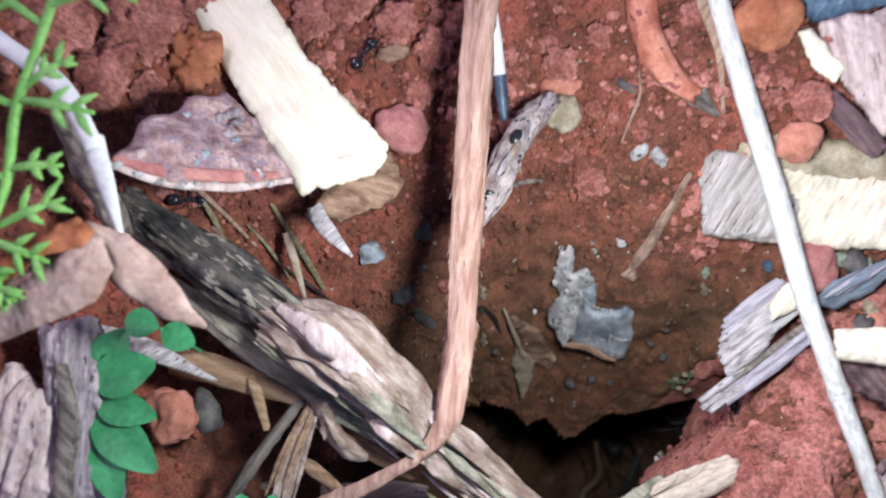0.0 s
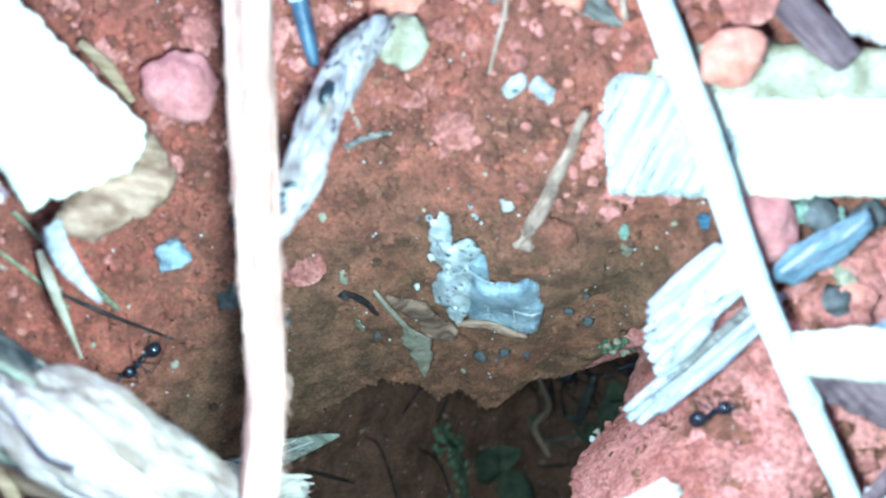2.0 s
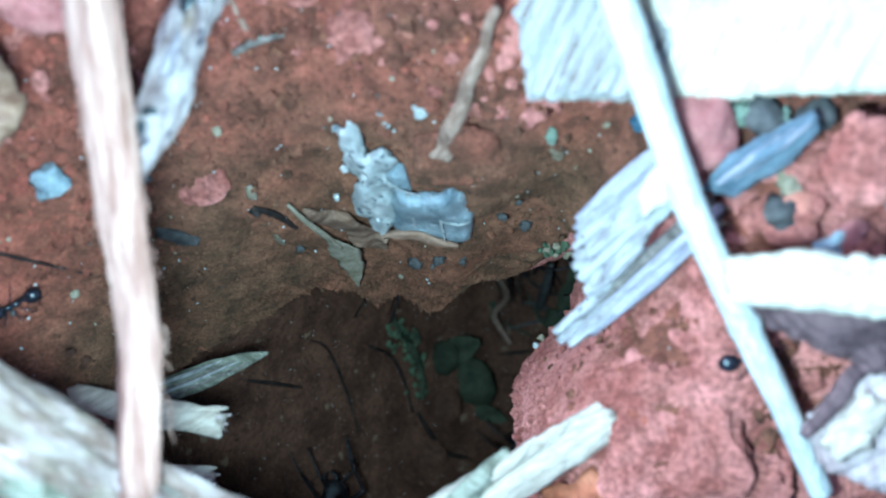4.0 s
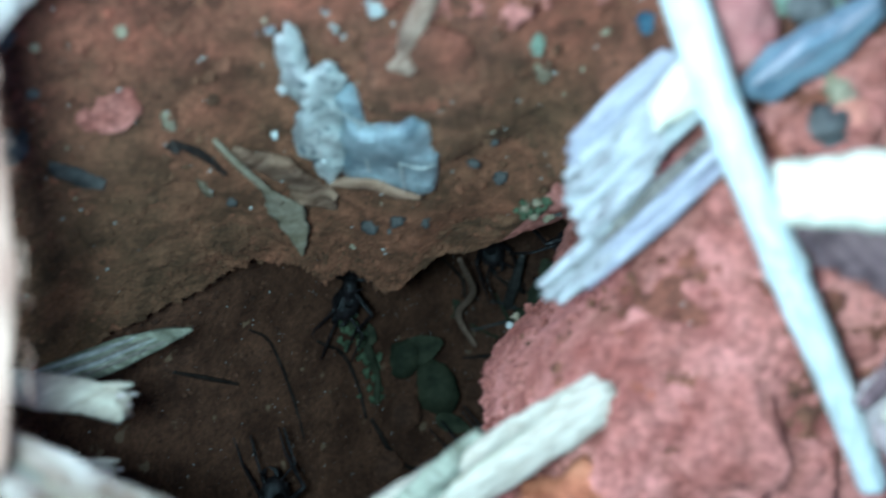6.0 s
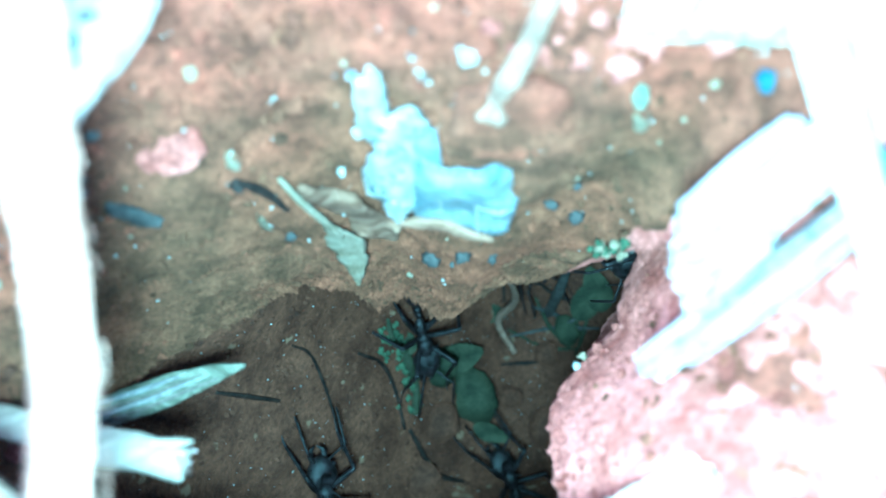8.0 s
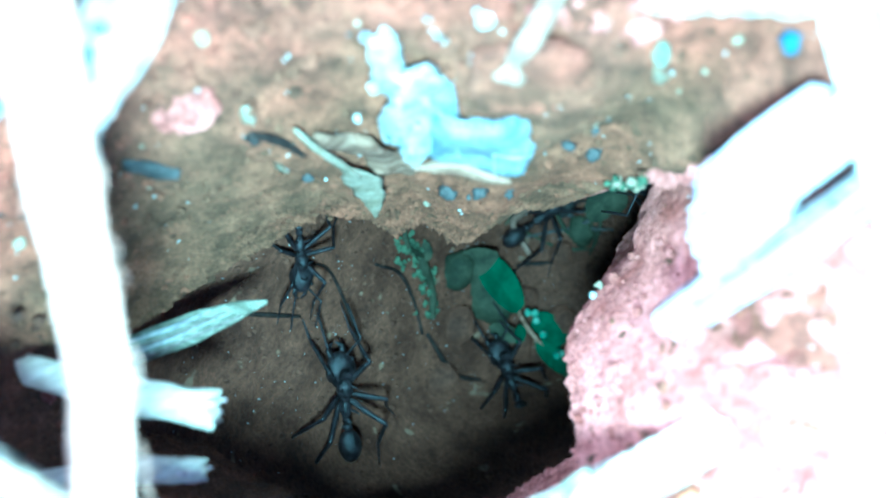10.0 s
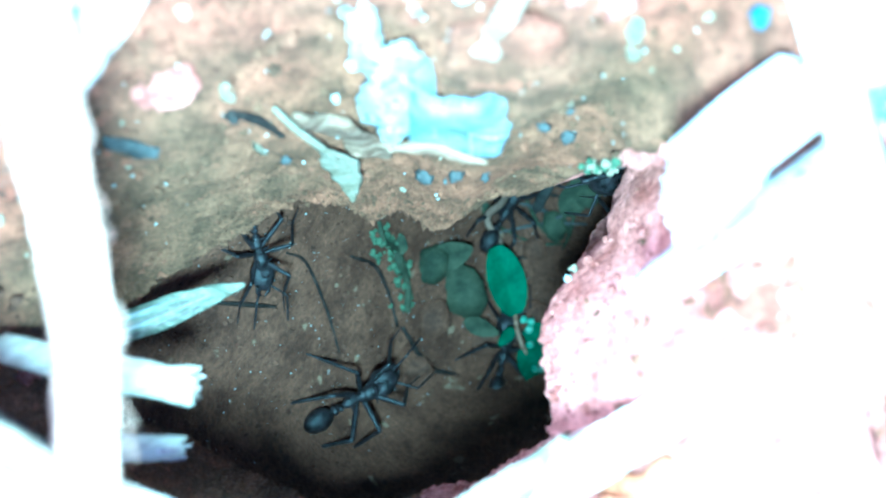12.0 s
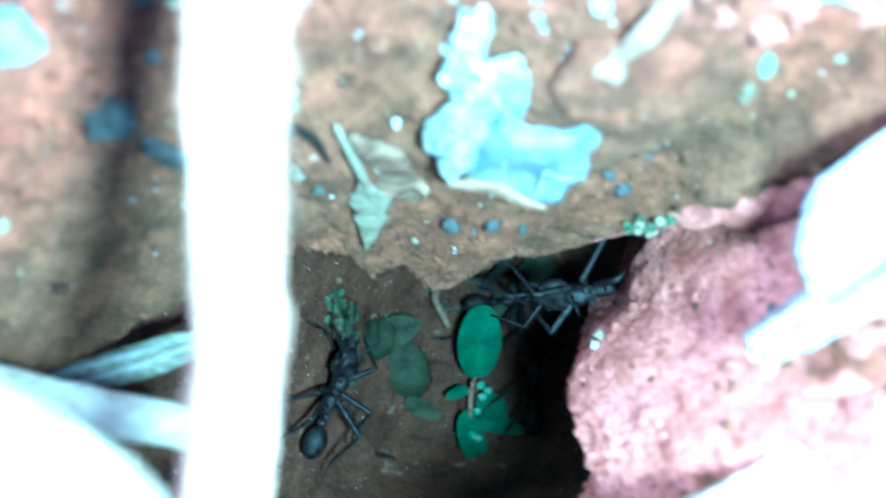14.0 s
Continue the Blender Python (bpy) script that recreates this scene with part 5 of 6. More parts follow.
def build_left_litter():
    rnd = random.Random(17)
    for x, y, r, m in ((-66.7, 36.4, 7.0, CLOD), (-70, 27, 5.2, CLOD), (-64.5, 25.5, 3.4, CLOD), (-77, 33.5, 6.5, CLOD), (-59.3, 32.7, 5.0, ORANGE), (-43.8, 44, 4.0, CLOD),
                       (-38, 47.7, 4.5, CLOD), (-31, 44, 3.8, CLOD), (-24, 40, 3.2, CLOD), (-60, 42, 4, CLOD), (-72, 44, 6, CLOD), (-84, 26, 6, CLOD), (-3.8, 39, 3.0, CLOD), (2, 44, 2.4, CLOD),
                       (-20, 46, 2.6, CLOD), (24.5, -33, 5.6, ORANGE), (36, -23, 4.6, CLOD), (41, -28, 4.2, CLOD),
                       (31, -15.5, 2.6, CLOD), (-26, 33, 2.6, CLOD), (2, 22, 2.8, CLOD), (-37, -24, 3.5, ORANGE), (-31, -28, 3.6, CLOD), (-44, -24, 2.8, CLOD),
                       (-34, -36, 4.2, CLOD), (-46, -36, 3.6, CLOD)):
        if ground_base(np.array([x]), np.array([y]))[1][0] < 1.5:
            continue
        v, f = lump((x, y, rest(x, y, r * (0.12 if x < 15 else 0.15))), (r * (1 if x < 15 else 1.15), r * rnd.uniform(0.8, 1.05), r * rnd.uniform(0.55, 0.8)), rnd.uniform(0, 70), 0.40, 1.4, 4, rnd.uniform(0, 360), 0.27)
        make("soil_clod", v, f, m, None, "crumbly orange brown soil clod" if m is ORANGE else "crumbly dry red soil clod", "clod", "", "soil clods")
    b = base("white_stem", (-64, 12, 24), "peeled white stem over split grey bark", "stem")
    v, f = tube([(-84, 30, 40), (-74.2, 23.8, 41), (-64.7, 18.1, 41), (-58.3, 10.2, 41)], [1.2, 1.3, 1.4, 1.3], 36, 12, 0.6, 0.06, 0.06, 61, fray=0.4)
    make("white_part", v, f, WHITEBARK, b)
    v, f = tube([(-59.2, 11.4, 40.2), (-55.8, 5.0, 40.5), (-52.6, -0.8, 41)], [1.6, 1.2, 0.5], 24, 12, 0.6, 0.1, 0.1, 62)
    make("thin_end", v, f, WHITEBARK, b)
    v, f = slab([(-70.5, 17.5, 35.5), (-66.4, 17, 36), (-60.5, 9, 36.5), (-57.4, 2.4, 33), (-59.5, -1.0, 29), (-64, 4.5, 30), (-68.5, 11.5, 33)], 5.0, 9, 110, 0.4, 1.6, 0.5, 0.6, -65, 63)
    make("grey_bark", v, f, GREYWOOD, b, "split grey brown bark")
    b = base("curled_leaf", (-55, -8, 24), "curled dry tan leaf, rusty inside", "dry leaf")
    v, f = slab([(-55, -0.6, 46.5), (-60, -2.6, 44.5), (-66, -7.6, 45), (-72, -12, 45.5), (-72, -19.5, 44), (-64, -16.2, 45.5), (-56.5, -13.2, 46.5), (-51.0, -10.2, 46.5), (-49.5, -6.2, 46.6), (-51.5, -2.6, 47)],
                0.5, 11, 130, 0.15, 1.6, 0.3, 0.1, 40, 64)
    make("blade", v, f, CURLLEAF, b)
    v, f = slab([(-55, -0.4, 47), (-61.5, -3.0, 45.6), (-68, -9.4, 46), (-64, -9.6, 47.4), (-57.5, -5.6, 48.4), (-52.6, -4.0, 48.2), (-52.0, -2.2, 47.6)], 0.4, 7, 80, 0.2, 0.5, 0.2, 0.05, 40, 65)
    make("rusty_fold", v, f, CURLORANGE, b, "rust orange folded inside")
    v, f = slab([(-54.5, -0.6, 46.6), (-49, -1.8, 45.4), (-45.2, -4.6, 43.4), (-42, -8.4, 42), (-40.2, -11.4, 38.5), (-45.0, -11.0, 42), (-50.6, -7.6, 44.8)], 0.45, 9, 100, 0.12, 0.9, 0.15, 0.05, -40, 66)
    make("tip", v, f, CURLLEAF, b, "pale curled tip")
    b = base("bark_plate", (-64, -24, 10), "pile of torn mauve grey and pink bark plates", "bark")
    v, f = slab([(-68.5, -12, 32), (-61.5, -9.6, 31.5), (-58, -17, 30), (-56, -27, 27.5), (-54.5, -40, 24), (-62, -42, 25.5), (-64, -30, 29), (-66.5, -20, 31)], 6.0, 10, 140, 0.5, 2.2, 0.6, 0.9, 98, 67)
    make("mauve_plate", v, f, BARKGREY, b)
    v, f = slab([(-70.5, -16.6, 33), (-66.1, -19.8, 33), (-62.6, -22.4, 32), (-61.8, -30, 30), (-63, -42, 28), (-74, -42, 30), (-74, -24, 33)], 3.5, 10, 130, 0.6, 1.4, 0.5, 0.9, 80, 68)
    make("pink_plate", v, f, BARKPINK, b, "pinkish torn layer")
    v, f = tube([(-62.6, -17, 32.5), (-60.6, -24, 31.5), (-60.6, -32, 30), (-59.6, -42, 28)], [1.0, 1.4, 1.5, 1.3], 30, 10, 0.7, 0.2, 0.15, 69)
    make("ridge", v, f, GREYWOOD, b, "brown ridge of bark")
    for k, (a, c, w, m, lab) in enumerate((((-68, -10.6, 21.5), (-47.6, -16.1, 17), 1.5, BARKR, "pale grey pointed splinter"), ((-57, -13.6, 13), (-35, -17.4, 14.5), 2.2, SLAT, "flat tan wood slat under the branch"),
                                           ((-45, -33, 13), (-34.8, -16.4, 15), 1.0, DARKTWIG, "dark grey twig leaning on the branch"), ((-38, -33, 12), (-33, -17.6, 16), 2.0, PALEWOOD, "frayed tan splinter under the branch"),
                                           ((-43.2, -15, 15.5), (-40.6, -22.2, 13), 1.0, SLAT, "short broken peg of wood"), ((-33.5, -19, 14), (-18.5, -26.5, 11), 1.7, SLAT, "tan splinter beside the branch"),
                                           ((-57, -4, 17), (-44, -12.6, 16), 1.0, GREYWOOD, "grey fibrous splinter by the branch"), ((-44, 8, 8), (-38.5, -4, 8), 0.7, OLIVE, "thin olive grass stalk"),
                                           ((-52.5, 6.5, 16), (-46.6, 0.2, 17), 0.4, GRASSDRY, "fine dry grass stalk on soil"), ((-35.5, -26, 11.5), (-28.5, -30.5, 9), 1.0, BARKBROWN, "brown bark crumb under the branch"))):
        a, c = np.array(a, float), np.array(c, float)
        if k in (3, 5):
            # torn into a bundle of fibres that fans out at its foot
            b = base("wood_splinter", a, lab, "splinter", "splinters by the branch")
            across = np.array([-(c - a)[1], (c - a)[0], 0.0])
            across /= np.linalg.norm(across)
            for g in range(20):
                u, h = rnd.uniform(-1, 1), rnd.uniform(-0.3, 0.7)
                p = [a + across * u * w * 1.05 + (c - a) * rnd.uniform(-0.06, 0.22) + (0, 0, h), a * 0.5 + c * 0.5 + across * u * w * 0.85 + (0, 0, h + 0.5), c + across * u * w * 0.45 - (c - a) * rnd.uniform(0, 0.12) + (0, 0, h * 0.5)]
                v, f = tube(p, [0.05 * w + 0.04, 0.19 * w, 0.17 * w, 0.10 * w], 22, 8, 0.6, 0.35, 0.2, 300 + 20 * k + g, fray=0.8)
                make("fibre", v, f, m if g % 3 else BARKBROWN, b)
            continue
        v, f = tube([a, a * 0.6 + c * 0.4 + (0.3, 0.4, 0.9), c], [w * 0.75, w, w * 0.85, w * (0.15 if k in (0, 7, 8) else 0.6)], 44, 14, 0.45, 0.42, 0.2, 70 + k, fray=1.2)
        make("wood_splinter", v, f, m, None, lab, "splinter", "", "splinters by the branch")
    v, f = slab([(-34.5, -15.6, 17), (-29.5, -16.6, 17.4), (-28.6, -21.5, 16), (-24, -24.5, 14.6), (-27.5, -25.4, 14), (-31.5, -22.5, 15)], 0.8, 8, 90, 0.4, 1.2, 0.4, 0.5, -60, 81)
    make("bark_curl", v, f, PALEWOOD, None, "thin curl of pale bark against the branch", "bark curl")
    v, f = lump((-54.3, -21.6, 15.5), (3.6, 4.2, 2.6), 8, 0.45, 1.2, 4, 20, 0.06)
    make("terracotta_bit", v, f, TERRACOTTA, None, "smooth terracotta bit under the seedling", "pebble")
    v, f = lump((-50.6, -20.5, 12.5), (2.2, 3.2, 2.4), 12, 0.4, 1.6, 3, 20)
    make("grey_crumb", v, f, GREYSTONE, None, "rough blue grey crumb beside terracotta", "grain")
    v, f = lump((-47.6, -21.7, rest(-47.6, -21.7, 1.0)), (1.25, 1.2, 1.1), 3, 0.08, 1.0, 3)
    make("black_seed", v, f, BLACK, None, "round blue black seed on red soil", "seed")


def leaf_blade(at, way, length, width, lift=0.1, thick=0.18, curl=0.15, rounded=1.0, seed=0.0, blunt=0.75):
    """A small oval leaf: from its foot at, towards way (degrees), with a slight fold along the midrib."""
    ca, sa = math.cos(radians(way)), math.sin(radians(way))
    v, f, n, m = [], [], 14, 9
    for side in (0, 1):
        for i in range(n + 1):
            t = i / n
            w = width * math.sin(math.pi * (0.03 + 0.94 * t ** (0.85 * rounded))) ** blunt
            for j in range(m):
                u = -1 + 2 * j / (m - 1)
                x, y = length * t, 0.5 * w * u
                z = lift * length * t - 0.28 * length * lift * t * t * 2 + curl * abs(u) * w * 0.5 - side * thick * (1 - 0.8 * abs(u)) + 0.05 * noise3(x, y, seed, 0.8)
                v.append((at[0] + x * ca - y * sa, at[1] + x * sa + y * ca, at[2] + z))
    o = (n + 1) * m
    for i in range(n):
        for j in range(m - 1):
            a = i * m + j
            f.append((a, a + m, a + m + 1, a + 1))
            f.append((o + a, o + a + 1, o + a + m + 1, o + a + m))
    return np.array(v), f


def build_plants():
    b = base("feathery_weed", (-62, 6, 22), "bright green feathery weed seedling", "plant")
    stem = [(-57, 32, 58), (-57.5, 23, 56), (-61.5, 11, 53), (-63.0, 3, 50), (-65.5, -4.5, 48), (-70, -13, 40), (-76, -22, 30)]
    v, f = tube(stem, [0.5, 0.55, 0.6, 0.6, 0.55, 0.6, 0.7], 50, 10, 1.0, 0.05, 0.05, 82)
    make("stem", v, f, GREEN, b)
    rnd = random.Random(31)
    for k, (x, y, z, way, n) in enumerate(((-58, 22, 56, 15, 8.5), (-58.5, 20, 55.5, 150, 8), (-61.5, 11.6, 53.4, -8, 8.5), (-61, 12.5, 53.6, 35, 6), (-61.8, 11, 53, 165, 6),
                                           (-63, 4, 50.5, 5, 6), (-63, 3, 50.4, 170, 7), (-65, -3, 48.4, 25, 8), (-65.5, -4, 48.2, -15, 7.5), (-66, -5, 48, -50, 7), (-66, -5, 47.6, 195, 7),
                                           (-57, 28, 57.4, 20, 7), (-57, 28, 57.4, 160, 8), (-67, -7.4, 47, -30, 6))):
        ca, sa = math.cos(radians(way)), math.sin(radians(way))
        some = []
        n *= 1.25
        p = [(x, y, z), (x + 0.5 * n * ca, y + 0.5 * n * sa, z + 0.8), (x + n * ca, y + n * sa, z + 0.4)]
        some.append(tube(p, [0.4, 0.62, 0.25], 14, 8, 0.3, 0.05, 0.05, k))
        for t, s in ((0.45, 55), (0.5, -50), (0.72, 40), (0.78, -38)):
            q = (x + t * n * ca, y + t * n * sa, z + 0.7)
            w = radians(way + s + rnd.uniform(-8, 8))
            g = n * rnd.uniform(0.3, 0.42)
            some.append(tube([q, (q[0] + 0.5 * g * math.cos(w), q[1] + 0.5 * g * math.sin(w), q[2] + 0.3), (q[0] + g * math.cos(w), q[1] + g * math.sin(w), q[2] + 0.2)], [0.30, 0.60, 0.15], 10, 8, 0.3, 0.05, 0.05, k + t))
        v, f = joined(some)
        make("leaflet", v, f, GREEN, b)
    b = base("round_seedling", (-51, -11, 14), "seedling with two small round green leaves", "plant")
    v, f = leaf_blade((-55.2, -10.2, 31.5), -8, 4.9, 4.0, 0.05, 0.2, 0.05, 1.0)
    make("leaf", v, f, LEAFGREEN, b)
    v, f = leaf_blade((-50.6, -11.0, 30), -18, 5.2, 3.9, 0.05, 0.2, 0.05, 1.0)
    make("leaf", v, f, LEAFGREEN, b)
    v, f = tube([(-50.7, -10.9, 30.2), (-51, -11.4, 24), (-52, -12, 13)], [0.25, 0.28, 0.3], 14, 7, 1, 0, 0, 0)
    make("stem", v, f, LEAFGREEN, b)
    b = base("broadleaf_seedling", (-57, -22, 16), "seedling with a whorl of oval green leaves", "plant")
    for x, y, z, way, n, w in ((-59.5, -18, 29, 62, 7.6, 6.0), (-59.2, -18.6, 29.6, 20, 9.0, 6.2), (-58.6, -21, 29, -8, 9.0, 4.8), (-58.8, -22.6, 28.6, -32, 12.0, 6.2), (-59, -23, 28, -62, 12.0, 6.0), (-60, -19, 29.2, 105, 6.5, 4.5)):
        v, f = leaf_blade((x, y, z), way, n, w, 0.10, 0.22, 0.12, 0.9, x + way)
        make("leaf", v, f, LEAFGREEN, b)
    v, f = tube([(-59.2, -20.5, 29.2), (-59, -21, 24), (-59, -22, 16)], [0.5, 0.55, 0.6], 14, 8, 1, 0, 0, 0)
    make("stem", v, f, WHITEBARK, b, "pale fuzzy stem")
    b = base("broadleaf_seedling", (-33, -38, 10), "seedling with long oval green leaves over pale bark", "plant")
    for x, y, z, way, n, w in ((-31.4, -38.6, 26, 30, 12.4, 5.4), (-32.6, -38.4, 26.4, 96, 8.0, 5.2), (-33.6, -38.0, 26.2, 122, 8.4, 5.0), (-31.6, -42.4, 20, 4, 13.0, 5.6), (-34, -40, 25, 205, 9, 5.0)):
        v, f = leaf_blade((x, y, z), way, n, w, 0.10, 0.22, 0.12, 0.9, x + way)
        make("leaf", v, f, LEAFGREEN, b)
    v, f = tube([(-32.8, -39.0, 26), (-32.6, -40, 20), (-33, -41, 8)], [0.45, 0.5, 0.6], 14, 8, 1, 0, 0, 0)
    make("stem", v, f, LEAFGREEN, b)


def build_edge_crumbs():
    rnd = random.Random(77)
    bank, lip = [], []
    for k in range(210):
        side = k < 60
        a = radians(rnd.uniform(-6, 26) if side else rnd.uniform(48, 150))
        r = float(around(math.degrees(a), 1)) + (rnd.uniform(0.4, 7.0) if side else rnd.uniform(0.2, 4.5))
        x, y = MOUTH[0] + r * math.cos(a), MOUTH[1] + r * math.sin(a)
        n = (0.18 + 0.6 * rnd.random() ** 2.5) * (1.0 if side else 0.55)
        n *= 1.15 if side else 1.0
        (bank if side else lip).append(lump(off(x, y, 0.3 + 0.2 * n), (n, n * rnd.uniform(0.7, 1.1), n * rnd.uniform(0.6, 0.9)), k, 0.6, 1.7, 2, rnd.uniform(0, 360)))
    for some, m, lab in ((bank, CLOD, "pink red crumbs clinging to the clod's edge"), (lip, SOIL, "brown soil crumbs clinging to the lip")):
        v, f = joined(some)
        make("edge_crumbs", v, f, m, None, lab, "soil crumbs", "stuff")


def build_near_litter():
    b = base("pale_bark_chunk", (-42, -40, 6), "white and mauve bark chunk mottled with mint lichen", "bark")
    v, f = slab([(-58, -36, 18), (-51.6, -35.6, 18), (-44.3, -34.2, 18), (-38.0, -33.0, 17.6), (-33.6, -37.2, 17), (-35, -46, 16), (-46, -50, 17), (-58, -47, 18)], 8.0, 12, 150, 0.6, 2.2, 0.9, 0.4, 20, 91)
    make("chunk", v, f, LICHEN, b)
    v, f = slab([(-29.6, -38.4, 11), (-26.0, -38.6, 11), (-23.4, -40.4, 10), (-25, -44, 9), (-30, -44, 10)], 4.0, 9, 90, 0.5, 1.2, 0.6, 0.3, 60, 92)
    make("lesser_piece", v, f, LICHEN, b, "small purple white piece")
    b = base("broken_stub", (-25, -36, 2), "greenish white broken stub with a torn end", "broken twig")
    v, f = tube([(-33, -40.6, 5), (-28.6, -38.0, 6), (-24.6, -35.8, 6), (-21.6, -34.1, 5.8)], [1.4, 1.8, 1.9, 1.4], 50, 18, 0.7, 0.3, 0.25, 93, fray=1.2)
    make("wood", v, f, BARKR, b)
    v, f = tube([(-29, -37.2, 7.2), (-25.6, -35.2, 7.4), (-22.2, -33.2, 7.0)], [0.4, 0.9, 0.4], 24, 10, 0.5, 0.3, 0.2, 94, fray=0.8)
    make("torn_flap", v, f, OLIVEWOOD, b, "greenish torn flap")
    v, f = tube([(-16.4, -28.6, 11.4), (-12.6, -30.8, 11.0), (-9.4, -32.4, 9.6), (-8.4, -34.2, 8.4), (-9.6, -34.9, 7.6), (-10.6, -34.4, 7.4)], [0.35, 0.4, 0.35, 0.3, 0.28, 0.2], 40, 8, 0.9, 0.05, 0.05, 97)
    make("tendril", v, f, STALK, None, "thin curled olive tendril hanging under the branch", "tendril")
    rnd = random.Random(52)
    for k in range(14):
        x, y, r = rnd.uniform(-52, -36), rnd.uniform(-46, -31), rnd.uniform(0.6, 1.6)
        if ground_base(np.array([x]), np.array([y]))[1][0] < 2.0:
            continue
        v, f = lump((x, y, rest(x, y, r * 0.4)), (r, r * 0.8, r * 0.6), k + 11, 0.5, 1.5, 3, rnd.uniform(0, 360), 0.1)
        make("gravel", v, f, (ORANGE, CLOD, OLIVE, TERRACOTTA)[k % 4], None, "small earthy crumb in the branch's shade", "gravel", "", "gravel grains")
    # small pieces round the chips
    for a, c, w, m, lab in (((-38.6, 31.2, 0), (-33.6, 24.8, 0), 0.9, SLAT, "short tan splinter beside the cream chip"), ((-57.0, 12.6, 0), (-52.2, 3.6, 0), 0.5, STALK, "olive grass stalk leaning on the branch"),
                            ((-46.6, 12.4, 0), (-38.8, -1.5, 0), 0.55, STALK, "long olive grass stalk on red soil"), ((-62.0, 16, 0), (-49.0, 6.0, 0), 0.45, GRASSDRY, "thin dry stalk under the torn bark flake"),
                            ((-50.4, 9.0, 0), (-44.4, 1.6, 0), 0.3, STALK, "fine olive stalk by the branch"), ((-46.0, 4.0, 0), (-35.6, -3.6, 0), 0.28, BARKDARK, "fine dark rootlet by the branch")):
        mid = ((a[0] + c[0]) / 2 + 0.4, (a[1] + c[1]) / 2 + 0.5)
        v, f = tube([(a[0], a[1], rest(a[0], a[1], w + 0.6)), (*mid, rest(*mid, w + 1.2)), (c[0], c[1], rest(c[0], c[1], w + 0.5))], [0.6 * w, w, 0.5 * w], 36, 12, 0.6, 0.25, 0.2, a[0], fray=0.8)
        make("stalk", v, f, m, None, lab, "stalk", "", "stalks and splinters on the soil")
    for x, y, n, way, m, lab in ((9.0, 26.2, 1.6, 30, LIME, "white chalky flake on red soil"), (12.4, 25.4, 1.9, -40, BARKR, "pale wood flake on red soil"), (-3.8, 35.4, 3.4, 6, TERRACOTTA, "flat reddish chip on the soil"),
                                 (6.6, 35.6, 1.8, -20, GREYSTONE, "grey leaf crumb on the soil"), (-30.6, 38.8, 2.6, 10, BARKBROWN, "round brown crumb beside an ant"), (-16.6, 40.0, 1.5, 50, GREYSTONE, "grey crumb on the soil"),
                                 (-16.4, 5.6, 1.1, 70, OLIVE, "yellowish leaf crumb in the funnel"), (-26.6, 0.4, 1.8, -30, GREYSTONE, "blue grey flake in the funnel"), (-17.6, -1.0, 1.2, 60, OLIVE, "tan flake in the funnel"), (21.0, 9.2, 1.2, 80, OLIVE, "pale tan crumb in the funnel")):
        ca, sa = math.cos(radians(way)), math.sin(radians(way))
        corners = [(x + n * (u * ca - w * sa), y + n * (u * sa + w * ca)) for u, w in ((-1, -0.4), (-0.2, -0.6), (0.9, -0.35), (1.05, 0.3), (0.1, 0.55), (-0.9, 0.4))]
        v, f = slab([(p, q, rest(p, q, 0.9)) for p, q in corners], 0.9, 6, 60, 0.25, 0.25, 0.25, 0.15, way, x)
        make("crumb_flake", v, f, m, None, lab, "flake", "", "flakes on the soil")
    v, f = slab([(44.2, -0.6, 4.0), (47.6, 1.2, 4.4), (47.4, -2.2, 4.0)], 0.9, 7, 60, 0.3, 0.3, 0.2, 0.2, 10, 99)
    make("blue_chip", v, f, SHELL, None, "light blue triangular flake among gravel", "flake")
    # chips and moss among the wood at the straw's foot
    v, f = slab([(50.5, 3.6, 5.0), (54.6, 2.4, 5.4), (52.2, -0.4, 5.0)], 1.0, 7, 60, 0.3, 0.3, 0.2, 0.2, 10, 98)
    make("blue_chip", v, f, SHELL, None, "light blue triangular flake among gravel", "flake")
    for k, (x, y, r) in enumerate(((39.6, 11.8, 1.5), (43.0, 11.0, 1.3), (44.0, 4.8, 1.3), (38.4, 1.6, 0.9), (30.6, -1.4, 0.8))):
        v, f = lump((x, y, rest(x, y, r * 0.8)), (r, r * 0.8, r * 0.6), k + 70, 0.6, 2.0, 3, k * 60, 0.15)
        make("moss_tuft", v, f, MINT if k < 2 else OLIVE, None, "tiny pale mint moss tuft under a wood chip" if k < 2 else "tiny pale olive moss tuft among gravel", "moss", "", "moss tufts")


build_near_litter()
build_edge_crumbs()
build_branch()
build_strip()
build_straw()
build_cream_chip()
build_torn_bark_flake()
build_twig()
build_right_chip()
build_right_bark()
build_pale_stick()
build_right_litter()
build_funnel_litter()
build_left_litter()
build_plants()


# ---- ants ----
def bent(points, n=7):
    """Straight pieces between the joints given."""
    p = np.asarray(points, float)
    return np.vstack([p[i] + (p[i + 1] - p[i]) * t for i in range(len(p) - 1) for t in np.linspace(0, 1, n, endpoint=False)] + [p[-1]])


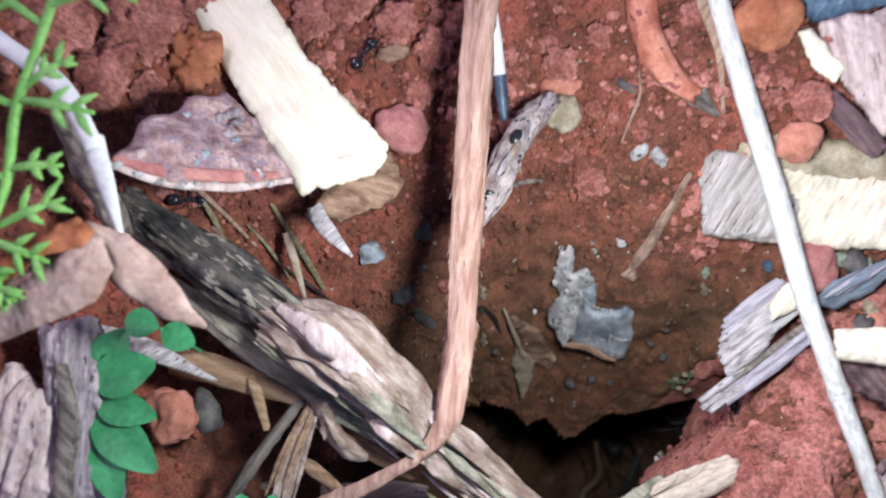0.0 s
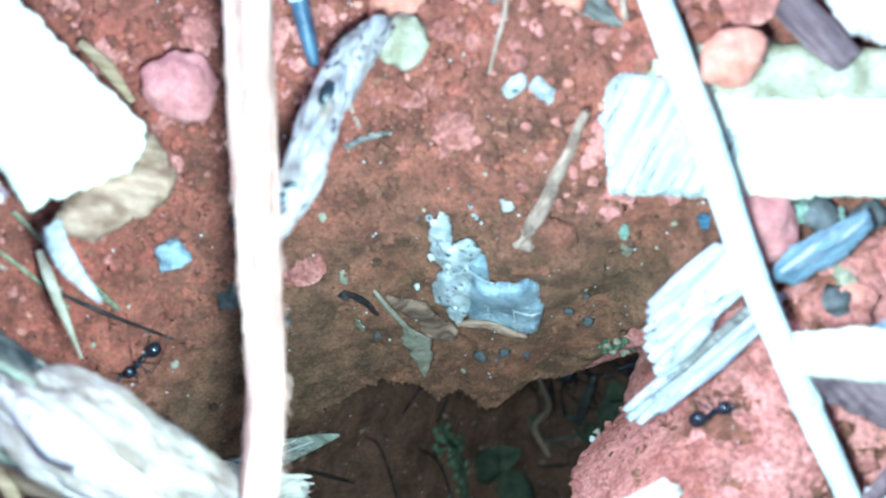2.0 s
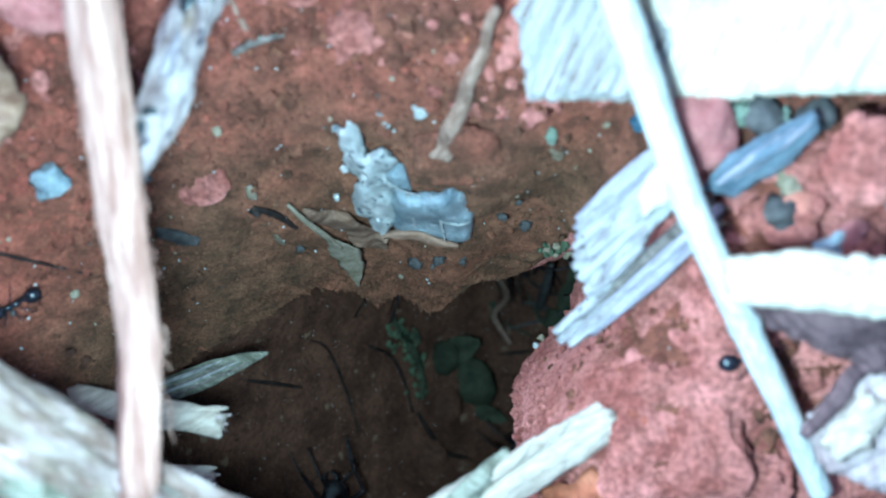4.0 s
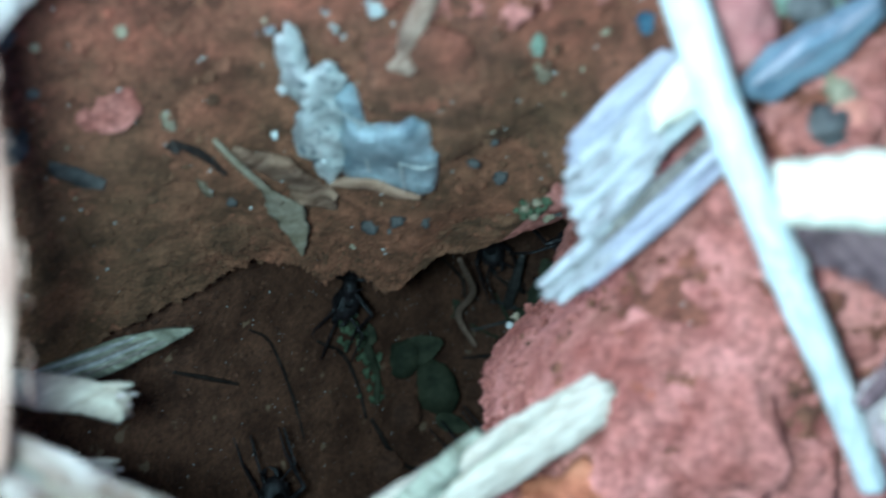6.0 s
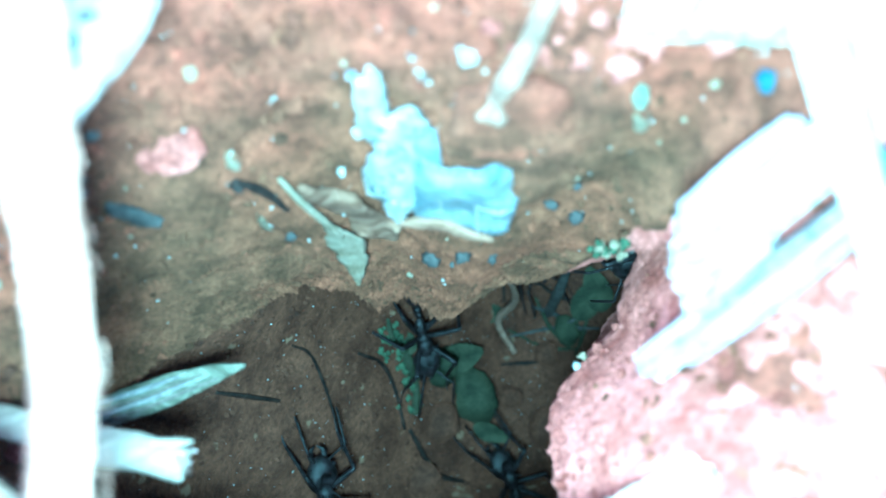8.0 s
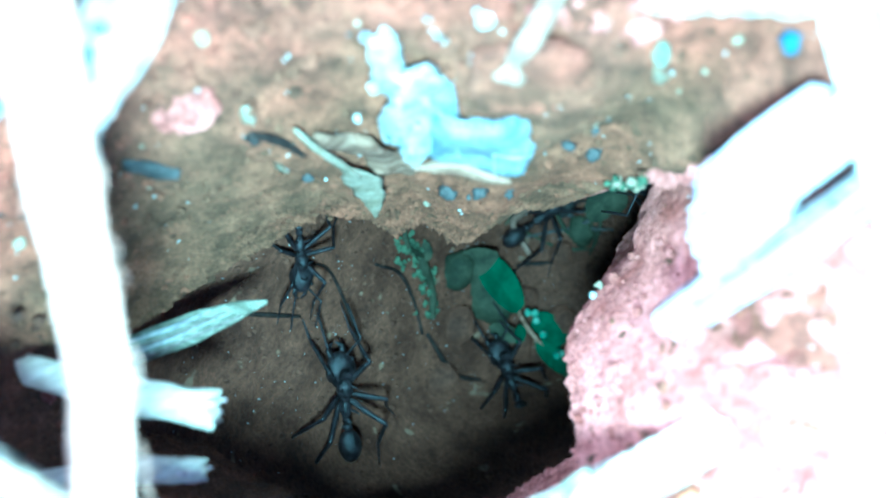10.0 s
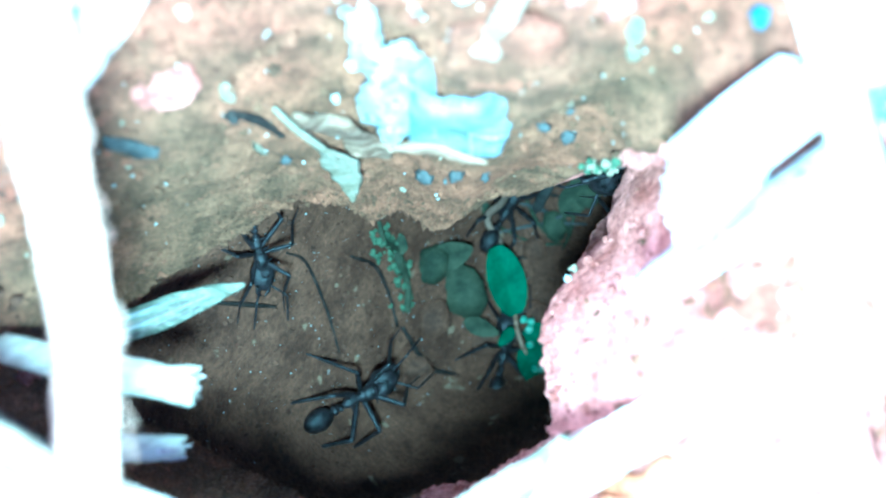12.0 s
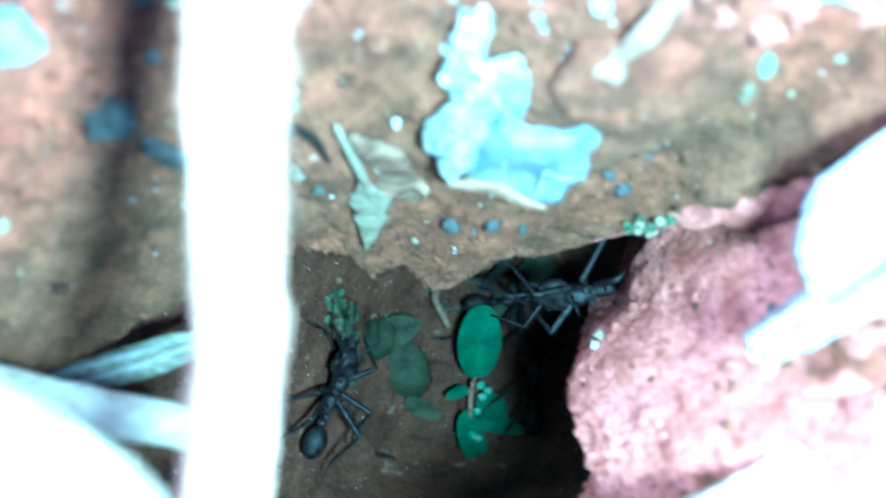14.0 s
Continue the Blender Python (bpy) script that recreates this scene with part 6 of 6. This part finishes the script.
def build_ant(size, mat, label, thin=1.0, round_body=False):
    """An ant of that length in millimetres, facing +x, its feet on z = 0."""
    b = base("ant", (0, 0, 0), label, "ant", "ants")
    L = size / 10.0

    def put(name, v, f, text="", parent=b):
        return make(name, np.asarray(v) * L, f, mat, parent, text)

    v, f = BALL3
    if round_body:
        head = put("head", v * (1.35, 1.3, 1.15) + (3.7, 0, 2.4), f)
        put("gaster", v * (1.75, 1.5, 1.4) + (-2.9, 0, 2.3), f)
    else:
        # a broad heart shaped head, notched behind
        h = v * (1.45, 1.30, 0.86) * np.c_[np.ones(len(v)), 1 - 0.22 * v[:, 0], np.ones(len(v))]
        h[:, 0] += np.where(v[:, 0] < 0, 0.55 * np.exp(-(h[:, 1] / 0.42) ** 2), 0)
        head = put("head", h + (3.7, 0, 2.35), f)
        g = v * (1.55, 1.0, 0.95) * (1 - 0.16 * np.maximum(v[:, :1], 0))
        put("gaster", g + (-3.0, 0, 2.15), f)
        put("hump", v * (0.85, 0.68, 0.6) + (2.0, 0, 2.75), f)
        put("second_node", v * (0.36, 0.42, 0.5) + (-1.45, 0, 2.1), f)
        for s in (-1, 1):
            put("eye", v * (0.2, 0.12, 0.2) + (4.3, s * 1.02, 2.6), f)
            for x, z in ((2.2, 3.2), (1.0, 2.9), (0.0, 2.7)):
                v2, f2 = tube([(x, s * 0.4, z - 0.2), (x - 0.15, s * 0.62, z + 0.25), (x - 0.35, s * 0.75, z + 0.6)], [0.14, 0.09, 0.02], 8, 6, 1, 0, 0, 0, up=(0.3, 0.2, 1))
                put("spine", v2, f2)
    put("thorax", v * (1.1, 0.62, 0.66) + (1.75, 0, 2.4), f)
    put("waist", v * (1.0, 0.5, 0.5) + (0.3, 0, 2.2), f)
    put("petiole", v * (0.38, 0.32, 0.6) + (-0.95, 0, 2.15), f)
    for s in (-1, 1):
        for k, (x, way, reach) in enumerate(((2.1, 44, 5.4), (1.4, 98, 5.6), (0.8, 146, 6.8))):
            ca, sa = math.cos(radians(way)), s * math.sin(radians(way))
            fa, fb = math.cos(radians(way + (34 if k else -34))), s * math.sin(radians(way + (34 if k else -34)))
            r = reach
            p = [(x, s * 0.4, 2.1), (x + 0.46 * r * ca, s * 0.4 + 0.46 * r * sa, 4.1), (x + 0.46 * r * ca + 0.42 * r * fa, s * 0.4 + 0.46 * r * sa + 0.42 * r * fb, 1.1),
                 (x + 0.46 * r * ca + 0.80 * r * fa, s * 0.4 + 0.46 * r * sa + 0.80 * r * fb, 0.05)]
            v2, f2 = tube(bent(p), [0.16 * thin, 0.27 * thin, 0.22 * thin, 0.15 * thin, 0.17 * thin, 0.09 * thin, 0.07 * thin, 0.05 * thin], 40, 7, 1.0, 0, 0, 0, up=(0.13, 0.2, 1))
            leg = put("leg", v2, f2)
            leg["root"], leg["turn"] = (x * L * MM, s * 0.4 * L * MM, 2.1 * L * MM), float(1 if (k + (s > 0)) % 2 else -1)
        v2, f2 = tube(bent([(4.6, s * 0.5, 2.5), (5.9, s * 1.7, 3.7), (8.6, s * 2.0, 2.4)]), [0.12 * thin, 0.11 * thin, 0.10 * thin, 0.11 * thin, 0.09 * thin], 24, 6, 1, 0, 0, 0, up=(0.1, 0.2, 1))
        feeler = put("antenna", v2, f2)
        feeler["root"], feeler["turn"] = (4.5 * L * MM, s * 0.5 * L * MM, 2.5 * L * MM), float(0.9 * s)
        v2, f2 = tube([(4.6, s * 0.5, 2.0), (5.3, s * 0.6, 1.8), (5.8, s * 0.1, 1.7)], [0.3, 0.24, 0.06], 10, 7, 0.7, 0, 0, 0, up=(0.1, 0.2, 1))
        put("jaw", v2, f2)
    return b


def perch(x, y, z, up, heading, lift=0.0):
    """A pose standing on a slope: up is the slope's normal, heading in degrees in the plan."""
    n = Vector(up).normalized()
    w = Vector((math.cos(radians(heading)), math.sin(radians(heading)), 0))
    w = (w - n * w.dot(n)).normalized()
    m = Matrix((w, n.cross(w), n)).transposed().to_4x4()
    return Matrix.Translation((Vector((x, y, z)) + n * lift) * MM) @ m


def on_ground(x, y, heading):
    z = ground_at(x, y)
    e = 2.0
    gx, gy = (ground_at(x + e, y) - ground_at(x - e, y)) / (2 * e), (ground_at(x, y + e) - ground_at(x, y - e)) / (2 * e)
    z = max(surface(x + a, y + c) - a * gx - c * gy for a in (-1.2, 0, 1.2) for c in (-1.2, 0, 1.2))
    return perch(x, y, z - 0.5, (-gx, -gy, 1.0), heading)


def build_hollow_litter():
    def line(name, pts, r, m, lab, cat, seed, lift=0.6):
        v, f = tube([(x, y, hollow_at(x, y) + lift) for x, y in pts], r, 10 * len(pts), 8, 0.8, 0.15, 0.2, seed)
        make(name, v, f, m, None, lab, cat)

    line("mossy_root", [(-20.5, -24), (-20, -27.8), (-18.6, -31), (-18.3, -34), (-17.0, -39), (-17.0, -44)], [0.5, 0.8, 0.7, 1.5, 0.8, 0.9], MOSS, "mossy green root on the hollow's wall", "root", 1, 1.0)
    rnd = random.Random(14)
    some = []
    for k in range(80):
        t = rnd.random()
        x, y = np.interp(t, [0, 0.4, 1], [-20.6, -18.6, -17.0]) + rnd.gauss(0, 0.9), -25 - 18 * t + rnd.gauss(0, 0.7)
        r = rnd.uniform(0.3, 0.95)
        some.append(lump((x, y, hollow_at(x, y) + 0.9), (r, r * 0.8, r * 0.35), k, 0.6, 1.8, 2, k * 30))
    v, f = joined(some)
    make("lichen_crust", v, f, DIMLICHEN, None, "pale green lichen crumbs along the root in the hollow", "lichen", "stuff")
    line("thin_root", [(-24.0, -28.8), (-21.2, -32.4), (-19.6, -38.4), (-18.4, -46.5)], [0.3, 0.4, 0.4, 0.3], BARKDARK, "thin dark root on brown earth", "root", 2)
    line("thin_root", [(-17.7, -47.0), (-13.6, -57.4), (-8.9, -61.3)], [0.4, 0.7, 0.4], BARKDARK, "dark root along the hollow's wall", "root", 3)
    # this one is a crack in the earth, drawn as a thin dark tube
    line("thin_root", [(-37.5, -28.4), (-35, -30.6), (-32.5, -33.0)], [0.3, 0.45, 0.3], BARKDARK, "short dark crack line on brown earth", "root", 4, 0.3)
    line("thin_root", [(-30.5, -24), (-29.0, -27.2), (-27.2, -37.1), (-26.1, -46.0)], [0.2, 0.3, 0.3, 0.2], BARKDARK, "fine dark rootlet hanging down the hollow", "root", 5, 0.3)
    line("thin_root", [(-13, -39), (-10, -36), (-7.5, -38)], [0.25, 0.35, 0.25], BARKDARK, "fine dark rootlet in the hollow", "root", 6, 0.6)
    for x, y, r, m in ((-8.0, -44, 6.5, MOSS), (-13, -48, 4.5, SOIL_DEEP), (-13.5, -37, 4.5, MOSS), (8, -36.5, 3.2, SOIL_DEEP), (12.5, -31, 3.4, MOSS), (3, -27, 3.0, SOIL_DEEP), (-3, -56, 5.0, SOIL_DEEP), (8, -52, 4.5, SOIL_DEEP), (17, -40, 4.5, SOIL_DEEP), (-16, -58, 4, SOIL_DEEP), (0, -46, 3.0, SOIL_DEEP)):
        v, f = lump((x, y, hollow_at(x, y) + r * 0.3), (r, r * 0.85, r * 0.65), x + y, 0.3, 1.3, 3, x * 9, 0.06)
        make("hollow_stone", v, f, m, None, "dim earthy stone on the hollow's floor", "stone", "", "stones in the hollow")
    rnd = random.Random(33)
    for k in range(9):
        x, y, a, n = rnd.uniform(-4, 16), rnd.uniform(-46, -20), rnd.uniform(0, 6.28), rnd.uniform(4, 10)
        line("thin_root", [(x - n * math.cos(a), y - n * math.sin(a)), (x + 0.8, y - 0.6), (x + n * math.cos(a + 0.3), y + n * math.sin(a + 0.3))], [0.25, 0.5, 0.2], (MOSS, BARKDARK, GREYSTONE)[k % 3], "thin dark rootlet in the hollow's depth", "root", 20 + k, 1.6)
    b = base("straw_blade", (8, -25, -105), "blue grey straw blade standing in the hollow", "straw")
    v, f = tube([(12.9, -14.8, -121), (10.6, -21, -131), (8.5, -26.5, -141.5), (7.8, -28.5, -145)], [0.6, 1.15, 1.15, 0.8], 40, 10, 0.45, 0.1, 0.1, 8)
    make("blade", v, f, GREYSTONE, b)
    v, f = tube([(1.3, -14.7, -112), (2.0, -22.7, -128.8), (-2.3, -28.7, -138), (1, -36, -141)], [0.5, 0.8, 0.8, 0.6], 40, 8, 0.8, 0.15, 0.15, 9)
    make("pale_root", v, f, GRASSDRY, None, "pale crooked rootlet in the hollow", "root")
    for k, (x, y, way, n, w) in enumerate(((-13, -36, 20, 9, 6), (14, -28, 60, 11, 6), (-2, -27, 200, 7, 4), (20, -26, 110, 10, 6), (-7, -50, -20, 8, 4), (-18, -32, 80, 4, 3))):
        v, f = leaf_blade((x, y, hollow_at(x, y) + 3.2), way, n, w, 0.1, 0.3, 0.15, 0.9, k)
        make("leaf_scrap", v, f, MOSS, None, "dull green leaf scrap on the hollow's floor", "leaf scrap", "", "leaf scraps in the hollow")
    rnd = random.Random(4)
    some = []
    for k in range(2800):
        x, y = rnd.uniform(-44, 20), rnd.uniform(-66, -12)
        r = 0.15 + 0.65 * rnd.random() ** 4
        some.append(lump((x, y, hollow_at(x, y) + 0.2 * r), (r, r * 0.8, r * 0.7), k, 0.6, 1.8, 1))
    v, f = joined(some)
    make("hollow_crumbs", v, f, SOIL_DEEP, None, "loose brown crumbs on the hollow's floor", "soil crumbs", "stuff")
    some = []
    for k in range(520):
        x, y = rnd.uniform(-44, 10), rnd.uniform(-64, -12)
        r = 0.07 + 0.13 * rnd.random() ** 2
        some.append(lump((x, y, hollow_at(x, y) + 0.7 * r), (r, r * 0.8, r * 0.7), k, 0.3, 1.4, 1))
    v, f = joined(some)
    make("hollow_grit", v, f, QUARTZ, None, "pale glinting grit on the hollow's floor", "grit", "stuff")


build_hollow_litter()


def build_sprig():
    """A cut green sprig: one large oval leaf above a tuft of buds and narrower leaves; its middle at the origin."""
    b = base("green_sprig", (0, 0, 0), "cut green sprig with oval leaves and pale buds", "sprig")
    v, f = leaf_blade((0.4, -6.0, 0.4), 92, 12.5, 7.2, 0.04, 0.3, 0.10, 1.15, 3, 0.48)
    make("leaf", v * 1.22, f, SPRIGLEAF, b)
    for x, y, way, n, w in ((0.6, -13.5, -12, 9.5, 3.6), (-0.4, -12.5, -78, 9, 4.0), (1.2, -9.8, -25, 6, 4.0), (-0.5, -8.5, 205, 4, 2.2), (0.8, -15.5, -60, 5.5, 3.0)):
        v, f = leaf_blade((x, y, -0.6), way, n, w, 0.06, 0.25, 0.12, 0.9, x, 0.6)
        make("leaf", v * 1.22, f, SPRIGLEAF, b)
    v, f = tube([(0.4, -5.6, 0), (0, -9, -0.4), (0.4, -13, -0.8), (1.2, -18, -1.4)], [0.35, 0.45, 0.45, 0.4], 20, 8, 1, 0.1, 0.05, 1)
    make("stalk", v * 1.22, f, BARKBROWN, b, "brown stalk")
    for k, (x, y) in enumerate(((1.4, -7.4), (2.6, -8.2), (1.8, -9.4), (0.9, -16.4), (2.0, -17.0), (1.2, -12.0))):
        v, f = lump((x, y, 0.5), (0.8, 0.7, 0.6), k, 0.3, 1.6, 2)
        make("bud", v * 1.22, f, BUD, b, "pale green bud")
    return b


sprig = build_sprig()
small = build_ant(6.2, ANT, "small glossy black ant on red soil", 0.55, True)
big = build_ant(20.5, ANT_DULL, "large dusty black ant in the nest hollow")
middling = build_ant(15.0, ANT_DULL, "middle sized dusty black ant under the hollow's lip")
TRAILS = []


def trail(thing, rows):
    TRAILS.append((thing, rows))


def stride(ant, since, reach):
    """Legs and feelers swing about their roots, in two alternating sets of three."""
    for part in ant.children:
        if "root" not in part:
            continue
        r = Matrix.Translation(Vector(part["root"]))
        rows = [(0, Matrix())]
        for i in range(29):
            t = i * 0.5
            a = reach * (1 if i % 2 else -1) * part["turn"] * (0.6 + 0.4 * math.sin(i * 2.3)) if t >= since else 0.0
            rows.append((t, r @ Matrix.Rotation(radians(a), 4, "Z") @ r.inverted()))
        TRAILS.append((part, rows[1:]))


def motions():
    for thing, rows in TRAILS:
        walk(thing, rows)


stride(small, 0.0, 12)
# the small ants on the soil: seconds, x, y, heading
trail(small, [(t, on_ground(x, y, h)) for t, x, y, h in (
    (0, 28.5, -8.6, -60), (0.5, 28.8, -9.1, -62), (1, 28.4, -10.9, -50), (1.5, 28.9, -11.7, -20), (2, 31.1, -11.4, -5), (2.5, 32.8, -12.0, -10),
    (3, 34.1, -12.4, -6), (3.2, 35.0, -12.2, 0), (4.2, 42, -13, 10), (5.3, 52, -14, 15), (14, 57, -12, 40))])
for rows in (
        ((0, -35.0, 37.6, 58), (0.5, -34.2, 38.8, 56), (3, -30, 44, 60), (14, -24, 50, 50)),
        ((0, -58.9, 11.0, 5), (0.5, -58.4, 11.0, 8), (14, -57, 12, 10)),
        ((0, -40.4, -2.5, -30), (2, -40.5, -4.2, -150), (3, -41.2, -6.1, -165), (3.2, -42.0, -5.2, -170), (5.3, -42, -5.3, 160), (6.5, -42.2, -3.9, 150), (7.5, -42.1, -4.3, 140), (14, -46, -1, 150))):
    ant = copy_thing(small, small.matrix_basis.copy())
    trail(ant, [(t, on_ground(x, y, h)) for t, x, y, h in rows])
    stride(ant, 0.0, 6)

# the large ants in the hollow: seconds, x, y, z, heading
SIDE = (0.66, 0.06, 0.75)
stride(big, 6.0, 10)
trail(big, [(t, perch(x, y, z, SIDE, h, 1.8)) for t, x, y, z, h in (
    (0, -30, -62, -84, 95), (5.3, -30, -60, -84, 95), (6.5, -30, -57.5, -85, 95), (7.5, -29.6, -54.0, -87.5, 95), (7.7, -29.7, -53.6, -87.5, 95), (9.8, -29.9, -50.2, -86.6, 96), (10, -29.9, -49.9, -86.6, 95), (10.5, -29.7, -50.8, -87.1, 86),
    (11, -29.3, -51.5, -87.8, 70), (11.5, -28.2, -52.3, -92.0, 36), (12, -27.2, -53.4, -95.0, 16), (12.5, -24.2, -52.4, -102.5, 4), (13, -21.8, -48.5, -107.6, 10), (13.5, -23.3, -43.8, -103.4, 41), (14, -23.4, -43.0, -103.0, 60))])
stride(middling, 6.0, 10)
trail(middling, [(t, perch(x - 1.5, y + 3.0, z + 2.5, (0.64, 0.12, 0.72), h, 1.2)) for t, x, y, z, h in (
    (0, -30, 2, -64, 200), (7.7, -29, -2, -66, 220), (8.6, -29, -11, -70, 250), (9.8, -30.4, -21.5, -77, 262), (10, -30.5, -22.0, -78, 264), (10.5, -31.0, -22.2, -77, 266), (11, -31.3, -23.6, -77, 268),
    (11.5, -31.6, -21.6, -74, 272), (12, -32.4, -22.6, -74, 275), (12.5, -32.5, -24, -76, 280), (13, -31.8, -24, -77.4, 282), (14, -32.2, -24.4, -75.5, 285))])
for up, rows in (
        ((0.5, 0.3, 0.8), ((0, 8, -66, -130, 120), (9.8, -4.2, -63.2, -131, 110), (10.5, -5.4, -61.8, -134.4, 95), (11, -5.2, -60.2, -136, 80), (11.5, -4.4, -60.8, -137, 75), (12, -2.0, -61.2, -139, 70), (12.5, 4.1, -58, -141.6, 50), (13, 12.4, -53.0, -140.6, 60), (14, 16.2, -48.4, -139.4, 85))),
        ((0.6, -0.1, 0.78), ((0, -21, -4, -100, 250), (5.3, -21, -6, -103, 255), (6.0, -20.8, -14, -105, 258), (6.5, -20.4, -20.2, -107.6, 262), (7.0, -19.6, -22, -110, 268), (7.7, -18.4, -24.6, -113.4, 275), (9.0, -17, -17, -115, 355), (9.8, -16, -7.7, -115.8, 85), (14, -14, -3, -116, 90))),
        ((-0.2, -0.6, 0.75), ((0, 30, -4, -84, 220), (9.8, 30, -4, -84, 220), (12.5, 27, -7, -80, 215), (13.2, 23.5, -10, -76, 212), (14, 21.6, -11.8, -74, 208))),
        ((0.1, 0.1, 0.95), ((0, 2.4, -8, -140, 290), (8.4, 2.4, -10, -141, 290), (9.8, 2.4, -28.5, -145, 30), (12, 0.5, -29, -146, 60), (13, 8.5, -30.5, -143, 20), (14, 12.0, -29.4, -142, 10)))):
    ant = copy_thing(big, big.matrix_basis.copy())
    trail(ant, [(t, perch(x, y, z, up, h, 1.5)) for t, x, y, z, h in rows])
    stride(ant, 5.0, 9)

# the sprig is hauled into the light: seconds, x, y, z, lean, heading
trail(sprig, [(t, perch(x, y, z, (a, c, 1.0), h)) for t, x, y, z, a, c, h in (
    (0, 30, -52, -130, 0.9, 0.6, 40), (7.7, 28, -50, -130, 0.9, 0.6, 40), (9.0, 8, -45, -130.5, 1.0, 0.7, 38), (9.8, -3.5, -42.3, -131, 1.1, 0.8, 36), (10, -5.2, -40.3, -131.2, 1.1, 0.8, 36), (10.5, -4.1, -39.4, -131.4, 1.1, 0.75, 34),
    (11, -1.8, -41.9, -131.5, 1.1, 0.6, 28), (11.5, -2.8, -42.4, -131.6, 1.0, 0.5, 24), (12, 1.7, -41.2, -131.6, 0.6, 0.2, 16), (12.5, 1.9, -41.3, -131.5, 0.3, -0.1, 8), (13, 4.2, -39.3, -131.0, 0.1, -0.15, 6), (14, 6.7, -36.5, -130.0, 0.1, -0.15, -2))])
motions()
